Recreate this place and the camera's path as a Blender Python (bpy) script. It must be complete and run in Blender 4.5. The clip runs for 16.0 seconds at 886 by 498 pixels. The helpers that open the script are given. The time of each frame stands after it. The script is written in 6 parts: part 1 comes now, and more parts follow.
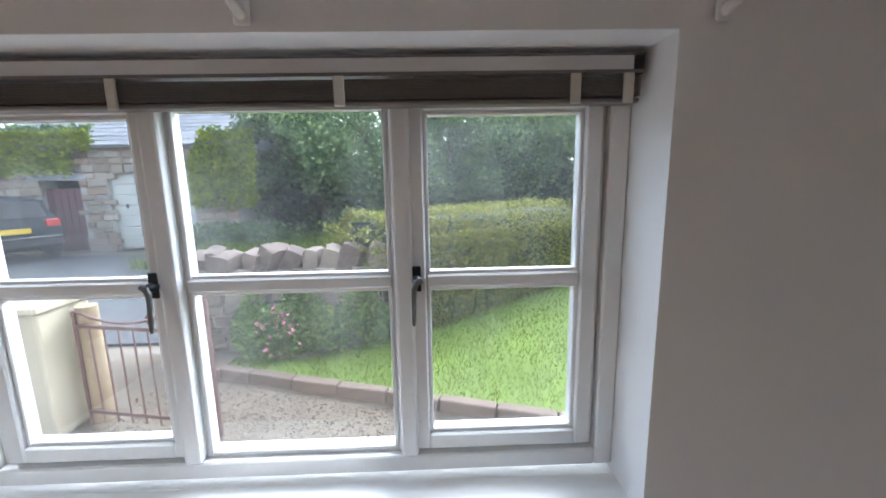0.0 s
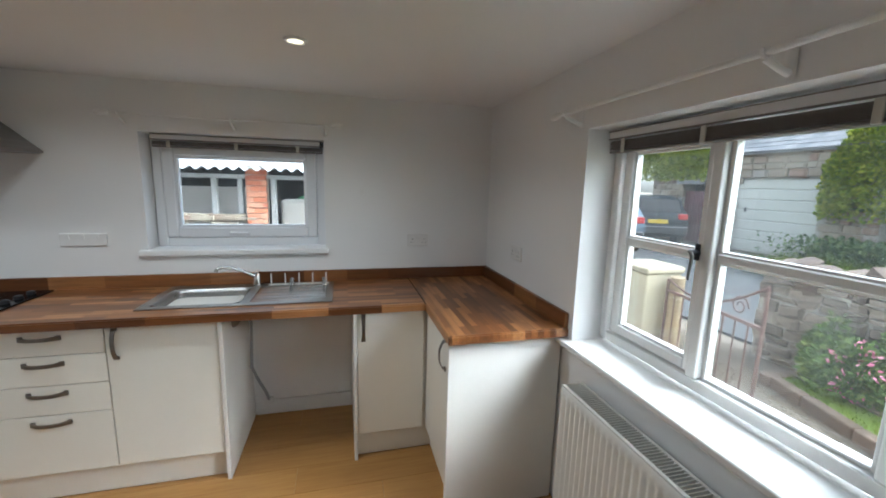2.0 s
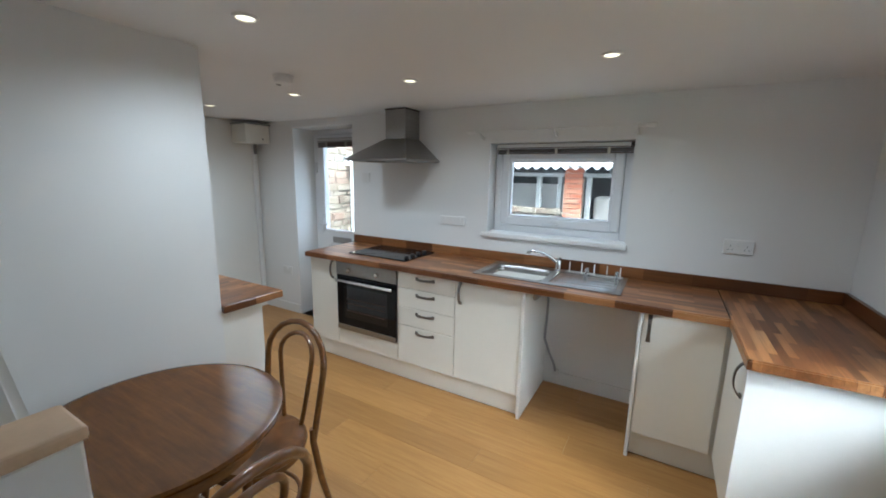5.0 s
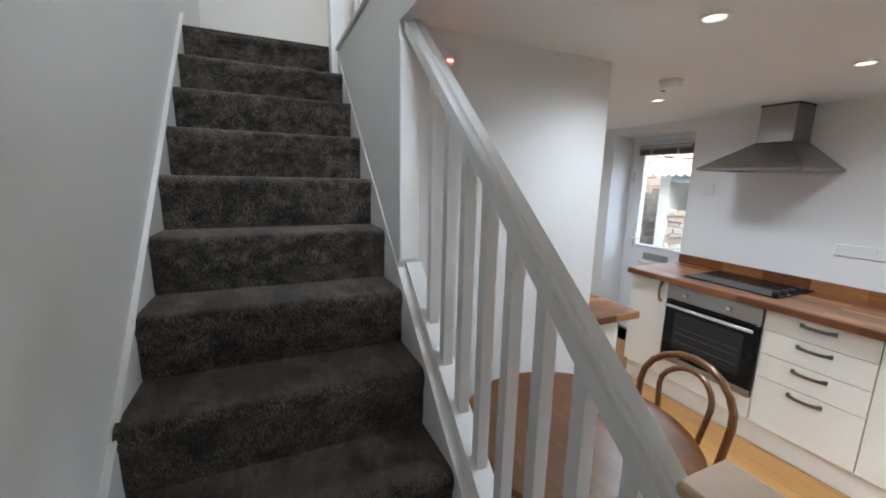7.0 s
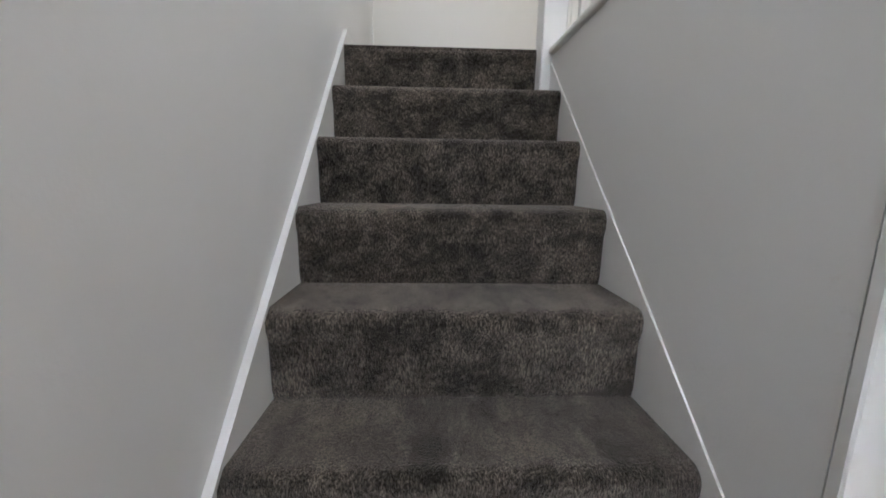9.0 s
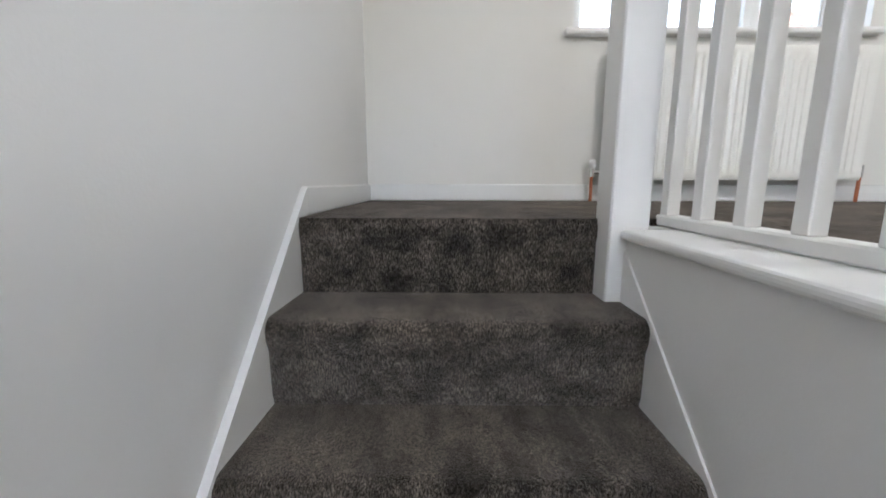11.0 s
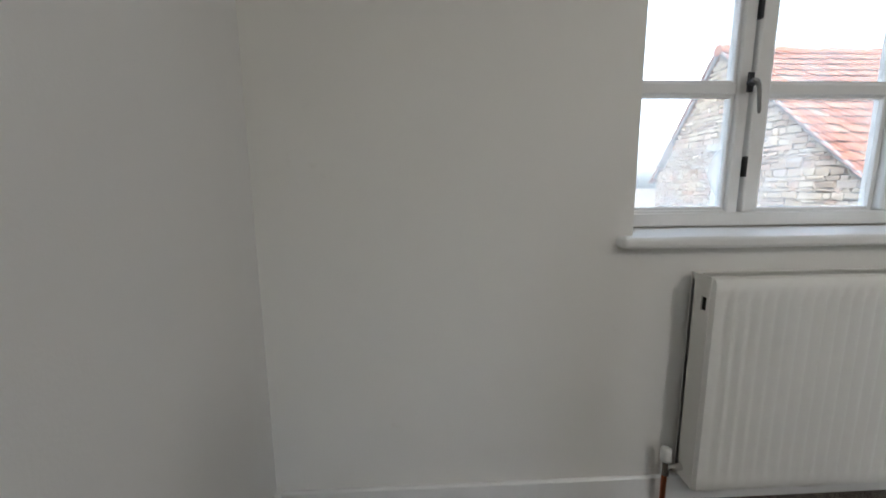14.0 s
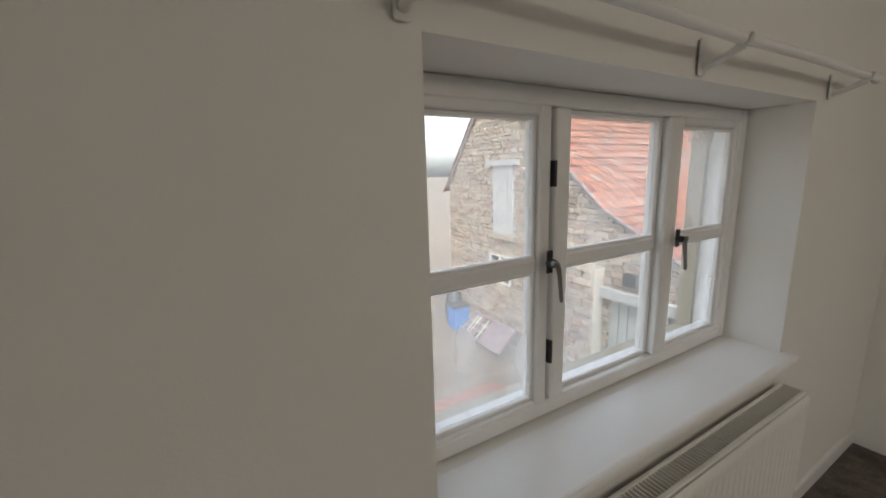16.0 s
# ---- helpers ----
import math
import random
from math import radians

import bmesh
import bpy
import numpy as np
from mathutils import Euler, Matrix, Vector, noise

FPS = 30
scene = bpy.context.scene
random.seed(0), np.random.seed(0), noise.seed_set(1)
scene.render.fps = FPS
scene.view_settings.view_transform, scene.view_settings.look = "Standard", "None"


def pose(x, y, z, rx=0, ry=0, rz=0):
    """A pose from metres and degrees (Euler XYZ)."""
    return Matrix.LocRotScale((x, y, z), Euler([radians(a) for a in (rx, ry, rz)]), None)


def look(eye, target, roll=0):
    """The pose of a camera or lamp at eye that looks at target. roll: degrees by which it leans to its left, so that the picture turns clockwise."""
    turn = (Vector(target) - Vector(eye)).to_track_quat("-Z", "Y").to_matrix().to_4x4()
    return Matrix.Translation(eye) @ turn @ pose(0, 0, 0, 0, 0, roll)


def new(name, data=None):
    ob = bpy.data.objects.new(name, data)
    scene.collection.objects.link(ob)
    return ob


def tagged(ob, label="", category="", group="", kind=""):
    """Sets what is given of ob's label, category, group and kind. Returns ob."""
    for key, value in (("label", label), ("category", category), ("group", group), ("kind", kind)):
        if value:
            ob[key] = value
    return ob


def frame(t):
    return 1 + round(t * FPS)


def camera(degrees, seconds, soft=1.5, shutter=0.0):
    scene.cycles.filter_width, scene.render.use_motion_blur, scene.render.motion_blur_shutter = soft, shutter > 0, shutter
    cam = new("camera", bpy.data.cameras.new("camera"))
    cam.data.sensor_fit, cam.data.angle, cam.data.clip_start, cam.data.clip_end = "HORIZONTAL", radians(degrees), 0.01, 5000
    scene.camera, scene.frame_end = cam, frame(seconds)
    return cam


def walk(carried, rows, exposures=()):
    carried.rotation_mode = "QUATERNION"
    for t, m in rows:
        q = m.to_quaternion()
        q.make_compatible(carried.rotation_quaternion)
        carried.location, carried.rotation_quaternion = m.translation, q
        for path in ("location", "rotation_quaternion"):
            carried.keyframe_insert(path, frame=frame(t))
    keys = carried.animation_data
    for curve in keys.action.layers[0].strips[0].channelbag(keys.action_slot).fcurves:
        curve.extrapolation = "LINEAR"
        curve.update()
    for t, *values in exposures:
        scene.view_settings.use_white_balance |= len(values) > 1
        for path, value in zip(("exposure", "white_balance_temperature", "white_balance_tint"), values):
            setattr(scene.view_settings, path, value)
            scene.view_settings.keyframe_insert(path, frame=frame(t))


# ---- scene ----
# ---- camera, walk, strength of the light ----
SKY_STRENGTH, SUN_STRENGTH, DOWN_WATTS, BULB_WATTS = 0.15, 0.35, 3.4, 4.0
cam = camera(97.5, 16.0, soft=1.8)
PATH = [
    (0, (2.175, -0.682, 1.541), (2.229, 1.289, 1.206), -1.1),
    (0.5, (2.234, -0.726, 1.548), (1.504, 1.11, 1.242), 0.2),
    (1, (2.318, -0.834, 1.546), (0.966, 0.609, 1.245), 1.0),
    (1.5, (2.477, -0.956, 1.542), (0.755, 0.01, 1.227), 1.2),
    (2, (2.602, -1.001, 1.534), (0.691, -0.505, 1.213), 1.5),
    (2.5, (2.671, -0.986, 1.547), (0.702, -0.901, 1.207), 1.6),
    (3, (2.744, -0.952, 1.548), (0.792, -1.211, 1.195), 1.5),
    (5.5, (2.863, -0.89, 1.546), (1.263, -2.032, 1.178), 0.9),
    (6, (2.971, -0.994, 1.555), (1.54, -2.344, 1.193), 0.6),
    (6.5, (3.089, -1.145, 1.574), (1.935, -2.739, 1.214), 0.4),
    (7, (3.179, -1.365, 1.567), (2.369, -3.157, 1.201), 1.3),
    (8, (3.209, -1.889, 1.606), (2.921, -3.833, 1.238), 1.1),
    (10.5, (3.211, -2.834, 2.278), (3.211, -4.803, 1.929), 0.5),
    (11, (3.166, -2.985, 2.409), (3.189, -4.956, 2.07), 0.1),
    (11.5, (3.176, -3.157, 2.568), (3.179, -5.127, 2.225), 0.1),
    (12, (3.178, -3.304, 2.714), (3.204, -5.275, 2.371), -0.3),
    (12.5, (3.157, -3.473, 2.849), (3.18, -5.443, 2.501), -0.4),
    (13.5, (3.186, -3.746, 3.072), (3.19, -5.723, 2.768), -0.5),
    (14, (3.137, -3.929, 3.221), (3.043, -5.902, 2.907), -0.5),
    (14.5, (3.111, -4.079, 3.353), (2.883, -6.043, 3.048), -0.6),
    (15, (3.029, -4.175, 3.522), (2.636, -6.104, 3.171), -1.5),
    (15.5, (2.93, -4.303, 3.628), (2.267, -6.155, 3.265), -1.3),
    (16, (2.859, -4.415, 3.723), (1.874, -6.114, 3.342), -1.6),
]
walk(cam, [(t, look(eye, target, roll)) for t, eye, target, roll in PATH],
     [(0.0, 3.35, 5400, 8), (0.5, 3.15, 5450, 8), (1.0, 3.05, 5650, 8), (2.0, 3.2, 5550, 2), (3.0, 3.2, 5500, 2), (5.5, 3.5, 5250, 0), (7.0, 3.75, 5450, 5), (8.0, 3.85, 5700, 8), (11.0, 3.85, 5550, 8), (12.5, 3.2, 5650, 8), (13.5, 2.95, 5750, 8), (14.5, 2.55, 5700, 6), (15.3, 2.3, 5950, 6), (16.0, 2.2, 6400, 10)])

# ---- world, sun and lamps ----
world = bpy.data.worlds.new("sky")
scene.world = world
world.use_nodes = True
wn = world.node_tree.nodes
sky = wn.new("ShaderNodeTexSky")
sky.sky_type = 'NISHITA'
sky.sun_disc = False
sky.sun_elevation, sky.sun_rotation = radians(45), radians(25)
sky.air_density, sky.dust_density, sky.ozone_density = 1.0, 4.0, 1.0
desat = wn.new("ShaderNodeHueSaturation")
desat.inputs["Saturation"].default_value = 0.35
world.node_tree.links.new(sky.outputs[0], desat.inputs["Color"])
world.node_tree.links.new(desat.outputs[0], wn["Background"].inputs["Color"])
wn["Background"].inputs["Strength"].default_value = SKY_STRENGTH

sun_data = bpy.data.lights.new("sun", 'SUN')
sun_data.energy, sun_data.angle, sun_data.color = SUN_STRENGTH, radians(50), (1.0, 0.97, 0.93)
sun = new("sun", sun_data)
sun.matrix_world = look((0, 0, 30), (-3.5, -7.5, 21.7))


def spot(x, y, z, watts, colour, degrees=165):
    data = bpy.data.lights.new("downlight_bulb", 'SPOT')
    data.energy, data.color, data.spot_size, data.spot_blend, data.shadow_soft_size = watts, colour, radians(degrees), 1.0, 0.08
    ob = new("downlight_bulb", data)
    ob.matrix_world = look((x, y, z), (x, y + 0.0001, z - 1))
    return ob


DOWNLIGHTS = [(1.897, -2.217), (0.915, -1.167), (0.903, -2.22), (0.922, -3.155), (0.916, -4.16)]
CEIL, UP, UCEIL = 2.07, 2.32, 4.55
for dx, dy in DOWNLIGHTS:
    spot(dx, dy, CEIL - 0.016, DOWN_WATTS, (1.0, 0.975, 0.945))
bulb_data = bpy.data.lights.new("bulb_light", 'POINT')
bulb_data.energy, bulb_data.color, bulb_data.shadow_soft_size = BULB_WATTS, (1.0, 0.88, 0.74), 0.12
new("bulb_light", bulb_data).location = (1.7, -2.9, UCEIL - 0.38)


# ---- materials ----
def shader(name, build):
    m = bpy.data.materials.new(name)
    m.use_nodes = True
    t = m.node_tree
    build(t, t.nodes, t.links, t.nodes["Principled BSDF"])
    return m


def coords(n, l, scale=(1, 1, 1), rand=0.0):
    tc = n.new("ShaderNodeTexCoord")
    mp = n.new("ShaderNodeMapping")
    mp.inputs["Scale"].default_value = scale
    l.new(tc.outputs["Object"], mp.inputs["Vector"])
    if rand:
        info = n.new("ShaderNodeObjectInfo")
        mul = n.new("ShaderNodeMath")
        mul.operation = 'MULTIPLY'
        mul.inputs[1].default_value = rand
        l.new(info.outputs["Random"], mul.inputs[0])
        l.new(mul.outputs[0], mp.inputs["Location"])
    return mp.outputs["Vector"]


def noise_tex(n, l, vec, scale, detail=4.0, rough=0.6, distortion=0.0):
    t = n.new("ShaderNodeTexNoise")
    t.inputs["Scale"].default_value, t.inputs["Detail"].default_value = scale, detail
    t.inputs["Roughness"].default_value, t.inputs["Distortion"].default_value = rough, distortion
    l.new(vec, t.inputs["Vector"])
    return t.outputs["Fac"]


def ramp(n, l, fac, stops):
    r = n.new("ShaderNodeValToRGB")
    e = r.color_ramp.elements
    while len(e) < len(stops):
        e.new(0.5)
    for k, (p, c) in enumerate(stops):
        e[k].position, e[k].color = p, (*c, 1)
    l.new(fac, r.inputs["Fac"])
    return r.outputs["Color"]


def mixed(n, l, fac, a, b, mode='MIX'):
    m = n.new("ShaderNodeMix")
    m.data_type, m.blend_type = 'RGBA', mode
    for sock, v in ((m.inputs[0], fac), (m.inputs[6], a), (m.inputs[7], b)):
        if isinstance(v, (int, float)):
            sock.default_value = v
        elif isinstance(v, tuple):
            sock.default_value = (*v, 1)
        else:
            l.new(v, sock)
    return m.outputs[2]


def bumped(n, l, b, height, strength, dist):
    k = n.new("ShaderNodeBump")
    k.inputs["Strength"].default_value, k.inputs["Distance"].default_value = strength, dist
    l.new(height, k.inputs["Height"])
    l.new(k.outputs[0], b.inputs["Normal"])


def plain(name, c, rough=0.5, metal=0.0, vary=0.10, big=1.5, small=40.0, bump=0.15, dist=0.002, per_object=0.0):
    """Paint, plastic or stone: two scales of variation and a fine relief."""
    def build(t, n, l, b):
        v = coords(n, l, rand=37.0)
        lo, hi = tuple(x * (1 - vary) for x in c), tuple(min(x * (1 + vary), 1) for x in c)
        col = ramp(n, l, noise_tex(n, l, v, big), [(0.3, lo), (0.7, hi)])
        fine = noise_tex(n, l, v, small)
        col = mixed(n, l, 0.35, col, ramp(n, l, fine, [(0.25, lo), (0.75, hi)]))
        if per_object:
            info = n.new("ShaderNodeObjectInfo")
            tone = ramp(n, l, info.outputs["Random"], [(0.0, (1 - per_object,) * 3), (1.0, (1 + per_object * 0.4,) * 3)])
            col = mixed(n, l, 1.0, col, tone, 'MULTIPLY')
        l.new(col, b.inputs["Base Color"])
        b.inputs["Roughness"].default_value, b.inputs["Metallic"].default_value = rough, metal
        bumped(n, l, b, fine, bump, dist)
    return shader(name, build)


def islands(name, stops, rough=0.85, small=25.0, bump=0.5, dist=0.01, translucent=0.0):
    """Joined pieces that differ one by one."""
    def build(t, n, l, b):
        g = n.new("ShaderNodeNewGeometry")
        v = coords(n, l)
        col = ramp(n, l, g.outputs["Random Per Island"], stops)
        fine = noise_tex(n, l, v, small)
        col = mixed(n, l, 0.5, col, ramp(n, l, fine, [(0.2, (0.55,) * 3), (0.8, (1.15,) * 3)]), 'MULTIPLY')
        l.new(col, b.inputs["Base Color"])
        b.inputs["Roughness"].default_value = rough
        bumped(n, l, b, fine, bump, dist)
        if translucent:
            b.inputs["Subsurface Weight"].default_value = 0.0
            tr = n.new("ShaderNodeBsdfTranslucent")
            l.new(col, tr.inputs["Color"])
            mx = n.new("ShaderNodeMixShader")
            mx.inputs[0].default_value = translucent
            l.new(b.outputs[0], mx.inputs[1])
            l.new(tr.outputs[0], mx.inputs[2])
            l.new(mx.outputs[0], n["Material Output"].inputs["Surface"])
    return shader(name, build)


def pieces(name, stops, rough=0.8, small=22.0, bump=0.6, dist=0.008):
    """Separate pieces on shared meshes, each with a tone of its own."""
    def build(t, n, l, b):
        info = n.new("ShaderNodeObjectInfo")
        v = coords(n, l, rand=91.0)
        col = ramp(n, l, info.outputs["Random"], stops)
        fine = noise_tex(n, l, v, small)
        col = mixed(n, l, 0.5, col, ramp(n, l, fine, [(0.2, (0.6,) * 3), (0.8, (1.15,) * 3)]), 'MULTIPLY')
        l.new(col, b.inputs["Base Color"])
        b.inputs["Roughness"].default_value = rough
        bumped(n, l, b, fine, bump, dist)
    return shader(name, build)


def wall_paint(name, c):
    def build(t, n, l, b):
        v = coords(n, l)
        big = noise_tex(n, l, v, 0.9, 3.0)
        col = ramp(n, l, big, [(0.3, tuple(x * 0.965 for x in c)), (0.7, c)])
        roller = noise_tex(n, l, v, 160.0, 3.0)
        lumps = noise_tex(n, l, v, 2.2, 3.0)
        scuff = noise_tex(n, l, v, 5.0, 8.0, 0.8)
        col = mixed(n, l, 1.0, col, ramp(n, l, scuff, [(0.24, (0.9, 0.88, 0.85)), (0.36, (1, 1, 1))]), 'MULTIPLY')
        l.new(col, b.inputs["Base Color"])
        b.inputs["Roughness"].default_value = 0.62
        add = n.new("ShaderNodeMath")
        add.operation = 'MULTIPLY_ADD'
        add.inputs[1].default_value = 6.0
        l.new(lumps, add.inputs[0])
        l.new(roller, add.inputs[2])
        bumped(n, l, b, add.outputs[0], 0.25, 0.0012)
    return shader(name, build)


def carpet_build(t, n, l, b):
    v = coords(n, l)
    fibre = noise_tex(n, l, coords(n, l, (430, 300, 130)), 1.0, 2.0)
    tuft = noise_tex(n, l, coords(n, l, (400, 290, 105)), 1.0, 3.0, 0.7)
    brushed = noise_tex(n, l, coords(n, l, (14, 6, 14)), 1.0, 5.0, 0.7)
    worn = noise_tex(n, l, v, 3.2, 4.0)
    col = ramp(n, l, tuft, [(0.36, (0.012, 0.011, 0.010)), (0.50, (0.070, 0.062, 0.055)), (0.66, (0.24, 0.21, 0.18))])
    col = mixed(n, l, 1.0, col, ramp(n, l, brushed, [(0.36, (0.45, 0.45, 0.46)), (0.60, (1.45, 1.41, 1.34))]), 'MULTIPLY')
    col = mixed(n, l, 1.0, col, ramp(n, l, worn, [(0.3, (0.72, 0.72, 0.73)), (0.7, (1.25, 1.21, 1.15))]), 'MULTIPLY')
    tread = noise_tex(n, l, coords(n, l, (9, 5, 16)), 1.0, 4.0, 0.65)
    col = mixed(n, l, 1.0, col, ramp(n, l, tread, [(0.36, (0.42, 0.42, 0.43)), (0.50, (1.0, 1.0, 1.0))]), 'MULTIPLY')
    l.new(col, b.inputs["Base Color"])
    b.inputs["Roughness"].default_value = 1.0
    b.inputs["Specular IOR Level"].default_value = 0.05
    b.inputs["Sheen Weight"].default_value = 0.6
    b.inputs["Sheen Roughness"].default_value = 0.38
    b.inputs["Sheen Tint"].default_value = (0.52, 0.46, 0.41, 1)
    mixh = n.new("ShaderNodeMath")
    mixh.operation = 'ADD'
    l.new(fibre, mixh.inputs[0])
    l.new(tuft, mixh.inputs[1])
    bumped(n, l, b, mixh.outputs[0], 0.9, 0.006)


def laminate_build(t, n, l, b):
    info = n.new("ShaderNodeObjectInfo")
    v = coords(n, l, (14, 1.1, 14), rand=53.0)
    grain = noise_tex(n, l, v, 2.2, 7.0, 0.65, 0.6)
    fine = noise_tex(n, l, coords(n, l, (120, 4, 120), rand=17.0), 1.0, 3.0)
    col = ramp(n, l, grain, [(0.2, (0.27, 0.128, 0.036)), (0.5, (0.385, 0.198, 0.060)), (0.8, (0.46, 0.262, 0.092))])
    col = mixed(n, l, 0.35, col, ramp(n, l, fine, [(0.3, (0.29, 0.138, 0.040)), (0.65, (0.43, 0.238, 0.082))]))
    col = mixed(n, l, 1.0, col, ramp(n, l, info.outputs["Random"], [(0.0, (0.86, 0.84, 0.80)), (1.0, (1.08, 1.08, 1.06))]), 'MULTIPLY')
    l.new(col, b.inputs["Base Color"])
    b.inputs["Roughness"].default_value = 0.34
    bumped(n, l, b, fine, 0.12, 0.001)


def butcher_build(axis):
    """Laminate printed with staves of dark and light walnut, along x or along y."""
    def build(t, n, l, b):
        tc = n.new("ShaderNodeTexCoord")
        mp = n.new("ShaderNodeMapping")
        mp.inputs["Rotation"].default_value = (0, 0, radians(90) if axis == 'y' else 0)
        l.new(tc.outputs["Object"], mp.inputs["Vector"])
        br = n.new("ShaderNodeTexBrick")
        br.offset, br.offset_frequency = 0.37, 2
        for k, val in (("Scale", 1.0), ("Mortar Size", 0.0006), ("Brick Width", 0.27), ("Row Height", 0.031), ("Bias", 0.0)):
            br.inputs[k].default_value = val
        br.inputs["Color1"].default_value, br.inputs["Color2"].default_value = (0, 0, 0, 1), (1, 1, 1, 1)
        br.inputs["Mortar"].default_value = (0.3, 0.3, 0.3, 1)
        l.new(mp.outputs[0], br.inputs["Vector"])
        stave = ramp(n, l, br.outputs["Color"], [(0.0, (0.095, 0.034, 0.011)), (0.35, (0.165, 0.064, 0.021)), (0.7, (0.275, 0.118, 0.040)), (1.0, (0.43, 0.215, 0.085))])
        sc = n.new("ShaderNodeMapping")
        sc.inputs["Scale"].default_value = (3.0, 55.0, 55.0)
        l.new(mp.outputs[0], sc.inputs["Vector"])
        grain = noise_tex(n, l, sc.outputs[0], 1.0, 6.0, 0.7, 0.4)
        col = mixed(n, l, 1.0, stave, ramp(n, l, grain, [(0.28, (0.62, 0.58, 0.55)), (0.7, (1.18, 1.15, 1.1))]), 'MULTIPLY')
        l.new(col, b.inputs["Base Color"])
        b.inputs["Roughness"].default_value = 0.3
        bumped(n, l, b, grain, 0.06, 0.001)
    return build


def bentwood_build(t, n, l, b):
    v = coords(n, l, (6, 6, 30), rand=11.0)
    g = noise_tex(n, l, v, 2.0, 6.0, 0.65, 0.8)
    col = ramp(n, l, g, [(0.25, (0.080, 0.028, 0.004)), (0.55, (0.150, 0.056, 0.009)), (0.8, (0.24, 0.10, 0.020))])
    l.new(col, b.inputs["Base Color"])
    b.inputs["Roughness"].default_value = 0.3
    b.inputs["Coat Weight"].default_value, b.inputs["Coat Roughness"].default_value = 0.4, 0.2
    bumped(n, l, b, g, 0.05, 0.001)


def tabletop_build(t, n, l, b):
    v = coords(n, l, (26, 2.2, 26))
    g = noise_tex(n, l, v, 1.5, 7.0, 0.7, 0.5)
    wear = noise_tex(n, l, coords(n, l), 5.0, 6.0, 0.7)
    col = ramp(n, l, g, [(0.25, (0.070, 0.024, 0.003)), (0.55, (0.112, 0.041, 0.005)), (0.8, (0.160, 0.064, 0.009))])
    col = mixed(n, l, 1.0, col, ramp(n, l, wear, [(0.3, (0.85, 0.85, 0.85)), (0.75, (1.15, 1.12, 1.08))]), 'MULTIPLY')
    l.new(col, b.inputs["Base Color"])
    b.inputs["Roughness"].default_value = 0.27
    b.inputs["Specular IOR Level"].default_value = 0.4
    bumped(n, l, b, g, 0.05, 0.001)


def steel_build(t, n, l, b):
    v = coords(n, l, (2, 160, 160))
    g = noise_tex(n, l, v, 1.0, 3.0)
    l.new(ramp(n, l, g, [(0.3, (0.30, 0.29, 0.275)), (0.7, (0.39, 0.38, 0.36))]), b.inputs["Base Color"])
    b.inputs["Metallic"].default_value = 1.0
    l.new(ramp(n, l, noise_tex(n, l, v, 1.4), [(0.3, (0.26,) * 3), (0.7, (0.38,) * 3)]), b.inputs["Roughness"])


def glass_build(dirt, clear=0.92):
    def build(t, n, l, b):
        n.remove(b)
        tr = n.new("ShaderNodeBsdfTransparent")
        tr.inputs["Color"].default_value = (clear * 0.985, clear, clear * 0.995, 1)
        gl = n.new("ShaderNodeBsdfGlossy")
        gl.inputs["Roughness"].default_value = 0.02
        fr = n.new("ShaderNodeLayerWeight")
        pw = n.new("ShaderNodeMath")
        pw.operation = 'POWER'
        pw.inputs[1].default_value = 5.0
        l.new(fr.outputs["Facing"], pw.inputs[0])
        sc = n.new("ShaderNodeMath")
        sc.operation = 'MULTIPLY_ADD'
        sc.inputs[1].default_value, sc.inputs[2].default_value = 0.6, 0.03
        l.new(pw.outputs[0], sc.inputs[0])
        mx = n.new("ShaderNodeMixShader")
        l.new(sc.outputs[0], mx.inputs[0])
        l.new(tr.outputs[0], mx.inputs[1])
        l.new(gl.outputs[0], mx.inputs[2])
        df = n.new("ShaderNodeBsdfTranslucent")
        df.inputs["Color"].default_value = (0.8, 0.82, 0.83, 1)
        smear = noise_tex(n, l, coords(n, l, (3, 3, 2)), 1.3, 3.0)
        amount = ramp(n, l, smear, [(0.35, (dirt * 0.3,) * 3), (0.8, (dirt * 2.2,) * 3)])
        mx2 = n.new("ShaderNodeMixShader")
        l.new(amount, mx2.inputs[0])
        l.new(mx.outputs[0], mx2.inputs[1])
        l.new(df.outputs[0], mx2.inputs[2])
        l.new(mx2.outputs[0], n["Material Output"].inputs["Surface"])
    return build


def glow(name, c, strength):
    def build(t, n, l, b):
        b.inputs["Base Color"].default_value = (0.8, 0.78, 0.72, 1)
        b.inputs["Emission Color"].default_value = (*c, 1)
        b.inputs["Emission Strength"].default_value = strength
    return shader(name, build)


def clear_build(t, n, l, b):
    b.inputs["Base Color"].default_value = (0.9, 0.92, 0.93, 1)
    b.inputs["Transmission Weight"].default_value = 0.85
    b.inputs["Roughness"].default_value = 0.08
    b.inputs["IOR"].default_value = 1.25


WALL = wall_paint("wall_paint", (0.80, 0.795, 0.785))
CEILP = wall_paint("ceiling_paint", (0.82, 0.815, 0.805))
WARMW = wall_paint("upstairs_wall_paint", (0.79, 0.775, 0.735))
GLOSS = plain("white_gloss_paint", (0.80, 0.795, 0.78), 0.32, vary=0.03, bump=0.06)
OLDGLOSS = plain("window_paint", (0.76, 0.755, 0.74), 0.38, vary=0.05, bump=0.10)
UPVC = plain("white_plastic", (0.80, 0.81, 0.83), 0.25, vary=0.02, bump=0.03)
CREAM = plain("cream_cabinet_front", (0.80, 0.775, 0.70), 0.33, vary=0.025, bump=0.04)
PANELW = plain("white_board", (0.80, 0.785, 0.74), 0.4, vary=0.03, bump=0.04)
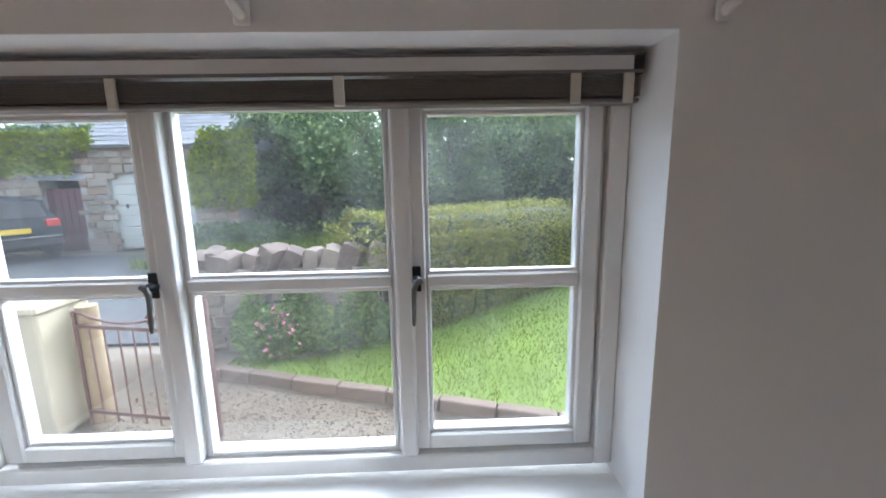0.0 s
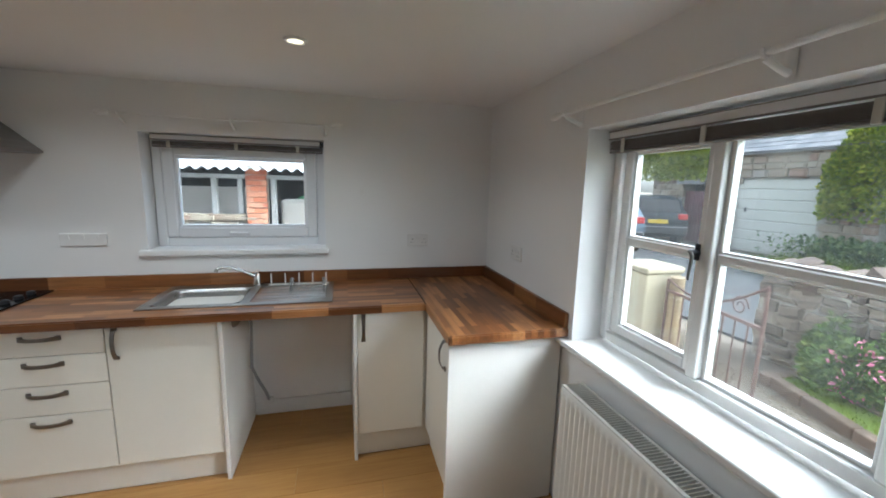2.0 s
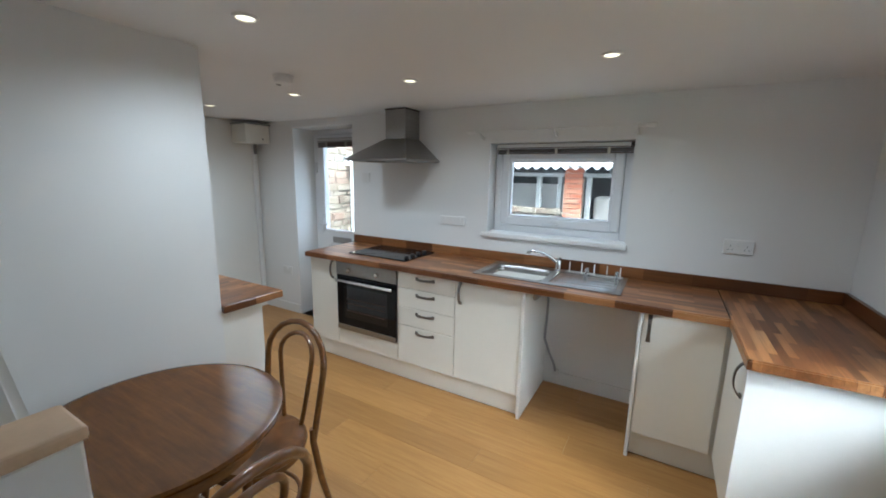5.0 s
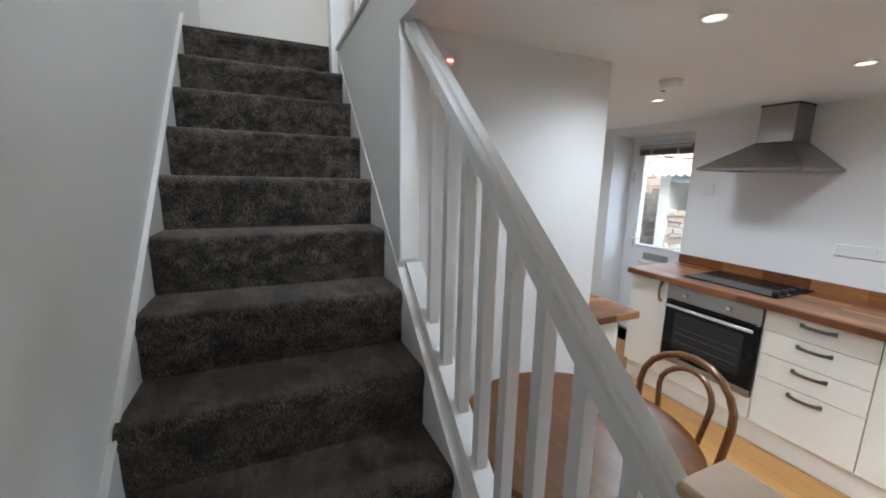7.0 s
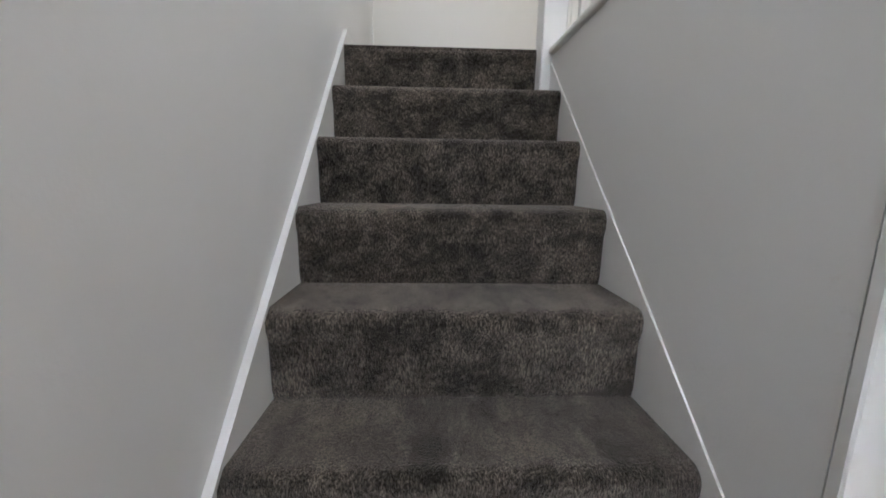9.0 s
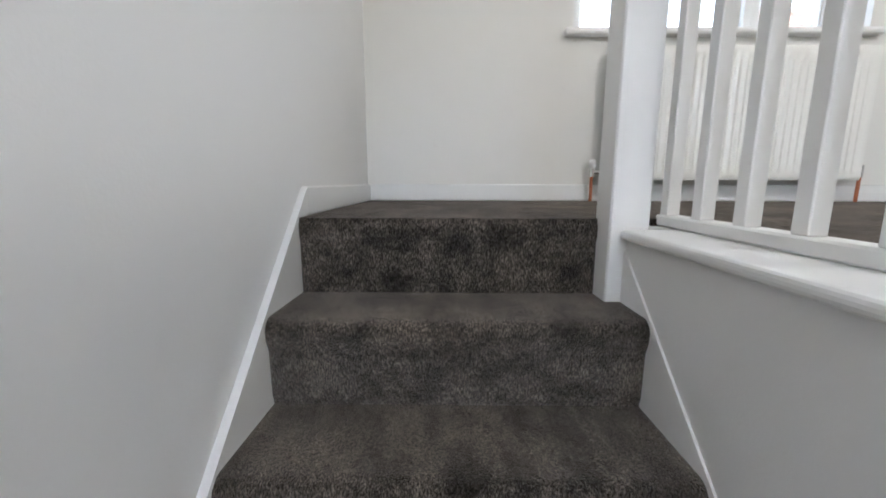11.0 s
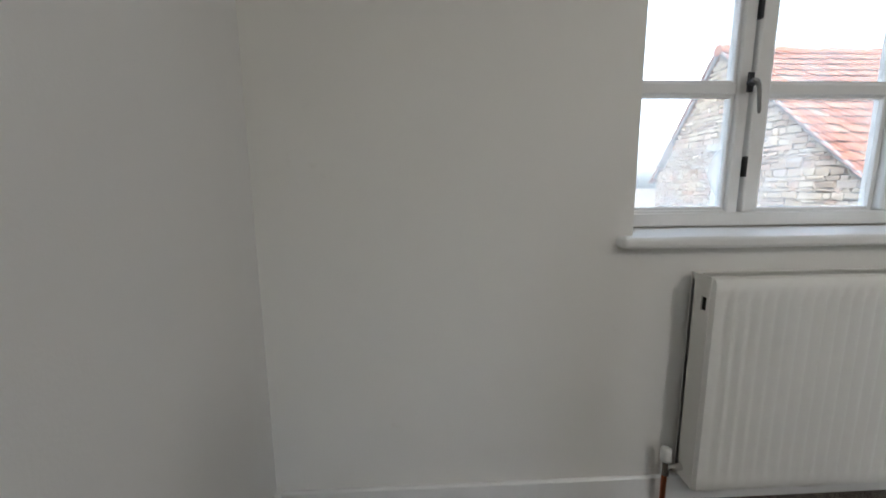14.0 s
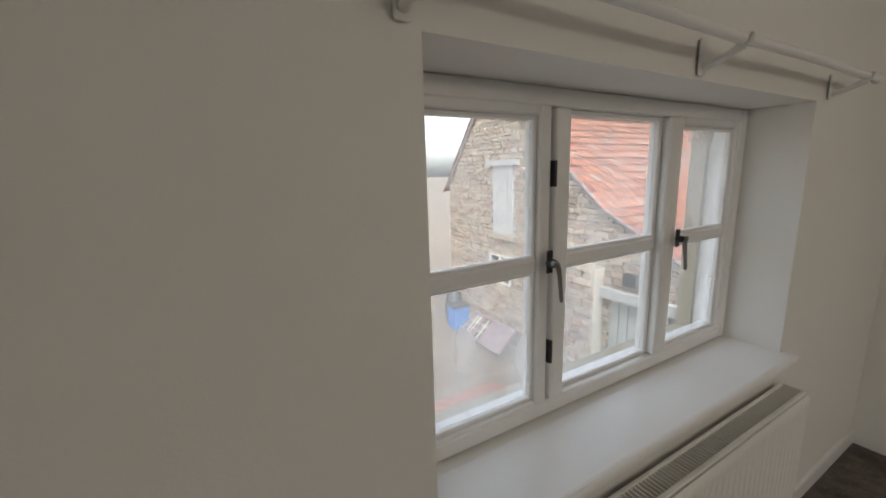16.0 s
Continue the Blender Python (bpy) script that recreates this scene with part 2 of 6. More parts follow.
SOCKET = plain("socket_plastic", (0.74, 0.73, 0.71), 0.3, vary=0.02, bump=0.02)
RADP = plain("radiator_enamel", (0.80, 0.79, 0.75), 0.3, vary=0.03, bump=0.04)
GREY = plain("grey_plastic", (0.30, 0.30, 0.30), 0.45, vary=0.05)
DARK = plain("dark_plastic", (0.018, 0.018, 0.02), 0.35, vary=0.1, bump=0.03)
BLACKG = plain("black_glass", (0.006, 0.006, 0.007), 0.06, vary=0.05, bump=0.0)
HOBG = plain("hob_glass", (0.006, 0.006, 0.007), 0.10, vary=0.05, bump=0.0)
HOBG.node_tree.nodes["Principled BSDF"].inputs["Specular IOR Level"].default_value = 0.12
BLACKG.node_tree.nodes["Principled BSDF"].inputs["Specular IOR Level"].default_value = 0.22
OVENG = plain("oven_window_glass", (0.012, 0.014, 0.016), 0.05, vary=0.1, bump=0.0)
PEWTER = plain("pewter_handle", (0.22, 0.20, 0.18), 0.38, 1.0, vary=0.1, bump=0.05)
IRON = plain("black_window_fitting", (0.025, 0.025, 0.028), 0.4, 0.6, vary=0.1)
LEVER = plain("worn_grey_metal", (0.17, 0.165, 0.16), 0.36, 0.8, vary=0.25, big=30.0, bump=0.1)
CHROME = plain("chrome", (0.72, 0.72, 0.72), 0.12, 1.0, vary=0.02, bump=0.0)
COPPER = plain("copper_pipe", (0.45, 0.16, 0.08), 0.4, 1.0, vary=0.15)
BLIND = plain("brown_blind_slat", (0.16, 0.138, 0.128), 0.45, vary=0.08)
RAILP = plain("blind_headrail", (0.62, 0.61, 0.60), 0.35, vary=0.04)
CORD = plain("cream_cord", (0.55, 0.52, 0.46), 0.7, vary=0.1)
PINE = plain("bare_pine", (0.66, 0.48, 0.32), 0.5, vary=0.12, big=6.0, small=70.0)
CARPET = shader("dark_grey_carpet", carpet_build)
OAK = shader("oak_laminate", laminate_build)
BUTCHX = shader("walnut_block_laminate", butcher_build('x'))
BUTCHY = shader("walnut_block_laminate_turned", butcher_build('y'))
BENT = shader("bentwood", bentwood_build)
TABLEW = shader("table_veneer", tabletop_build)
STEEL = shader("brushed_steel", steel_build)
GLASS = shader("window_glass", glass_build(0.010))
GLASS_N = shader("smeared_window_glass", glass_build(0.009, 0.77))
GLASS_S = shader("dusty_window_glass", glass_build(0.19, 0.98))
CLEAR = shader("clear_plastic", clear_build)
LAMPG = glow("lit_lamp", (1.0, 0.80, 0.50), 0.28)
RED = glow("red_neon", (1.0, 0.08, 0.04), 2.0)
# near black for joints and holes, and for shade put in as dark sheets
GAP_SHADE = plain("dark_gap_and_shade", (0.02, 0.018, 0.016), 0.9, vary=0.1)
PAPER = plain("paper_label", (0.75, 0.75, 0.74), 0.7, vary=0.03)

STONE = [(0.0, (0.210, 0.155, 0.110)), (0.3, (0.290, 0.235, 0.175)), (0.6, (0.350, 0.300, 0.230)), (0.85, (0.280, 0.185, 0.135)), (1.0, (0.290, 0.262, 0.225))]
STONEM = islands("rubble_stone", STONE, 0.95, 18.0, 0.8, 0.02)
STONEP = pieces("wall_stone", STONE, 0.95, 14.0, 0.8, 0.02)
MORTAR = plain("lime_mortar", (0.34, 0.31, 0.265), 0.95, vary=0.2, big=3.0, small=30.0, bump=0.6, dist=0.01)
BRICKM = islands("red_brick", [(0.0, (0.36, 0.105, 0.05)), (0.5, (0.45, 0.155, 0.075)), (1.0, (0.50, 0.24, 0.14))], 0.9)
BRICKP = pieces("brick_piece", [(0.0, (0.36, 0.105, 0.05)), (0.5, (0.45, 0.155, 0.075)), (1.0, (0.52, 0.27, 0.17))], 0.9)
TILEM = islands("clay_pantile", [(0.0, (0.16, 0.058, 0.035)), (0.4, (0.225, 0.080, 0.046)), (0.85, (0.26, 0.105, 0.062)), (1.0, (0.20, 0.145, 0.11))], 0.9, 9.0)
SLATE = islands("roof_slate", [(0.0, (0.14, 0.14, 0.15)), (1.0, (0.25, 0.24, 0.24))], 0.8)
OLDDOOR = plain("faded_maroon_paint", (0.155, 0.115, 0.12), 0.75, vary=0.3, big=5.0)
GREYWOOD = plain("weathered_wood", (0.30, 0.30, 0.29), 0.85, vary=0.25, big=5.0, small=60.0, bump=0.5)
MAROON = plain("maroon_door_paint", (0.12, 0.045, 0.05), 0.6, vary=0.25, big=4.0)
OFFWHITE = plain("old_white_paint", (0.465, 0.450, 0.390), 0.6, vary=0.12, big=2.0)
CORRUG = islands("corrugated_sheet", [(0.0, (0.62, 0.62, 0.62)), (1.0, (0.70, 0.70, 0.70))], 0.6, 8.0, 0.2, 0.004, translucent=0.5)
RUST = plain("rusty_iron", (0.14, 0.08, 0.065), 0.8, 0.3, vary=0.3, big=9.0)
GRAVELM = islands("gravel", [(0.0, (0.085, 0.060, 0.040)), (0.5, (0.135, 0.102, 0.068)), (1.0, (0.20, 0.165, 0.12))], 0.95, 60.0)
EARTH = plain("earth", (0.16, 0.13, 0.10), 0.95, vary=0.3, big=3.0, small=25.0, bump=0.7, dist=0.02)
GRAVELG = plain("gravel_ground", (0.125, 0.096, 0.066), 0.95, vary=0.3, big=2.0, small=90.0, bump=0.8, dist=0.01)
ASPHALT = plain("asphalt", (0.055, 0.055, 0.056), 0.9, vary=0.2, big=1.0, small=60.0, bump=0.5)
GRASSG = plain("turf", (0.095, 0.135, 0.010), 0.95, vary=0.25, big=2.0, small=50.0, bump=0.6)
GRASSB = islands("grass_blade", [(0.0, (0.085, 0.130, 0.006)), (0.5, (0.130, 0.185, 0.008)), (1.0, (0.185, 0.230, 0.016))], 0.95, translucent=0.4)
HEDGEL = islands("hedge_leaf", [(0.0, (0.060, 0.085, 0.010)), (0.35, (0.155, 0.170, 0.022)), (0.7, (0.255, 0.235, 0.040)), (1.0, (0.34, 0.305, 0.08))], 0.8, translucent=0.4)
TREEL = islands("tree_leaf", [(0.0, (0.050, 0.085, 0.036)), (0.5, (0.120, 0.175, 0.075)), (1.0, (0.26, 0.32, 0.13))], 0.6, translucent=0.4)
IVYL = islands("ivy_leaf", [(0.0, (0.11, 0.17, 0.018)), (0.5, (0.28, 0.34, 0.032)), (1.0, (0.50, 0.48, 0.06))], 0.7, translucent=0.45)
FLOWERL = islands("flower_leaf", [(0.0, (0.060, 0.090, 0.020)), (0.6, (0.130, 0.205, 0.040)), (1.0, (0.26, 0.31, 0.08))], 0.6, translucent=0.25)
PETAL = islands("pink_petal", [(0.0, (0.55, 0.12, 0.22)), (1.0, (0.75, 0.35, 0.42))], 0.6)
# near black that carries the shade inside the hedges as colour
HEDGE_SHADE = plain("hedge_inner_shade", (0.018, 0.025, 0.010), 0.95, vary=0.3)
BARK = plain("bark", (0.10, 0.075, 0.055), 0.95, vary=0.3, big=6.0, bump=0.8)
CARDARK = plain("dark_car_paint", (0.010, 0.014, 0.018), 0.45, 0.0, vary=0.05, bump=0.0)
CARDARK.node_tree.nodes["Principled BSDF"].inputs["Specular IOR Level"].default_value = 0.15
CARRED = plain("red_car_paint", (0.50, 0.015, 0.03), 0.2, 0.1, vary=0.05, bump=0.0)
PLATE = plain("yellow_plate", (0.62, 0.42, 0.02), 0.4, vary=0.03)
RUBBER = plain("rubber", (0.02, 0.02, 0.02), 0.8, vary=0.1)
LIGHTR = plain("red_lens", (0.45, 0.02, 0.02), 0.15, vary=0.05)
CREAMR = plain("cream_render", (0.37, 0.32, 0.225), 0.9, vary=0.12, big=2.0, bump=0.4)
BLUEP = plain("blue_plastic", (0.03, 0.14, 0.40), 0.4, vary=0.08)
SACK = plain("pale_sack", (0.55, 0.52, 0.48), 0.8, vary=0.15, big=5.0)
GREENN = plain("green_mat", (0.06, 0.25, 0.10), 0.8, vary=0.2)


# ---- building helpers ----
def bx(bm, x0, x1, y0, y1, z0, z1, bev=0.0, seg=1):
    r = bmesh.ops.create_cube(bm, size=1.0, matrix=Matrix.LocRotScale(((x0 + x1) / 2, (y0 + y1) / 2, (z0 + z1) / 2), None, (abs(x1 - x0), abs(y1 - y0), abs(z1 - z0))))
    if bev:
        es = list({e for v in r["verts"] for e in v.link_edges})
        bmesh.ops.bevel(bm, geom=es, offset=bev, segments=seg, affect='EDGES', profile=0.5)
    return bm


def box(*a, **k):
    return bx(bmesh.new(), *a, **k)


def cyl(bm, p, q, r, r2=None, seg=14, caps=True):
    p, q = Vector(p), Vector(q)
    m = Matrix.Translation((p + q) / 2) @ (q - p).to_track_quat('Z', 'Y').to_matrix().to_4x4()
    bmesh.ops.create_cone(bm, cap_ends=caps, segments=seg, radius1=r, radius2=r if r2 is None else r2, depth=(q - p).length, matrix=m)
    return bm


def tube(bm, pts, r, seg=8, closed=False):
    """A round bar along a line of points."""
    pts = [Vector(p) for p in pts]
    n = len(pts)
    rings = []
    up = Vector((0.13, 0.31, 0.94))
    for i, p in enumerate(pts):
        a = pts[(i - 1) % n] if closed or i else p
        b = pts[(i + 1) % n] if closed or i < n - 1 else p
        t = (b - a).normalized()
        s = t.cross(up)
        if s.length < 0.05:
            s = t.cross(Vector((1, 0, 0)))
        s.normalize()
        u = s.cross(t).normalized()
        rad = r[i] if isinstance(r, (list, tuple)) else r
        rings.append([bm.verts.new(p + rad * (math.cos(k * math.tau / seg) * s + math.sin(k * math.tau / seg) * u)) for k in range(seg)])
    last = n if closed else n - 1
    for i in range(last):
        A, B = rings[i], rings[(i + 1) % n]
        for k in range(seg):
            bm.faces.new((A[k], A[(k + 1) % seg], B[(k + 1) % seg], B[k]))
    if not closed:
        bm.faces.new(rings[0][::-1])
        bm.faces.new(rings[-1])
    return bm


def lathe(bm, prof, cx=0.0, cy=0.0, seg=32):
    """A turned body from (radius, height) pairs."""
    rings = [[bm.verts.new((cx + r * math.cos(k * math.tau / seg), cy + r * math.sin(k * math.tau / seg), z)) for k in range(seg)] for r, z in prof]
    for A, B in zip(rings, rings[1:]):
        for k in range(seg):
            bm.faces.new((A[k], A[(k + 1) % seg], B[(k + 1) % seg], B[k]))
    bm.faces.new(rings[0][::-1])
    bm.faces.new(rings[-1])
    return bm


def prism(bm, outline, axis, a, b):
    """A flat outline, given in the two other axes, pushed from a to b along an axis."""
    def at(u, v, w):
        return {'x': (w, u, v), 'y': (u, w, v), 'z': (u, v, w)}[axis]
    A = [bm.verts.new(at(u, v, a)) for u, v in outline]
    B = [bm.verts.new(at(u, v, b)) for u, v in outline]
    n = len(A)
    bm.faces.new(A)
    bm.faces.new(B[::-1])
    for k in range(n):
        bm.faces.new((A[k], B[k], B[(k + 1) % n], A[(k + 1) % n]))
    return bm


def slab(axis, a0, a1, us, vs, holes=()):
    """A wall or slab across an axis, with rectangular openings right through it."""
    bm = bmesh.new()
    U = sorted({us[0], us[1], *[h for o in holes for h in o[:2]]})
    V = sorted({vs[0], vs[1], *[h for o in holes for h in o[2:]]})

    def solid(i, j):
        if not (0 <= i < len(U) - 1 and 0 <= j < len(V) - 1):
            return False
        u, v = (U[i] + U[i + 1]) / 2, (V[j] + V[j + 1]) / 2
        return not any(o[0] < u < o[1] and o[2] < v < o[3] for o in holes)

    def at(w, u, v):
        return {'x': (w, u, v), 'y': (u, w, v), 'z': (u, v, w)}[axis]

    def quad(*ps):
        bm.faces.new([bm.verts.new(at(*p)) for p in ps])
    for i in range(len(U) - 1):
        for j in range(len(V) - 1):
            if not solid(i, j):
                continue
            u0, u1, v0, v1 = U[i], U[i + 1], V[j], V[j + 1]
            quad((a0, u0, v0), (a0, u1, v0), (a0, u1, v1), (a0, u0, v1))
            quad((a1, u0, v0), (a1, u0, v1), (a1, u1, v1), (a1, u1, v0))
            for di, dj, e in ((-1, 0, ((u0, v0), (u0, v1))), (1, 0, ((u1, v0), (u1, v1))), (0, -1, ((u0, v0), (u1, v0))), (0, 1, ((u0, v1), (u1, v1)))):
                if not solid(i + di, j + dj):
                    (ua, va), (ub, vb) = e
                    quad((a0, ua, va), (a0, ub, vb), (a1, ub, vb), (a1, ua, va))
    bmesh.ops.remove_doubles(bm, verts=bm.verts, dist=1e-5)
    bmesh.ops.recalc_face_normals(bm, faces=bm.faces)
    return bm


def mesh_of(name, bm, material, smooth=None):
    me = bpy.data.meshes.new(name)
    bmesh.ops.recalc_face_normals(bm, faces=bm.faces)
    if smooth is not None:
        for f in bm.faces:
            f.smooth = True
        for e in bm.edges:
            if len(e.link_faces) == 2 and e.calc_face_angle(0) > radians(smooth):
                e.smooth = False
    bm.to_mesh(me)
    bm.free()
    me.materials.append(material)
    return me


def part(name, bm, material, parent=None, label="", smooth=None):
    ob = new(name, mesh_of(name, bm, material, smooth))
    if parent is not None:
        ob.parent = parent
        ob.matrix_parent_inverse = Matrix.Identity(4)
    if label:
        tagged(ob, label)
    return ob


def thing(name, label, category, group="", m=None, kind=""):
    ob = new(name)
    ob.empty_display_size = 0.05
    if m is not None:
        ob.matrix_basis = m
    return tagged(ob, label, category, group, kind)


def structure(name, bm, material, label, category, smooth=None):
    return tagged(part(name, bm, material, smooth=smooth), label, category, kind="structure")


def raw(name, verts, faces, material, parent=None, kind="", label="", category=""):
    me = bpy.data.meshes.new(name)
    me.from_pydata(verts, [], faces)
    me.materials.append(material)
    ob = new(name, me)
    if parent is not None:
        ob.parent = parent
    tagged(ob, label, category, kind=kind)
    return ob


# ---- the house: walls, floors, ceilings ----
NW = (1.121, 2.592, 0.852, 1.785)      # north window opening: x, x, z, z
WW = (-2.108, -1.112, 1.100, 1.794)    # west window opening: y, y, z, z
WD = (-4.315, -3.500, 0.0, 2.000)      # west door opening
SW = (1.263, 2.598, 3.092, 3.907)      # upstairs south window opening
UN = (2.3, 3.4, 3.2, 4.2)              # upstairs north opening, over the stairs
X1, YS = 3.555, -4.905
structure("wall_north", slab('y', 0.0, 0.225, (-0.35, 3.85), (-0.3, 4.7), [NW, UN]), WALL, "white painted plaster wall with a deep window", "wall")
structure("wall_west", slab('x', -0.35, 0.0, (YS, 0.0), (-0.3, 4.7), [WW, WD]), WALL, "white painted plaster wall with window and door recess", "wall")
structure("wall_south_outer", slab('y', -5.245, -5.1905, (-0.35, 3.85), (-0.3, 4.7), [(SW[0] + 0.02, SW[1] - 0.02, SW[2] + 0.0, SW[3] - 0.02)]), CREAMR, "cream rendered outer face of the house", "wall")
structure("wall_south", slab('y', -5.19, YS, (-0.35, 3.85), (-0.3, 4.7), [SW]), WARMW, "off-white painted plaster wall with a deep window", "wall")
structure("wall_east", slab('x', X1, 3.85, (YS, 0.0), (-0.3, 4.7)), WALL, "white painted plaster wall beside the stairs", "wall")
structure("ceiling", slab('z', CEIL, CEIL + 0.02, (0.0, X1), (YS, 0.0), [(2.665, X1, -3.956, -1.45)]), CEILP, "white painted plasterboard ceiling with downlights", "ceiling")
structure("floor_upper", slab('z', CEIL + 0.02, UP, (0.0, X1), (YS, 0.0), [(2.590, X1, -3.956, -1.45)]), CARPET, "dark grey carpet on the upstairs floor", "carpet")
structure("ceiling_upper", box(0.0, X1, YS, 0.0, UCEIL, UCEIL + 0.1), CEILP, "white painted upstairs ceiling", "ceiling")
structure("roof_cover", box(-0.5, 4.0, -5.4, 0.45, 4.7, 4.78), SLATE, "dark slate roof over the house", "roof")
structure("stairwell_fascia", box(2.666, X1, -1.4495, -1.43, CEIL - 0.001, UP + 0.001), WALL, "white plaster edge of the stairwell", "wall")

# cupboard under the stairs and the wall beside the upper flight
structure("wall_cupboard_front", box(1.79, 2.655, -2.80, -2.71, 0.0, CEIL), WALL, "white painted wall of the cupboard under the stairs", "wall")
structure("wall_cupboard_side", box(1.79, 1.88, -4.0, -2.80, 0.0, CEIL), WALL, "white painted side of the cupboard under the stairs", "wall")
structure("wall_stairs", bx(box(2.655, 2.750, -3.955, -2.71, 0.0, 2.279), 2.5905, 2.6545, -3.955, -2.71, CEIL + 0.021, 2.279), WALL, "white painted wall beside the staircase", "wall")
structure("wall_stairs_upper", bx(box(2.6655, 2.750, -2.7095, -1.4505, CEIL, 2.279), 2.5905, 2.665, -2.7095, -1.4505, CEIL + 0.021, 2.279), WALL, "white painted edge above the kitchen ceiling", "wall")

sub = structure("floor", box(-0.35, X1, YS, 0.0, -0.10, -0.009), GAP_SHADE, "oak laminate plank floor", "floor")

# skirting boards
bm = bmesh.new()
bx(bm, 0.0, 0.014, -1.575, -0.96, 0.0, 0.10, 0.003)
bx(bm, 0.0, 0.014, YS + 0.014, -4.32, 0.0, 0.10, 0.003)
bx(bm, 0.0, 1.79, YS, YS + 0.014, 0.0, 0.10, 0.003)
bx(bm, 1.79, 2.66, -2.71, -2.696, 0.0, 0.10, 0.003)
structure("baseboard", bm, GLOSS, "white painted skirting board along the kitchen walls", "skirting board")
bm = bmesh.new()
bx(bm, 0.2, X1 - 0.014, YS, YS + 0.015, UP, UP + 0.080, 0.004)
bx(bm, X1 - 0.015, X1, YS, -4.02, UP, UP + 0.078, 0.004)
structure("baseboard_upper", bm, GLOSS, "white painted skirting board above dark carpet", "skirting board")
structure("wall_upper_west", box(0.10, 0.20, YS, 0.0, UP, UCEIL), WARMW, "off-white painted upstairs wall", "wall")


# ---- windows ----
def ring(bm, x0, x1, z0, z1, w, y0, y1, bev=0.0):
    bx(bm, x0, x0 + w, y0, y1, z0, z1, bev)
    bx(bm, x1 - w, x1, y0, y1, z0, z1, bev)
    bx(bm, x0 + w, x1 - w, y0, y1, z0, z0 + w, bev)
    bx(bm, x0 + w, x1 - w, y0, y1, z1 - w, z1, bev)
    return bm


def window_handle(parent, x, z, side):
    """Cast fastener: a small plate, a round boss and a slim lever that hangs down."""
    h = part("window_handle", box(x - 0.0095, x + 0.0095, -0.006, 0.0, z - 0.026, z + 0.030, 0.003, seg=2), IRON, parent, "dark metal casement fastener")
    bm = lathe(bmesh.new(), [(0.0105, 0.0), (0.0105, 0.016), (0.0085, 0.024), (0.006, 0.027)], seg=14)
    bm.transform(Matrix.Translation((x, 0.0, z)) @ Matrix.Rotation(math.pi / 2, 4, 'X'))
    part("boss", bm, IRON, h, smooth=50)
    bm = tube(bmesh.new(), [(x - side * 0.012, -0.023, z + 0.004), (x, -0.026, z), (x + side * 0.005, -0.028, z - 0.014), (x + side * 0.006, -0.031, z - 0.035), (x + side * 0.006, -0.034, z - 0.060), (x + side * 0.007, -0.036, z - 0.082), (x + side * 0.007, -0.036, z - 0.090)], [0.006, 0.0075, 0.0062, 0.0052, 0.0048, 0.0048, 0.0030], 10)
    part("lever", bm, LEVER, h, "worn grey metal lever", smooth=60)


def timber_window(name, label, m, x0, x1, z0, z1, mull, casements, fixed, zg, zf, bar, hinges=False):
    """Three lights in a painted frame: two casements and a fixed light between them. Local y points outdoors."""
    w = thing(name, label, "window", m=m, kind="structure")
    bm = bmesh.new()
    ring(bm, x0, x1, z0, z1, 0.042, 0.012, 0.078, 0.004)
    ring(bm, x0 + 0.042, x1 - 0.042, z0 + 0.042, z1 - 0.042, 0.012, 0.035, 0.072, 0.002)
    part("window_frame", bm, OLDGLOSS, w)
    for a, b in mull:
        part("mullion", box(a, b, 0.006, 0.068, z0 + 0.043, z1 - 0.043, 0.007, seg=2), OLDGLOSS, w)

    def light(kind, a, b, g0, g1, y, sash):
        if sash:
            s = part(kind, ring(bmesh.new(), a - 0.046, b + 0.046, g0 - 0.046, g1 + 0.046, 0.038, y, y + 0.045, 0.004), OLDGLOSS, w)
        else:
            s = part(kind, ring(bmesh.new(), a - 0.02, b + 0.02, g0 - 0.02, g1 + 0.02, 0.012, y + 0.012, y + 0.045, 0.003), OLDGLOSS, w)
        part("glazing_bead", ring(bmesh.new(), a - 0.008, b + 0.008, g0 - 0.008, g1 + 0.008, 0.009, y + 0.010, y + 0.040, 0.002), OLDGLOSS, s)
        bm = box(a - 0.008, b + 0.008, y + 0.004, y + 0.038, bar[0], bar[1], 0.004)
        bx(bm, a, b, y + 0.012, y + 0.03, bar[0] - 0.008, bar[1] + 0.008, 0.002)
        part("glazing_bar", bm, OLDGLOSS, s)
        for lo, hi in ((g0, bar[0] - 0.008), (bar[1] + 0.008, g1)):
            part("pane", box(a - 0.004, b + 0.004, y + 0.022, y + 0.026, lo - 0.004, hi + 0.004), GLASS_S if hinges else GLASS_N, s).visible_shadow = False
        return s
    for a, b, side in casements:
        s = light("casement", a, b, *zg, 0.016, True)
        hx = b + 0.028 if side > 0 else a - 0.028
        window_handle(s, hx, (bar[0] + bar[1]) / 2 + 0.01, side)
        for hz in (zg[0] + 0.12, zg[1] - 0.12) if hinges and side > 0 else ():
            part("hinge", box(b + 0.044, b + 0.052, 0.004, 0.02, hz - 0.03, hz + 0.03), IRON, s)
    light("fixed_light", *fixed, *zf, 0.022, False)
    return w


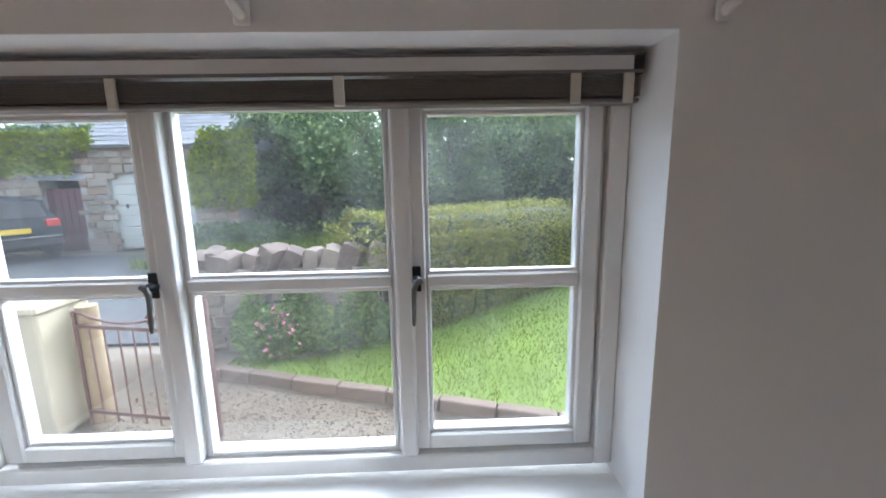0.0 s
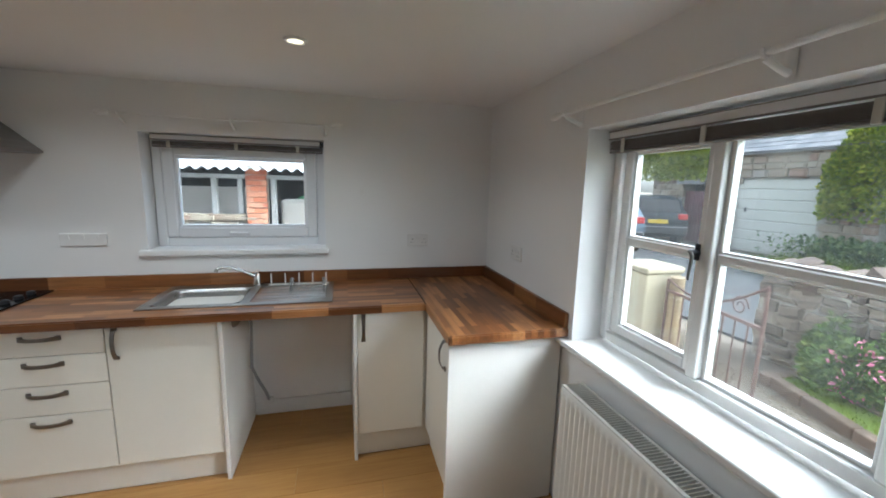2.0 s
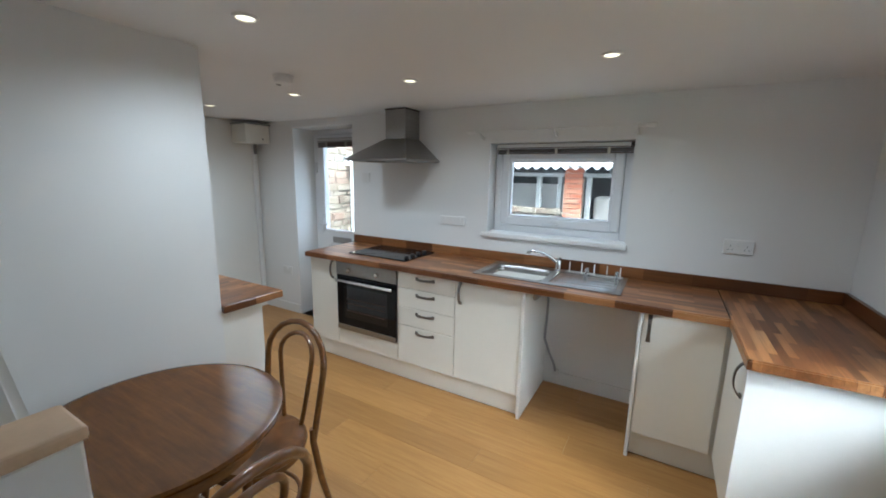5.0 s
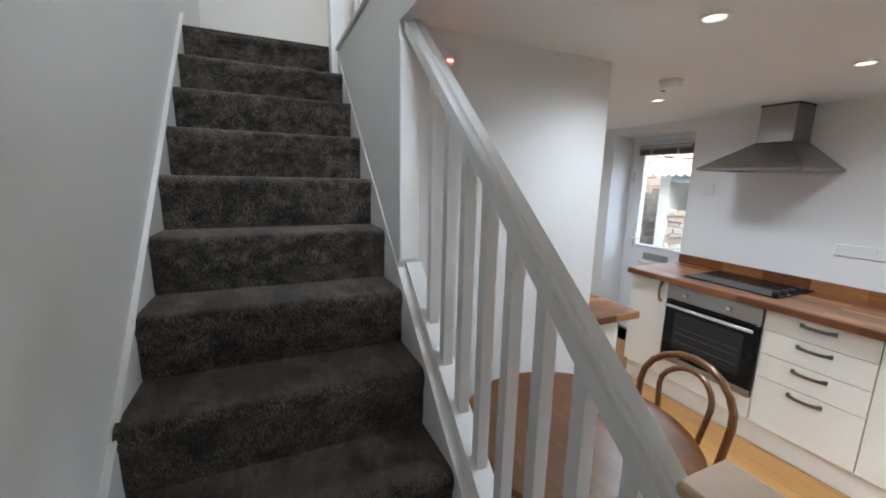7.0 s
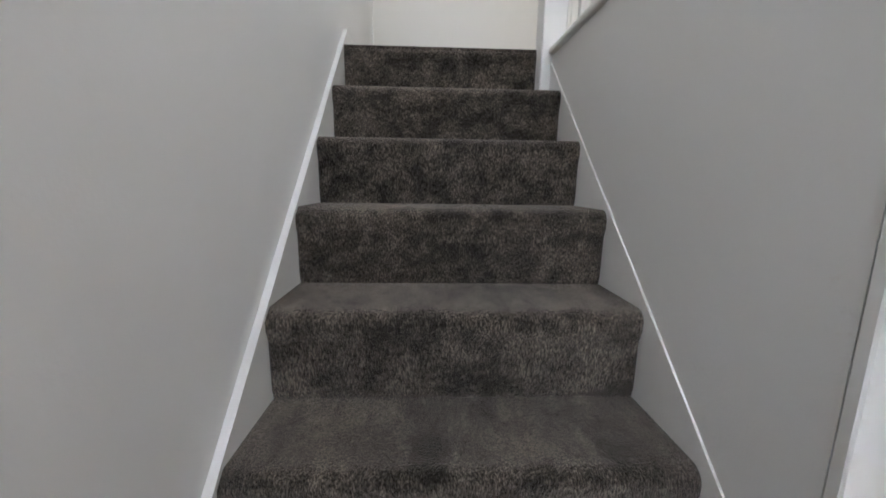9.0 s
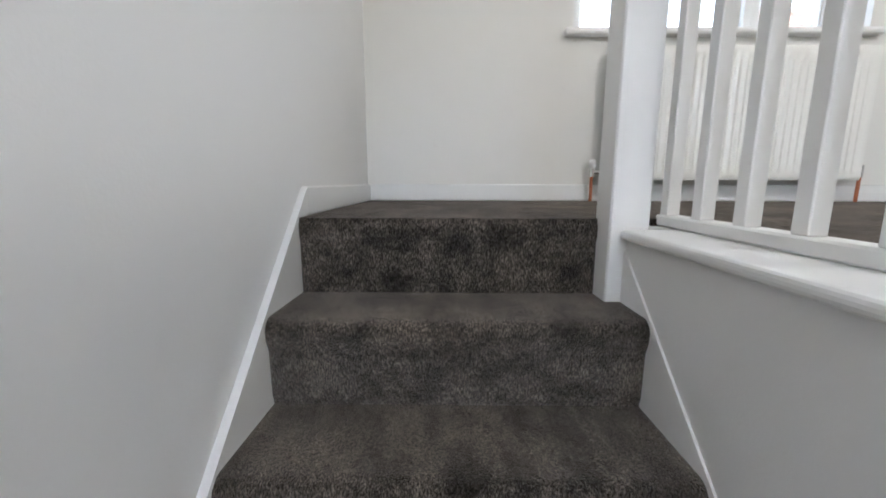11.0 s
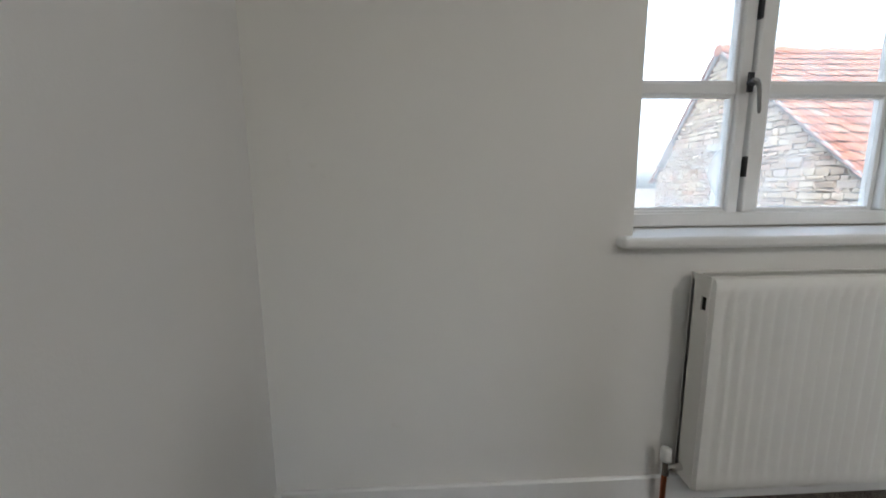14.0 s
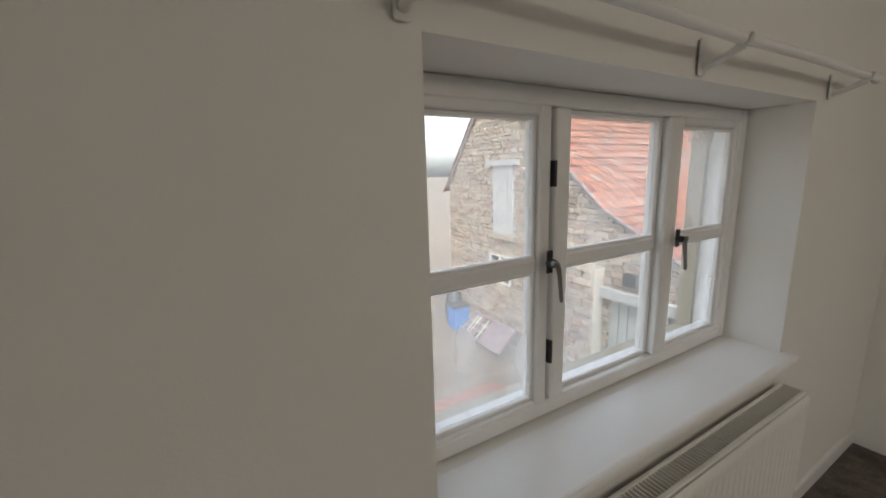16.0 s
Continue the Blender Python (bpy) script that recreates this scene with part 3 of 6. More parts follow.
timber_window("window_1", "white painted timber casement window with three lights", pose(0, 0.128, 0), 1.1215, 2.5915, 0.868, 1.7845,
              [(1.592, 1.632), (2.092, 2.132)], [(1.238, 1.562, 1), (2.168, 2.492, -1)], (1.646, 2.076), (0.968, 1.680), (0.922, 1.695), (1.314, 1.343))
timber_window("window_3", "white painted timber casement window with worn sills", pose(SW[0] + SW[1], -5.065, 0, 0, 0, 180) @ Matrix.Identity(4), 1.2645, 2.5965, 3.096, 3.9065,
              [(1.690, 1.738), (2.140, 2.186)], [(1.350, 1.639, 1), (2.230, 2.525, -1)], (1.760, 2.126), (3.154, 3.836), (3.114, 3.882), (3.483, 3.516), True)

structure("window_sill_1", box(1.05, 2.66, -0.045, 0.136, 0.826, 0.853, 0.008, seg=3), GLOSS, "glossy white painted window board", "window sill")
structure("window_sill_3", box(1.222, 2.640, -5.06, -4.862, 3.062, 3.093, 0.011, seg=3), GLOSS, "glossy white painted window board", "window sill")

# west window: white plastic, one light
w2 = thing("window_2", "white plastic window with a tilting sash", "window", kind="structure")


def ring_x(bm, y0, y1, z0, z1, w, x0, x1, bev=0.0):
    bx(bm, x0, x1, y0, y0 + w, z0, z1, bev)
    bx(bm, x0, x1, y1 - w, y1, z0, z1, bev)
    bx(bm, x0, x1, y0 + w, y1 - w, z0, z0 + w, bev)
    bx(bm, x0, x1, y0 + w, y1 - w, z1 - w, z1, bev)
    return bm


part("window_frame", ring_x(bmesh.new(), -2.1075, -1.1125, 1.118, 1.7935, 0.055, -0.20, -0.13, 0.006), UPVC, w2)
sash = part("sash", ring_x(bmesh.new(), -2.050, -1.170, 1.176, 1.736, 0.062, -0.185, -0.118, 0.007), UPVC, w2)
part("sash_bead", ring_x(bmesh.new(), -1.990, -1.230, 1.236, 1.676, 0.018, -0.175, -0.135, 0.004), UPVC, sash)
part("pane", box(-0.158, -0.152, -1.975, -1.245, 1.250, 1.662), GLASS, sash).visible_shadow = False
part("window_handle", box(-0.118, -0.098, -1.70, -1.58, 1.193, 1.212, 0.006), UPVC, sash, "white plastic handle")
structure("window_sill_2", box(-0.13, 0.032, -2.150, -1.095, 1.083, 1.119, 0.008, seg=2), GLOSS, "white painted window board", "window sill")

# back door
d1 = thing("door_1", "closed white plastic back door with glazed top half", "door", kind="structure")
part("door_frame", ring_x(bmesh.new(), -4.3145, -3.5005, -0.05, 1.9995, 0.05, -0.34, -0.27, 0.005), UPVC, d1)
leaf = part("door_leaf", slab('x', -0.325, -0.265, (-4.262, -3.553), (0.02, 1.945), [(-4.165, -3.65, 0.93, 1.835)]), UPVC, d1)
part("glazing_bead", ring_x(bmesh.new(), -4.180, -3.635, 0.915, 1.85, 0.026, -0.30, -0.252, 0.005), UPVC, leaf)
part("pane", box(-0.298, -0.292, -4.16, -3.655, 0.935, 1.83), GLASS, leaf).visible_shadow = False
bm = ring_x(bmesh.new(), -4.13, -3.69, 0.20, 0.78, 0.03, -0.266, -0.255, 0.004)
part("door_panel", bm, UPVC, leaf)
bm = box(-0.266, -0.245, -4.215, -4.185, 0.90, 1.10, 0.005)
tube(bm, [(-0.25, -4.20, 1.0), (-0.205, -4.20, 1.0), (-0.20, -4.15, 1.0), (-0.20, -4.07, 0.998)], 0.009)
part("door_handle", bm, UPVC, leaf)
part("letter_plate", box(-0.266, -0.246, -4.05, -3.78, 0.80, 0.865, 0.006), GREY, leaf, "grey metal letter plate")
part("hinge", box(-0.266, -0.235, -4.275, -4.255, 1.55, 1.66, 0.004), UPVC, d1)
structure("door_sill", box(-0.35, -0.26, -4.31, -3.505, -0.008, 0.02), GREY, "grey threshold under the back door", "threshold")


# ---- blinds and curtain rods ----
def blind(name, label, m, x0, x1, ztop, n, cords, flip=1):
    b = thing(name, label, "blind", m=m)
    part("headrail", box(x0, x1, -0.025, 0.015, ztop - 0.032, ztop, 0.003), RAILP, b, "pale metal headrail")
    part("rail_lip", bx(box(x0, x1, -0.027, -0.0255, ztop - 0.003, ztop + 0.001), x0, x1, -0.027, -0.0255, ztop - 0.034, ztop - 0.028), BLIND, b, "dark edge of the headrail")
    part("end_cap", box(x1 - 0.022, x1 + 0.001, -0.0265, 0.016, ztop - 0.036, ztop + 0.001, 0.003), IRON, b)
    for k in range(n):
        z = ztop - 0.040 - k * 0.0033
        part("slat", box(x0 + 0.004, x1 - 0.004, -0.022, 0.012, z - 0.001, z + 0.0008), BLIND, b)
    zb = ztop - 0.040 - n * 0.0033
    part("bottom_rail", box(x0 + 0.004, x1 - 0.004, -0.023, 0.013, zb - 0.010, zb - 0.001, 0.003), BLIND, b)
    for c in cords:
        part("cord_loop", box(c - 0.010, c + 0.010, -0.031, -0.0255, zb - 0.012, ztop - 0.034, 0.002), CORD, b, "bunched pale ladder tape")
    return b


blind("venetian_blind", "raised dark brown venetian blind with pale cords", pose(0, 0.105, 0), 1.150, 2.580, 1.772, 11, [1.24, 1.60, 2.01, 2.45, 2.55])
blind("venetian_blind", "raised dark narrow venetian blind above the sink", pose(0, 0, 0) @ Matrix(((0, -1, 0, -0.075), (1, 0, 0, 0), (0, 0, 1, 0), (0, 0, 0, 1))), -2.070, -1.118, 1.788, 7, [-1.98, -1.62, -1.27])
blind("venetian_blind", "raised dark venetian blind on the back door", Matrix(((0, -1, 0, -0.232), (1, 0, 0, 0), (0, 0, 1, 0), (0, 0, 0, 1))), -4.19, -3.63, 1.905, 12, [-4.05, -3.78])


def curtain_rod(label, m, x0, x1, brackets, r=0.008):
    """A rod along local x; the wall is at local y = 0.08 behind it."""
    c = thing("curtain_rod", label, "curtain rod", m=m)
    bm = tube(bmesh.new(), [(x0 + (x1 - x0) * k / 12, 0.002 * math.sin(k * 1.3), 0.0015 * math.sin(k * 0.9)) for k in range(13)], r)
    part("rod", bm, GLOSS, c, smooth=60)
    for x, s in ((x0, -1), (x1, 1)):
        bm = lathe(bmesh.new(), [(0.008, 0), (0.013, 0.006), (0.013, 0.03), (0.016, 0.04), (0.012, 0.06), (0.004, 0.066)], seg=14)
        bm.transform(Matrix.Translation((x, 0, 0)) @ Matrix.Rotation(s * math.pi / 2, 4, 'Y'))
        part("finial", bm, GLOSS, c, smooth=50)
    for x in brackets:
        bm = box(x - 0.014, x + 0.014, 0.072, 0.0795, -0.055, 0.02, 0.004)
        tube(bm, [(x, 0.075, -0.04), (x, 0.05, -0.034), (x, 0.02, -0.022), (x, 0.0, -0.012)], [0.009, 0.008, 0.008, 0.010])
        tube(bm, [(x, -0.014, 0.006), (x, -0.010, -0.009), (x, 0.0, -0.013), (x, 0.010, -0.009), (x, 0.014, 0.012)], 0.005)
        part("bracket", bm, GLOSS, c, smooth=50)
    return c


curtain_rod("white painted curtain rod on hooked wall brackets", pose(0, -0.082, 1.848), 1.02, 2.75, [1.07, 1.882, 2.66], 0.008)
curtain_rod("thin white curtain rod above the sink window", Matrix(((0, -1, 0, 0.081), (1, 0, 0, 0), (0, 0, 1, 1.872), (0, 0, 0, 1))), -2.20, -1.06, [-2.16, -1.61, -1.10], 0.005)
curtain_rod("white painted wooden curtain rod on wall brackets", pose(1.977, -4.823, 3.968, 0, 0, 180), -0.75, 0.84, [-0.65, 0.05, 0.79], 0.011)


# ---- radiators ----
def radiator(label, m, width, height, depth, valve_side, fins):
    """Panel radiator: local x along the wall from 0, y 0 at the wall towards the room as minus, z from its underside."""
    r = thing("radiator", label, "radiator", m=m)
    bm = bmesh.new()
    n = int(width / 0.0333)
    pitch = (width - 0.05) / n
    prof = []
    for k in range(n):
        x = 0.025 + k * pitch
        prof += [(x + pitch * 0.10, -depth - 0.001), (x + pitch * 0.28, -depth + 0.007), (x + pitch * 0.60, -depth + 0.007), (x + pitch * 0.78, -depth - 0.001)]
    zs = [(0.0, 0.006, 0), (0.012, 0.0, 0), (0.035, 0.0, 0), (0.055, 0.0, 1), (height - 0.055, 0.0, 1), (height - 0.035, 0.0, 0), (height - 0.012, 0.0, 0), (height, 0.006, 0)]
    cols = [(0.0, -depth + 0.012), (0.006, -depth)] + prof + [(width - 0.006, -depth), (width, -depth + 0.012)]
    grid = []
    for z, back, on in zs:
        row = []
        for x, y in cols:
            yy = y if (on or y > -depth + 0.008) else max(y, -depth)
            if not on and abs(y - (-depth + 0.007)) < 1e-6:
                yy = -depth
            row.append(bm.verts.new((x, yy + back, z)))
        grid.append(row)
    for A, B in zip(grid, grid[1:]):
        for k in range(len(A) - 1):
            bm.faces.new((A[k], A[k + 1], B[k + 1], B[k]))
    part("front_panel", bm, RADP, r, smooth=50)
    part("back_panel", box(0.0, width, -0.032, -0.022, 0.012, height - 0.012), RADP, r)
    for x in (0.0, width - 0.004):
        part("side_panel", slab('x', x, x + 0.004, (-depth + 0.010, -0.018), (0.004, height + 0.004), [(-depth + 0.022, -depth + 0.040, height - 0.085, height - 0.05)]), RADP, r)
    bm = bmesh.new()
    for k in range(fins):
        x = 0.008 + (width - 0.016) * k / (fins - 1)
        bx(bm, x - 0.0016, x + 0.0016, -depth + 0.024, -0.026, height - 0.012, height + 0.003)
    bx(bm, 0.004, width - 0.004, -depth + 0.010, -depth + 0.024, height - 0.010, height + 0.004, 0.002)
    bx(bm, 0.004, width - 0.004, -0.030, -0.019, height - 0.010, height + 0.004, 0.002)
    part("top_grille", bm, RADP, r)
    # added dark block that paints the shade between the two panels
    part("inner_shade", box(0.006, width - 0.006, -depth + 0.018, -0.034, 0.05, height - 0.045), GAP_SHADE, r)
    for x in (0.12, width - 0.12):
        part("wall_bracket", box(x - 0.015, x + 0.015, -0.022, 0.0, 0.08, height - 0.08), RADP, r)
    x = -0.045 if valve_side < 0 else width + 0.045
    bm = cyl(bmesh.new(), (x, -0.045, -0.118 if height < 0.59 else -0.11), (x, -0.045, 0.02), 0.0075, seg=10)
    part("supply_pipe", bm, COPPER, r, "copper pipe")
    bm = cyl(bmesh.new(), (x, -0.045, 0.015), (x, -0.045, 0.055), 0.012, seg=12)
    cyl(bm, (x, -0.045, 0.035), (x + (0.05 if valve_side < 0 else -0.05), -0.045, 0.035), 0.010, seg=12)
    part("valve", bm, CHROME, r, smooth=50)
    part("valve_cap", lathe(bmesh.new(), [(0.012, 0.055), (0.015, 0.06), (0.014, 0.09), (0.010, 0.094)], x, -0.045, 14), GLOSS, r, smooth=50)
    x2 = width + 0.045 if valve_side < 0 else -0.045
    part("return_pipe", cyl(bmesh.new(), (x2, -0.045, -0.118 if height < 0.59 else -0.11), (x2, -0.045, 0.03), 0.0075, seg=10), COPPER, r, "copper pipe")
    bm = cyl(bmesh.new(), (x2, -0.045, 0.015), (x2, -0.045, 0.07), 0.011, seg=12)
    cyl(bm, (x2, -0.045, 0.035), (x2 + (-0.05 if valve_side < 0 else 0.05), -0.045, 0.035), 0.010, seg=12)
    part("lockshield", bm, CHROME, r, smooth=50)
    return r


radiator("white double panel radiator under the kitchen window", pose(1.255, 0.0, 0.112), 1.20, 0.605, 0.125, 1, 90)
radiator("white panel radiator under the upstairs window", Matrix(((-1, 0, 0, 2.442), (0, -1, 0, YS), (0, 0, 1, 2.420), (0, 0, 0, 1))), 1.16, 0.575, 0.100, -1, 90)


# ---- lamps and small fittings ----
def downlight(x, y):
    d = thing("downlight", "lit recessed downlight with a white rim", "downlight", "kitchen downlights", pose(x, y, CEIL))
    part("rim", lathe(bmesh.new(), [(0.030, 0.0), (0.030, -0.005), (0.034, -0.009), (0.042, -0.008), (0.045, 0.0)], seg=28), GLOSS, d, smooth=50)
    part("lens", lathe(bmesh.new(), [(0.029, -0.002), (0.029, -0.005), (0.012, -0.006)], seg=24), LAMPG, d, "glowing warm lens")


for dx, dy in DOWNLIGHTS:
    downlight(dx, dy)
det = thing("smoke_detector", "white round smoke detector on the ceiling", "smoke detector", m=pose(1.29, -2.80, CEIL))
part("base", lathe(bmesh.new(), [(0.055, 0.0), (0.055, -0.012), (0.050, -0.014)], seg=28), GLOSS, det, smooth=50)
part("body", lathe(bmesh.new(), [(0.048, -0.012), (0.050, -0.026), (0.044, -0.040), (0.028, -0.044)], seg=28), GLOSS, det, smooth=50)
part("sounder_slot", box(-0.012, 0.012, -0.046, -0.030, -0.048, -0.036, 0.003), GREY, det)

pend = thing("pendant_lamp", "lit bare bulb hanging from the upstairs ceiling", "lamp", m=pose(1.7, -2.9, UCEIL))
part("ceiling_rose", lathe(bmesh.new(), [(0.045, 0.0), (0.045, -0.012), (0.012, -0.03)], seg=20), GLOSS, pend, smooth=50)
part("flex", tube(bmesh.new(), [(0, 0, -0.02), (0, 0, -0.24)], 0.003), GLOSS, pend)
part("lampholder", lathe(bmesh.new(), [(0.008, -0.22), (0.018, -0.24), (0.018, -0.28)], seg=16), GLOSS, pend, smooth=50)
part("bulb", lathe(bmesh.new(), [(0.012, -0.28), (0.018, -0.29), (0.03, -0.305), (0.028, -0.325), (0.010, -0.335)], seg=20), LAMPG, pend, smooth=50)


def faceplate(name, label, m, w, h, rockers, holes, category="socket"):
    """A wall plate, local x along the wall and local y = 0 at the wall, -y towards the room."""
    p = thing(name, label, category, m=m)
    part("plate", box(-w / 2, w / 2, -0.010, 0.0, -h / 2, h / 2, 0.004, seg=2), SOCKET, p)
    for x in rockers:
        part("rocker", box(x - 0.006, x + 0.006, -0.0135, -0.009, h * 0.08, h * 0.36, 0.0015), SOCKET, p)
    for x in holes:
        for ox, oz, a, b in ((0, 0.006, 0.0035, 0.008), (-0.011, -0.016, 0.007, 0.0035), (0.011, -0.016, 0.007, 0.0035)):
            part("pin_hole", box(x + ox - a / 2, x + ox + a / 2, -0.0106, -0.0092, oz - b / 2, oz + b / 2), GAP_SHADE, p)
    return p


WESTW = Matrix(((0, -1, 0, 0), (1, 0, 0, 0), (0, 0, 1, 0), (0, 0, 0, 1)))
faceplate("double_socket", "white double socket above the worktop", Matrix.Translation((0, -0.505, 1.165)) @ WESTW, 0.146, 0.086, (-0.008, 0.008), (-0.04, 0.04))
faceplate("switch_panel", "white triple switch plate beside the hob", Matrix.Translation((0, -2.415, 1.182)) @ WESTW, 0.225, 0.072, (-0.07, 0.0, 0.07), ())
faceplate("fused_spur", "white fused switch beside the cooker hood", Matrix.Translation((0, -3.335, 1.513)) @ WESTW, 0.086, 0.086, (0.0,), ())
faceplate("socket", "white low wall socket near the back door", Matrix.Translation((0, -4.50, 0.475)) @ WESTW, 0.146, 0.086, (-0.008, 0.008), (-0.04, 0.04))
faceplate("double_socket", "white double socket in the worktop corner", pose(0.50, 0, 1.15), 0.146, 0.086, (-0.008, 0.008), (-0.04, 0.04))
cs = thing("cooker_switch", "white cooker switch with a red indicator", "switch", m=pose(2.565, -2.71, 1.942, 0, 0, 180))
part("plate", box(-0.043, 0.043, -0.012, 0.0, -0.07, 0.07, 0.004, seg=2), SOCKET, cs)
part("rocker", box(-0.011, 0.011, -0.017, -0.011, -0.012, 0.016, 0.003), SOCKET, cs)
part("neon", box(-0.010, 0.010, -0.0135, -0.0115, 0.024, 0.032, 0.001), RED, cs, "glowing red neon window")
for z in (-0.06, 0.06):
    part("screw", lathe(bmesh.new(), [(0.004, 0.0), (0.004, 0.002)], seg=8), CHROME, cs).matrix_basis = pose(0, -0.0118, z, 90, 0, 0)

mb = thing("meter_box", "cream metal meter box high in the corner", "meter box", m=pose(0.0, 0.0, 0.0))
part("case", box(0.015, 0.29, YS + 0.002, -4.66, 1.845, 2.028, 0.006), CREAM, mb)
part("lid", box(0.005, 0.30, YS + 0.001, -4.65, 2.028, 2.042, 0.003), GREY, mb)
part("lock", lathe(bmesh.new(), [(0.008, 0.0), (0.008, 0.004)], seg=10), GAP_SHADE, mb).matrix_basis = pose(0.10, -4.659, 1.885, 90, 0, 0)
part("conduit", box(0.03, 0.075, YS + 0.002, YS + 0.03, 0.10, 1.845, 0.004), WALL, mb, "white boxed conduit")
part("cable_gland", box(0.035, 0.07, YS + 0.03, YS + 0.045, 1.74, 1.845, 0.003), GREY, mb)


# ---- kitchen units ----
FX = 0.58          # plane of the unit fronts


def bow_handle(parent, p, along, out, length=0.15):
    """A bowed flat handle with splayed feet."""
    p, a, o = Vector(p), Vector(along), Vector(out)
    side = a.cross(o)
    bm = bmesh.new()
    n = 10
    rows = []
    for k in range(n + 1):
        t = k / n * 2 - 1
        lift = 0.028 * (1 - abs(t) ** 2.6) + 0.0015
        wide = 0.0085 + 0.0035 * abs(t) ** 3
        c = p + a * (t * length / 2) + o * lift
        rows.append([bm.verts.new(c + side * s * wide + o * h) for s, h in ((-1, 0), (1, 0), (0.8, 0.006), (-0.8, 0.006))])
    for A, B in zip(rows, rows[1:]):
        for k in range(4):
            bm.faces.new((A[k], A[(k + 1) % 4], B[(k + 1) % 4], B[k]))
    bm.faces.new(rows[0])
    bm.faces.new(rows[-1][::-1])
    for t in (-1, 1):
        c = p + a * (t * length / 2 * 0.93)
        bmesh.ops.create_cube(bm, size=1.0, matrix=Matrix.Translation(c + o * 0.004) @ Matrix.Diagonal(tuple(abs(a[i]) * 0.016 + abs(o[i]) * 0.008 + abs(side[i]) * 0.022 for i in range(3)) + (1,)))
    return part("handle", bm, PEWTER, parent, "pewter bow handle", smooth=40)


def carcass(name, label, y0, y1, front_x=FX, top=0.858):
    u = thing(name, label, "kitchen cabinet")
    part("body", box(0.02, front_x - 0.02, y0 + 0.001, y1 - 0.001, 0.15, top), PANELW, u)
    return u


def front(u, y0, y1, z0, z1, name="door"):
    return part(name, box(FX - 0.018, FX, y0 + 0.0015, y1 - 0.0015, z0 + 0.0015, z1 - 0.0015, 0.003, seg=2), CREAM, u)


# filler beside the door, oven housing, drawers, sink unit
fu = carcass("base_cabinet", "narrow cream base cabinet at the run's end", -3.465, -3.16)
front(fu, -3.465, -3.16, 0.15, 0.858)
ou = thing("oven_housing", "cream built-under oven housing", "kitchen cabinet")
part("body", slab('x', 0.02, FX - 0.02, (-3.159, -2.553), (0.15, 0.858), [(-3.14, -2.572, 0.285, 0.857)]), PANELW, ou)
part("lower_panel", box(FX - 0.018, FX, -3.158, -2.555, 0.152, 0.283, 0.003), CREAM, ou)
bow_handle(fu, (FX, -3.205, 0.78), (0, 0, 1), (1, 0, 0))

oven = thing("oven", "black built-in electric oven with steel trim", "oven")
part("body", box(0.06, FX - 0.002, -3.138, -2.575, 0.288, 0.852), DARK, oven)
pan = part("control_panel", box(FX - 0.004, FX + 0.018, -3.152, -2.557, 0.752, 0.856, 0.003), STEEL, oven, "brushed steel fascia")
for y in (-3.01, -2.73):
    k = part("knob", lathe(bmesh.new(), [(0.018, 0.0), (0.018, 0.010), (0.014, 0.024), (0.010, 0.026)], seg=18), CHROME, pan, smooth=40)
    k.matrix_basis = pose(FX + 0.018, y, 0.800, 0, 90, 0)
part("badge", box(FX + 0.018, FX + 0.0185, -2.905, -2.855, 0.812, 0.820), GREY, pan)
dr = part("oven_door", box(FX - 0.002, FX + 0.016, -3.152, -2.557, 0.292, 0.748, 0.004), BLACKG, oven)
part("inner_window", box(FX + 0.0155, FX + 0.0168, -3.075, -2.635, 0.40, 0.665), OVENG, dr)
for z in (0.46, 0.52, 0.56):
    part("rack_line", box(FX + 0.0166, FX + 0.0174, -3.05, -2.66, z, z + 0.003), RUST, dr)
part("bottom_trim", box(FX + 0.014, FX + 0.019, -3.152, -2.557, 0.292, 0.335, 0.002), STEEL, dr)
bm = box(FX + 0.040, FX + 0.054, -3.135, -2.575, 0.700, 0.722, 0.004)
for y in (-3.12, -2.59):
    bx(bm, FX + 0.014, FX + 0.042, y - 0.008, y + 0.008, 0.703, 0.719, 0.002)
part("oven_handle", bm, CHROME, dr, smooth=40)

du = carcass("drawer_cabinet", "cream four-drawer base cabinet", -2.551, -2.072)
for z0, z1 in ((0.735, 0.858), (0.592, 0.735), (0.449, 0.592), (0.15, 0.449)):
    f = front(du, -2.551, -2.072, z0, z1, "drawer")
    bow_handle(f, (FX, -2.311, z1 - 0.038), (0, 1, 0), (1, 0, 0))
su = carcass("base_cabinet", "cream sink base cabinet with one door", -2.071, -1.602)
f = front(su, -2.071, -1.602, 0.15, 0.858)
bow_handle(f, (FX, -2.03, 0.775), (0, 0, 1), (1, 0, 0))
ep = thing("end_panel", "white end panel beside the appliance gap", "panel")
part("board", box(0.016, FX + 0.012, -1.600, -1.580, 0.0, 0.860, 0.002), PANELW, ep)
pl = thing("plinth", "cream plinth under the kitchen units", "plinth")
part("board", box(FX - 0.055, FX - 0.038, -3.46, -1.601, 0.0, 0.149, 0.002), CREAM, pl)
part("return_board", box(0.02, FX - 0.056, -3.46, -3.444, 0.0, 0.149, 0.002), CREAM, pl)

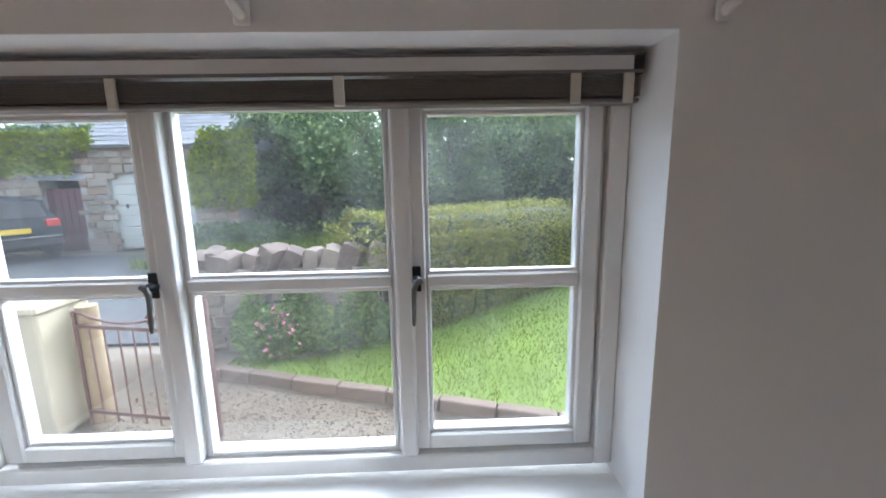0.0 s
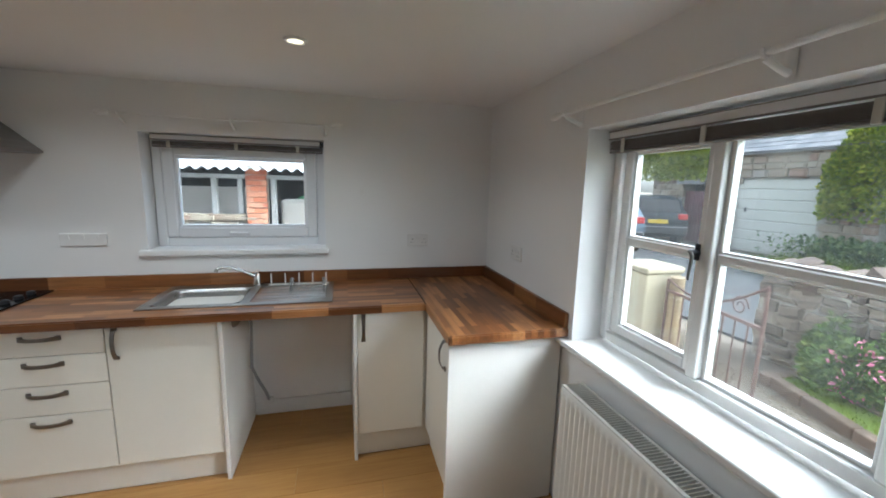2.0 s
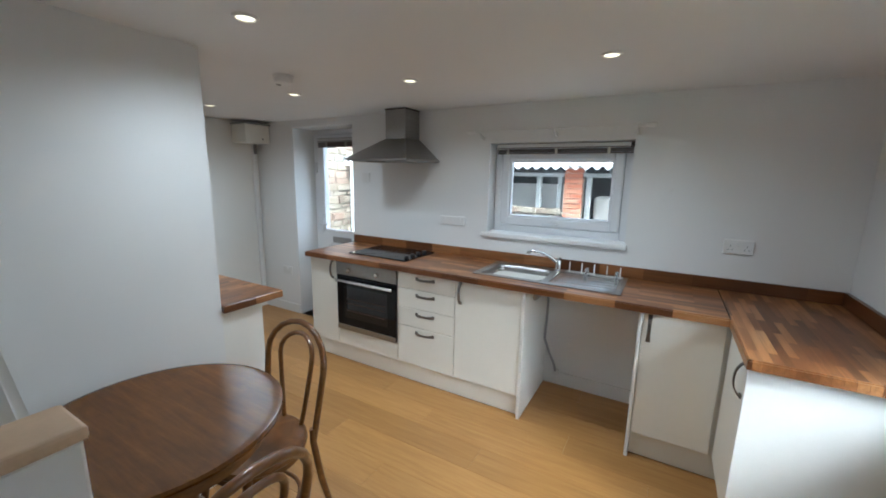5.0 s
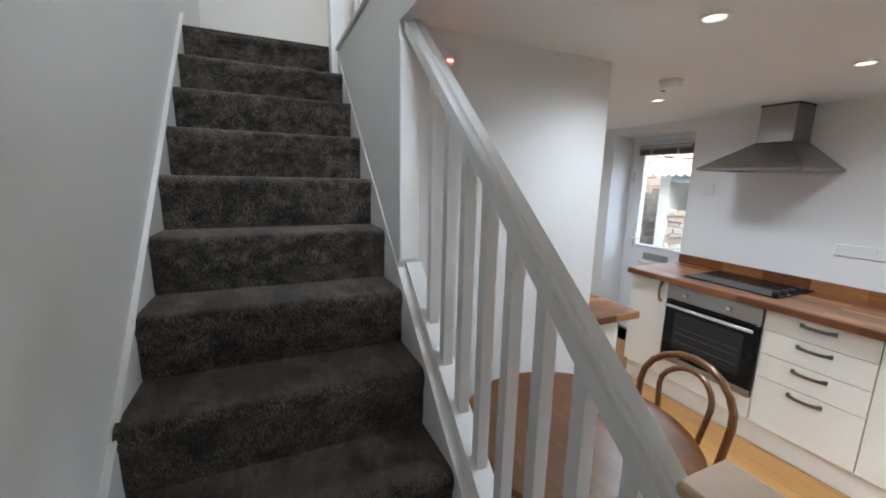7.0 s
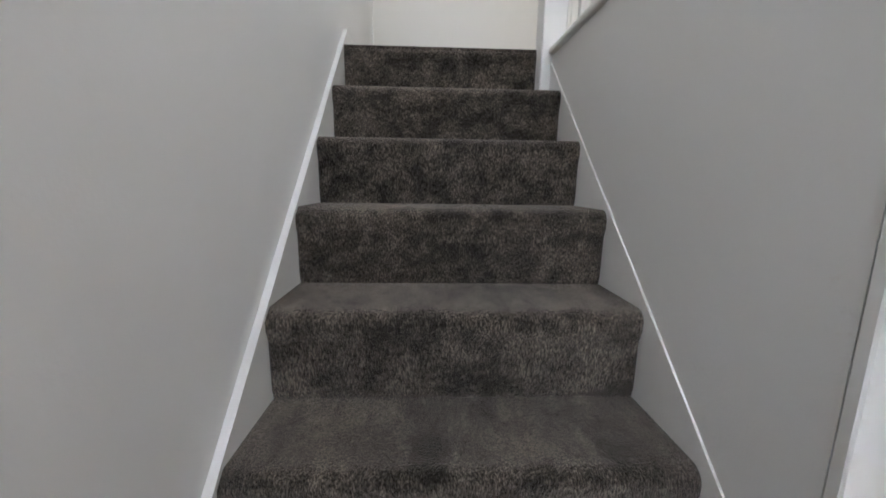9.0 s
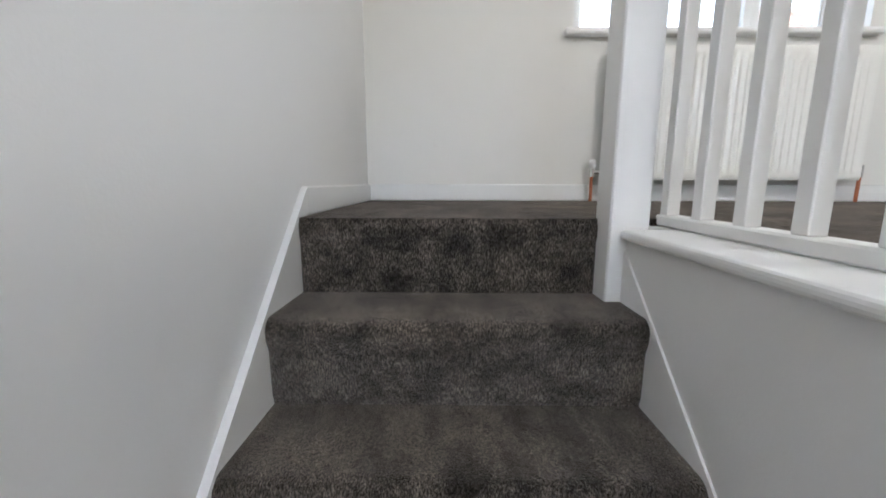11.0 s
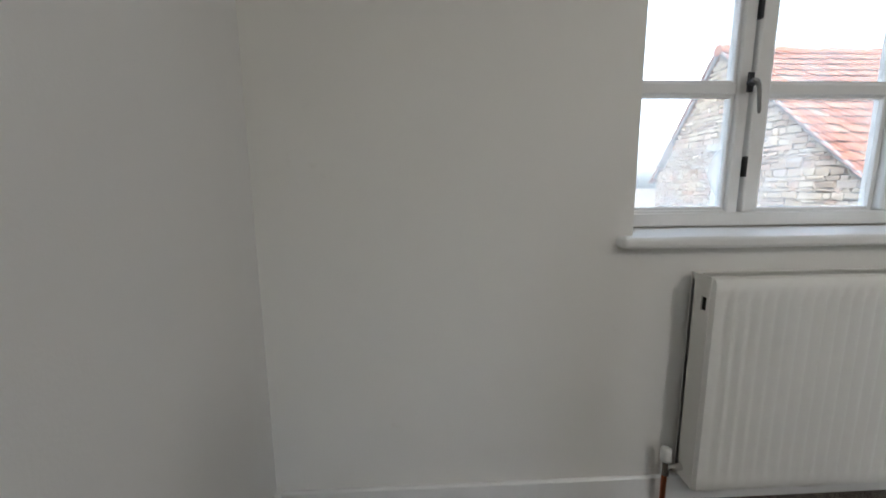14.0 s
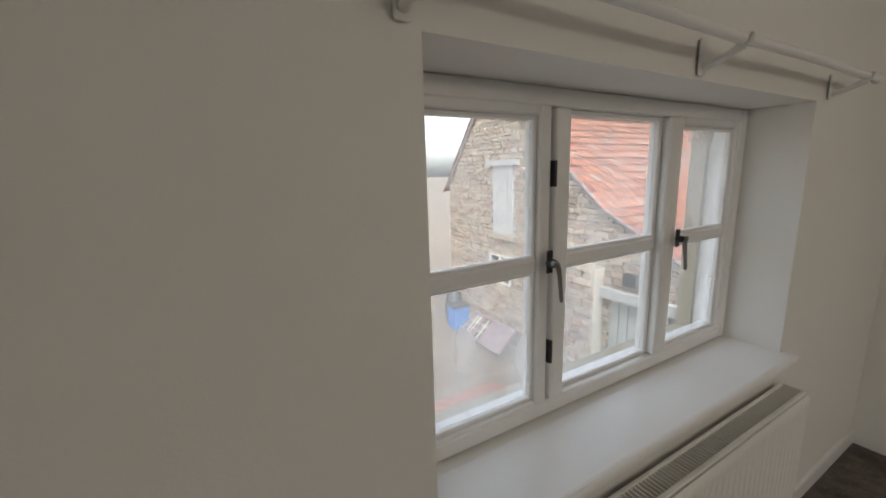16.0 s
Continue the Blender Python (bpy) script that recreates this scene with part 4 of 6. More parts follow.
cu = thing("corner_cabinet", "cream corner base cabinet with two doors", "kitchen cabinet")
part("body", box(0.02, FX - 0.02, -0.938, -0.02, 0.15, 0.858), PANELW, cu)
part("side_panel", box(0.016, FX + 0.012, -0.957, -0.939, 0.0, 0.860, 0.002), PANELW, cu)
f = front(cu, -0.938, -0.572, 0.15, 0.858)
bow_handle(f, (FX, -0.905, 0.775), (0, 0, 1), (1, 0, 0))
part("return_body", box(FX - 0.019, 1.035, -0.535, -0.02, 0.15, 0.858), PANELW, cu)
f = part("return_door", box(FX + 0.006, 1.034, -0.556, -0.538, 0.152, 0.856, 0.003, seg=2), CREAM, cu)
bow_handle(f, (0.99, -0.556, 0.775), (0, 0, 1), (0, -1, 0))
part("end_board", box(1.036, 1.056, -0.562, -0.012, 0.0, 0.860, 0.002), PANELW, cu)
pl2 = thing("plinth", "cream plinth under the corner cabinet", "plinth")
part("board", box(FX - 0.055, FX - 0.038, -0.938, -0.50, 0.0, 0.149, 0.002), CREAM, pl2)
part("return_board", box(FX - 0.037, 1.034, -0.516, -0.500, 0.0, 0.149, 0.002), CREAM, pl2)

# worktop in two lengths, with the sink cut out, and its upstand
WT0, WT1 = 0.861, 0.900
SINK = (0.055, 0.500, -1.985, -1.065)
wt = thing("worktop", "walnut block laminate worktop with upstand", "worktop")
bm = slab('z', WT0, WT1, (0.0015, 0.612), (-3.492, -0.5735), [(SINK[0] + 0.02, SINK[1] - 0.02, SINK[2] + 0.02, SINK[3] - 0.42)])
bmesh.ops.bevel(bm, geom=[e for e in bm.edges if all(v.co.x > 0.61 and v.co.z > WT1 - 0.001 for v in e.verts)], offset=0.006, segments=2, affect='EDGES')
part("long_run", bm, BUTCHY, wt)
bm = box(0.0015, 1.092, -0.573, -0.0015, WT0, WT1)
bmesh.ops.bevel(bm, geom=[e for e in bm.edges if all(v.co.z > WT1 - 0.001 for v in e.verts) and (all(v.co.x > 1.09 for v in e.verts) or all(v.co.y < -0.57 for v in e.verts))], offset=0.005, segments=2, affect='EDGES')
part("return_run", bm, BUTCHX, wt)
part("joint_strip", box(0.02, 0.618, -0.576, -0.571, WT1 + 0.0002, WT1 + 0.0012), GAP_SHADE, wt)
part("upstand", box(0.0015, 0.02, -3.492, -0.0215, WT1 + 0.0005, WT1 + 0.072, 0.002), BUTCHY, wt)
part("upstand_return", box(0.0015, 1.088, -0.021, -0.0015, WT1 + 0.0005, WT1 + 0.072, 0.002), BUTCHX, wt)

# sink and drainer
sk = thing("sink", "stainless steel inset sink with ribbed drainer", "sink")
x0, x1, y0, y1 = SINK
bm = bmesh.new()
bowl = (x0 + 0.065, x1 - 0.045, y0 + 0.045, y0 + 0.455)
g = slab('z', WT1 + 0.001, WT1 + 0.006, (x0, x1), (y0, y1), [bowl, (x0 + 0.07, x1 - 0.05, y0 + 0.50, y1 - 0.03)])
part("rim", g, STEEL, sk)
bm = bmesh.new()
rings = []
for inset, z in ((-0.002, 0.006), (0.004, 0.002), (0.012, -0.02), (0.018, -0.12), (0.035, -0.145), (0.075, -0.150)):
    pts = []
    a, b, c, d = bowl[0] + inset, bowl[1] - inset, bowl[2] + inset, bowl[3] - inset
    rr = 0.05
    for cx, cy, s in ((b - rr, d - rr, 0), (a + rr, d - rr, 90), (a + rr, c + rr, 180), (b - rr, c + rr, 270)):
        for k in range(5):
            q = radians(s + k * 22.5)
            pts.append(bm.verts.new((cx + rr * math.cos(q), cy + rr * math.sin(q), WT1 + z)))
    rings.append(pts)
for A, B in zip(rings, rings[1:]):
    for k in range(len(A)):
        bm.faces.new((A[k], A[(k + 1) % len(A)], B[(k + 1) % len(A)], B[k]))
bm.faces.new(rings[-1])
part("bowl", bm, STEEL, sk, smooth=60)
part("waste", lathe(bmesh.new(), [(0.038, WT1 - 0.149), (0.036, WT1 - 0.146), (0.012, WT1 - 0.148)], (bowl[0] + bowl[1]) / 2, (bowl[2] + bowl[3]) / 2, 20), CHROME, sk, smooth=40)
bm = bmesh.new()
dx0, dx1, dy0, dy1 = x0 + 0.068, x1 - 0.048, y0 + 0.498, y1 - 0.028
cols = []
nn = 44
for k in range(nn + 1):
    x = dx0 + (dx1 - dx0) * k / nn
    z = WT1 + 0.001 + 0.003 * (1 if (k % 4) in (1, 2) else 0)
    cols.append([bm.verts.new((x, y, z - 0.004 * (1 - f))) for y, f in ((dy0, 0), (dy1, 1))])
for A, B in zip(cols, cols[1:]):
    bm.faces.new((A[0], A[1], B[1], B[0]))
part("drainer", bm, STEEL, sk, smooth=30)
tap = thing("mixer_tap", "chrome mixer tap behind the sink", "tap", m=pose(0.085, -1.515, WT1 + 0.006))
part("base", lathe(bmesh.new(), [(0.026, 0.0), (0.026, 0.008), (0.021, 0.014), (0.020, 0.060), (0.014, 0.074)], seg=20), CHROME, tap, smooth=45)
part("spout", tube(bmesh.new(), [(0.0, 0.0, 0.05), (0.02, -0.05, 0.085), (0.05, -0.11, 0.118), (0.075, -0.165, 0.130), (0.085, -0.19, 0.124), (0.088, -0.198, 0.108)], [0.012, 0.011, 0.010, 0.010, 0.011, 0.011], 10), CHROME, tap, smooth=60)
part("lever", tube(bmesh.new(), [(0.0, 0.0, 0.072), (0.01, 0.012, 0.085), (0.05, 0.02, 0.100), (0.075, 0.022, 0.103)], [0.013, 0.010, 0.006, 0.007]), CHROME, tap, smooth=60)

rk = thing("dish_rack", "clear plastic plate rack on the drainer", "dish rack")
for y in (-1.40, -1.30, -1.20, -1.12):
    bm = prism(bmesh.new(), [(0.15, WT1 + 0.008), (0.31, WT1 + 0.008), (0.27, WT1 + 0.075), (0.25, WT1 + 0.082), (0.22, WT1 + 0.075)], 'y', y - 0.004, y + 0.012)
    if y in (-1.30, -1.12):
        part("divider", bm, CLEAR, rk)
    else:
        bm.free()
for y in (-1.43, -1.35, -1.27, -1.19, -1.11):
    part("peg", tube(bmesh.new(), [(0.115, y, WT1 + 0.006), (0.112, y, WT1 + 0.080)], 0.004), GLOSS, rk)
part("back_rail", tube(bmesh.new(), [(0.114, -1.45, WT1 + 0.012), (0.114, -1.09, WT1 + 0.012)], 0.004), GLOSS, rk)
for x in (0.17, 0.23, 0.29, 0.35, 0.41):
    part("rack_bar", tube(bmesh.new(), [(x, -1.46, WT1 + 0.011), (x, -1.10, WT1 + 0.011)], 0.003), CLEAR, rk)

# hob, hood
hob = thing("hob", "black glass electric hob with side knobs", "hob")
part("glass", box(0.045, 0.470, -3.135, -2.560, WT1 + 0.0005, WT1 + 0.009, 0.002), HOBG, hob)
for x, y, r in ((0.16, -3.0, 0.09), (0.36, -3.0, 0.072), (0.16, -2.79, 0.072), (0.36, -2.79, 0.09)):
    part("cooking_zone", tube(bmesh.new(), [(x + r * math.cos(k * math.tau / 36), y + r * math.sin(k * math.tau / 36), WT1 + 0.009) for k in range(37)], 0.0008, 6), RUBBER, hob)
for k in range(4):
    part("knob", lathe(bmesh.new(), [(0.019, WT1 + 0.009), (0.018, WT1 + 0.024), (0.010, WT1 + 0.028)], 0.13 + k * 0.085, -2.61, 16), DARK, hob, smooth=40)
hd = thing("cooker_hood", "brushed steel chimney cooker hood above the hob", "cooker hood")
hy0, hy1, hx1 = -3.150, -2.550, 0.475
bm = bmesh.new()
lo = [bm.verts.new(p) for p in ((0.002, hy0, 1.652), (hx1, hy0, 1.652), (hx1, hy1, 1.652), (0.002, hy1, 1.652))]
mid = [bm.verts.new(p) for p in ((0.002, hy0, 1.662), (hx1, hy0, 1.662), (hx1, hy1, 1.662), (0.002, hy1, 1.662))]
hi = [bm.verts.new(p) for p in ((0.002, -2.952, 1.832), (0.205, -2.952, 1.832), (0.205, -2.748, 1.832), (0.002, -2.748, 1.832))]
for A, B in ((lo, mid), (mid, hi)):
    for k in range(4):
        bm.faces.new((A[k], A[(k + 1) % 4], B[(k + 1) % 4], B[k]))
bm.faces.new(hi)
part("canopy", bm, STEEL, hd)
part("filter", box(0.012, hx1 - 0.012, hy0 + 0.012, hy1 - 0.012, 1.646, 1.654), GREY, hd)
part("lamp_cover", box(0.32, 0.42, -2.98, -2.86, 1.641, 1.647, 0.002), DARK, hd)
part("chimney", box(0.002, 0.204, -2.950, -2.750, 1.832, CEIL - 0.004, 0.003), STEEL, hd)
part("chimney_top", box(0.002, 0.206, -2.952, -2.748, CEIL - 0.014, CEIL - 0.003), DARK, hd)

# breakfast counter beside the cupboard
pc = thing("breakfast_counter", "walnut block counter on white end panels", "counter")
part("counter_top", box(1.455, 1.789, -4.0, -2.688, 0.868, 0.907, 0.004), BUTCHX, pc)
part("end_panel", box(1.570, 1.789, -2.735, -2.715, 0.0, 0.867, 0.002), PANELW, pc)
part("side_panel", box(1.570, 1.588, -3.98, -2.736, 0.0, 0.867, 0.002), PANELW, pc)
cb = thing("appliance_cable", "pale grey appliance cable hanging in the gap", "cable")
part("cable", tube(bmesh.new(), [(0.20, -1.548, 0.85), (0.19, -1.54, 0.70), (0.16, -1.55, 0.55), (0.14, -1.56, 0.40), (0.10, -1.53, 0.28), (0.06, -1.50, 0.18), (0.04, -1.49, 0.12)], 0.009), GREY, cb, smooth=60)
part("wall_outlet", box(0.015, 0.045, -1.515, -1.465, 0.085, 0.13, 0.004), SOCKET, cb)


# ---- table and chairs ----
tb = thing("round_table", "round polished brown wooden pedestal table", "table", m=pose(2.285, -2.245, 0))
part("tabletop", lathe(bmesh.new(), [(0.345, 0.728), (0.362, 0.731), (0.375, 0.740), (0.378, 0.749), (0.372, 0.757), (0.355, 0.7595), (0.340, 0.757), (0.05, 0.757)], seg=64), TABLEW, tb, smooth=35)
part("apron", lathe(bmesh.new(), [(0.31, 0.665), (0.325, 0.668), (0.325, 0.729), (0.31, 0.729)], seg=48), BENT, tb, smooth=40)
for k in range(4):
    q = radians(45 + 90 * k)
    c, s = math.cos(q), math.sin(q)
    bm = tube(bmesh.new(), [(0.07 * c, 0.07 * s, 0.70), (0.065 * c, 0.065 * s, 0.45), (0.085 * c, 0.085 * s, 0.25), (0.17 * c, 0.17 * s, 0.10), (0.27 * c, 0.27 * s, 0.03), (0.31 * c, 0.31 * s, 0.02)], [0.024, 0.024, 0.023, 0.021, 0.020, 0.018], 10)
    part("leg", bm, BENT, tb, smooth=60)
part("collar", lathe(bmesh.new(), [(0.095, 0.33), (0.11, 0.345), (0.11, 0.37), (0.095, 0.385)], seg=24), BENT, tb, smooth=40)


def chair(label, m):
    """Bentwood chair: local y points to its front."""
    c = thing("bentwood_chair", label, "chair", "chairs round the table", m)
    part("seat", lathe(bmesh.new(), [(0.17, 0.448), (0.188, 0.446), (0.196, 0.455), (0.194, 0.468), (0.186, 0.474), (0.170, 0.470), (0.05, 0.464)], seg=40), BENT, c, smooth=40)
    part("seat_ring", lathe(bmesh.new(), [(0.172, 0.424), (0.186, 0.422), (0.186, 0.447), (0.172, 0.447)], seg=36), BENT, c, smooth=40)

    def arch(w, h0, h1, y0, lean, r, name, pinch):
        pts = []
        for k in range(25):
            t = k / 24
            a = math.pi * t
            if t < 0.3 or t > 0.7:
                f = (t / 0.3) if t < 0.3 else ((1 - t) / 0.3)
                x = (pinch + (w - pinch) * f ** 0.8) * (-1 if t < 0.5 else 1)
                z = h0 + (h1 - w * 0.85 - h0) * f
            else:
                a = math.pi * (1 - (t - 0.3) / 0.4)
                x = w * math.cos(a)
                z = h1 - w * 0.85 + w * 0.85 * math.sin(a)
            y = y0 - lean * max(0.0, (z - 0.45)) - 0.02 * (1 - (x / max(w, 0.01)) ** 2)
            pts.append((x, y, z))
        part(name, tube(bmesh.new(), pts, r, 10), BENT, c, smooth=60)
    arch(0.185, 0.44, 0.905, -0.150, 0.16, 0.0135, "back_hoop", 0.155)
    arch(0.105, 0.46, 0.855, -0.155, 0.16, 0.0105, "inner_hoop", 0.055)
    for s in (-1, 1):
        part("back_leg", tube(bmesh.new(), [(s * 0.158, -0.150, 0.50), (s * 0.157, -0.152, 0.44), (s * 0.165, -0.18, 0.25), (s * 0.185, -0.235, 0.0)], [0.013, 0.0145, 0.0145, 0.012], 10), BENT, c, smooth=60)
        part("front_leg", tube(bmesh.new(), [(s * 0.135, 0.125, 0.452), (s * 0.14, 0.13, 0.40), (s * 0.155, 0.15, 0.20), (s * 0.175, 0.175, 0.0)], [0.017, 0.0175, 0.015, 0.012], 10), BENT, c, smooth=60)
    part("stretcher_ring", tube(bmesh.new(), [(0.150 * math.cos(k * math.tau / 28), -0.005 + 0.150 * math.sin(k * math.tau / 28), 0.20) for k in range(28)], 0.009, 8, True), BENT, c, smooth=60)
    return c


chair("brown bentwood chair with looped back tucked under the table", pose(1.965, -2.235, 0, 0, 0, -92))
chair("brown bentwood chair with looped back pulled out slightly", pose(2.375, -1.855, 0, 0, 0, 180))


# ---- staircase ----
NOSE = [(-1.510, 0.193), (-1.738, 0.386), (-1.966, 0.579), (-2.194, 0.772), (-2.422, 0.965), (-2.650, 1.158), (-2.878, 1.351), (-3.094, 1.551), (-3.306, 1.745), (-3.522, 1.938), (-3.737, 2.130), (-3.950, UP)]
SX0, SX1 = 2.750, 3.544


def nose_z(y):
    """Height of the line over the nosings."""
    for (a, za), (b, zb) in zip(NOSE, NOSE[1:]):
        if y >= b or (b, zb) == NOSE[-1]:
            return za + (zb - za) * (a - y) / (a - b)


st = thing("staircase", "steep staircase covered in dark grey carpet", "staircase")
for k, (y, z) in enumerate(NOSE):
    z0 = NOSE[k - 1][1] if k else 0.0
    y2 = NOSE[k + 1][0] - 0.03 if k + 1 < len(NOSE) else y - 0.05
    r = 0.028
    outline = [(y - 0.022, z0 - (0.02 if k else 0.0)), (y - 0.012, z0 + 0.02), (y - 0.010, z - 0.070), (y - 0.001, z - 0.045)]
    for j in range(6):
        a = radians(-15 + 105 * j / 5)
        outline.append((y - r + r * math.cos(a), z - r + r * math.sin(a)))
    outline += [(y2, z - 0.003), (y2, z0 - (0.02 if k else 0.0))]
    bm = prism(bmesh.new(), outline, 'x', SX0, SX1)
    part("step", bm, CARPET, st, smooth=35)


def sloped_board(x0, x1, ya, yb, up, down, bev=0.0, n=14):
    top = [(ya + (yb - ya) * k / n, nose_z(ya + (yb - ya) * k / n) + up) for k in range(n + 1)]
    bot = [(y, max(0.0, z - up - down)) for y, z in reversed(top)]
    return prism(bmesh.new(), top + bot, 'x', x0, x1)


def board(x0, x1, ya, za, yb, zb, drop):
    return prism(bmesh.new(), [(ya, za), (yb, zb), (yb, zb - drop), (ya, max(0.0, za - drop))], 'x', x0, x1)


part("wall_string", board(3.540, X1 - 0.001, -1.44, 0.035, -4.02, UP + 0.075, 0.45), GLOSS, st, "white painted wall string")
part("wall_string_cap", board(3.536, 3.542, -1.44, 0.038, -4.02, UP + 0.078, 0.012), GLOSS, st)
part("outer_string", board(2.7225, 2.7545, -1.50, 0.183, -3.90, 2.268, 0.44), GLOSS, st, "white painted outer string")
part("spandrel", prism(bmesh.new(), [(-1.592, 0.0), (-1.592, 0.276), (-2.709, 1.210), (-2.709, 0.0)], 'x', 2.668, 2.7175), WALL, st)
part("base_rail", board(2.662, 2.722, -1.588, 0.318, -2.709, 1.250, 0.040), GLOSS, st)


def rail_z(y):
    return 1.352 + 0.868 * (-1.844 - y)


nw = thing("newel_post", "square white newel post with a bare pine cap", "newel post")
part("post", box(2.651, 2.739, -1.618, -1.532, 0.0, 1.191, 0.004), GLOSS, nw)
part("cap", box(2.645, 2.745, -1.624, -1.526, 1.191, 1.212, 0.006, seg=2), PINE, nw, "worn bare pine cap")
bl = thing("stair_balustrade", "white painted balustrade beside the stairs", "balustrade")
bm = prism(bmesh.new(), [(-1.588, rail_z(-1.588)), (-2.725, rail_z(-2.725)), (-2.725, rail_z(-2.725) - 0.085), (-1.588, rail_z(-1.588) - 0.085)], 'x', 2.668, 2.730)
bmesh.ops.bevel(bm, geom=list(bm.edges), offset=0.016, segments=3, affect='EDGES')
part("handrail", bm, GLOSS, bl, smooth=50)
for k in range(8):
    y = -1.712 - k * 0.1155
    zb = 0.318 + (1.250 - 0.318) * (-1.588 - y) / (2.709 - 1.588)
    part("baluster", prism(bmesh.new(), [(y - 0.0155, zb + 0.012), (y + 0.0155, zb - 0.014), (y + 0.0155, rail_z(y + 0.0155) - 0.078), (y - 0.0155, rail_z(y - 0.0155) - 0.078)], 'x', 2.674, 2.706), GLOSS, bl)
part("wall_post", box(2.680, 2.752, -2.709, -2.690, 1.262, 2.02, 0.003), GLOSS, bl)

# landing guard upstairs
nu = thing("newel_post", "square white newel post at the stair top", "newel post")
part("post", box(2.700, 2.792, -3.972, -3.882, 1.95, UP + 1.02, 0.004), GLOSS, nu)
part("cap", box(2.693, 2.799, -3.979, -3.875, UP + 1.02, UP + 1.045, 0.006), GLOSS, nu)
lg = thing("landing_balustrade", "white painted landing guard above the stairwell", "balustrade")
part("cap_board", bx(box(2.5915, 2.768, -3.881, -1.40, 2.280, 2.303, 0.009, seg=3), 2.5915, 2.699, -3.955, -3.882, 2.280, 2.303), GLOSS, lg)
part("base_rail", box(2.598, 2.646, -3.965, -1.40, 2.3035, 2.331, 0.004), GLOSS, lg)
part("handrail", box(2.594, 2.654, -3.965, -1.40, UP + 0.86, UP + 0.92, 0.015, seg=3), GLOSS, lg)
for k in range(20):
    y = -3.940 + k * 0.1235
    part("baluster", box(2.609, 2.640, y - 0.0155, y + 0.0155, 2.331, UP + 0.862, 0.002), GLOSS, lg)

# oak planks of the kitchen floor
plank_w, plank_l = 0.192, 1.285
shared = mesh_of("plank", box(-plank_w / 2 + 0.0004, plank_w / 2 - 0.0004, -plank_l / 2 + 0.0004, plank_l / 2 - 0.0004, -0.0085, 0.0, 0.0008), OAK)
row, px = 0, plank_w / 2
while px - plank_w / 2 < X1 - 0.85:
    hi = ((row * 0.437) % plank_l)
    while hi > YS + 0.002:
        a, b = max(hi - plank_l, YS), min(hi, 0.0)
        if b > a + 0.01:
            whole = b - a > plank_l - 0.001
            q = new("plank", shared if whole else mesh_of("plank", box(-plank_w / 2 + 0.0004, plank_w / 2 - 0.0004, -(b - a) / 2 + 0.0004, (b - a) / 2 - 0.0004, -0.0085, 0.0, 0.0008), OAK))
            q.parent = sub
            q.location = (px, (a + b) / 2, 0.0)
        hi -= plank_l
    px += plank_w
    row += 1
part("plank", box(px - plank_w / 2 + 0.0004, X1, YS, 0.0, -0.0085, 0.0), OAK, sub)
part("plank", box(-0.26, 0.0, -4.31, -3.505, -0.0085, 0.0), OAK, sub)


# ---- outdoors: ground ----
G = -0.03
gr = structure("ground", box(-400, 400, -400, 400, -0.6, G - 0.03), EARTH, "bare earth and rough yard ground", "ground")
structure("gravel_path", prism(bmesh.new(), [(-0.8, 0.30), (9.0, 0.30), (6.9, 0.36), (3.10, 1.56), (0.30, 2.46), (-0.2, 2.9), (-0.8, 2.9)], 'z', G - 0.029, G), GRAVELG, "pale gravel garden path", "path")
structure("road", prism(bmesh.new(), [(-30, 3.2), (-0.3, 3.2), (-1.5, 8.8), (-30, 8.8)], 'z', G - 0.028, G + 0.002), ASPHALT, "grey worn asphalt lane", "road")
structure("lawn", prism(bmesh.new(), [(0.36, 2.47), (3.2, 1.55), (6.8, 0.40), (14, 0.40), (14, 8), (3, 8), (1.6, 3.02), (0.36, 2.95)], 'z', G - 0.02, 0.045), GRASSG, "bright green garden lawn", "lawn")
structure("verge", prism(bmesh.new(), [(-3.4, 8.2), (1.0, 4.0), (14, 8.1), (30, 30), (-9, 30), (-4.0, 10.2)], 'z', G - 0.018, 0.06), GRASSG, "rough grass bank under the trees", "grass")
structure("yard", prism(bmesh.new(), [(-14, -5.26), (12, -5.26), (12, -16), (-14, -16)], 'z', G - 0.025, 0.0), GRAVELG, "worn earth and gravel yard", "yard")

rng = np.random.default_rng(4)


def blades(n, spot_at, h, wdt):
    vs, fs = [], []
    for k in range(n):
        x, y, z = spot_at()
        a, lean = rng.uniform(0, 6.283), rng.normal(0, 0.35, 2)
        hh = h * rng.uniform(0.5, 1.2)
        dx, dy = wdt * math.cos(a), wdt * math.sin(a)
        i = len(vs)
        vs += [(x - dx, y - dy, z), (x + dx, y + dy, z), (x + lean[0] * hh, y + lean[1] * hh, z + hh)]
        fs.append((i, i + 1, i + 2))
    return vs, fs


def on_lawn():
    while True:
        x, y = rng.uniform(0.4, 5.5), rng.uniform(0.75, 5.0)
        if y > 2.45 - 0.322 * (x - 0.30) + 0.05 and y < 2.95 + 0.93 * max(0.0, x - 1.5):
            return x, y, 0.043


raw("grass", *blades(24000, on_lawn, 0.045, 0.0035), GRASSB, kind="stuff", label="short bright green lawn grass", category="grass")
raw("long_grass", *blades(7000, lambda: (rng.uniform(-3.5, 2.5), rng.uniform(6.5, 10.5), 0.05), 0.30, 0.012), GRASSB, kind="stuff", label="long rough green grass under trees", category="grass")


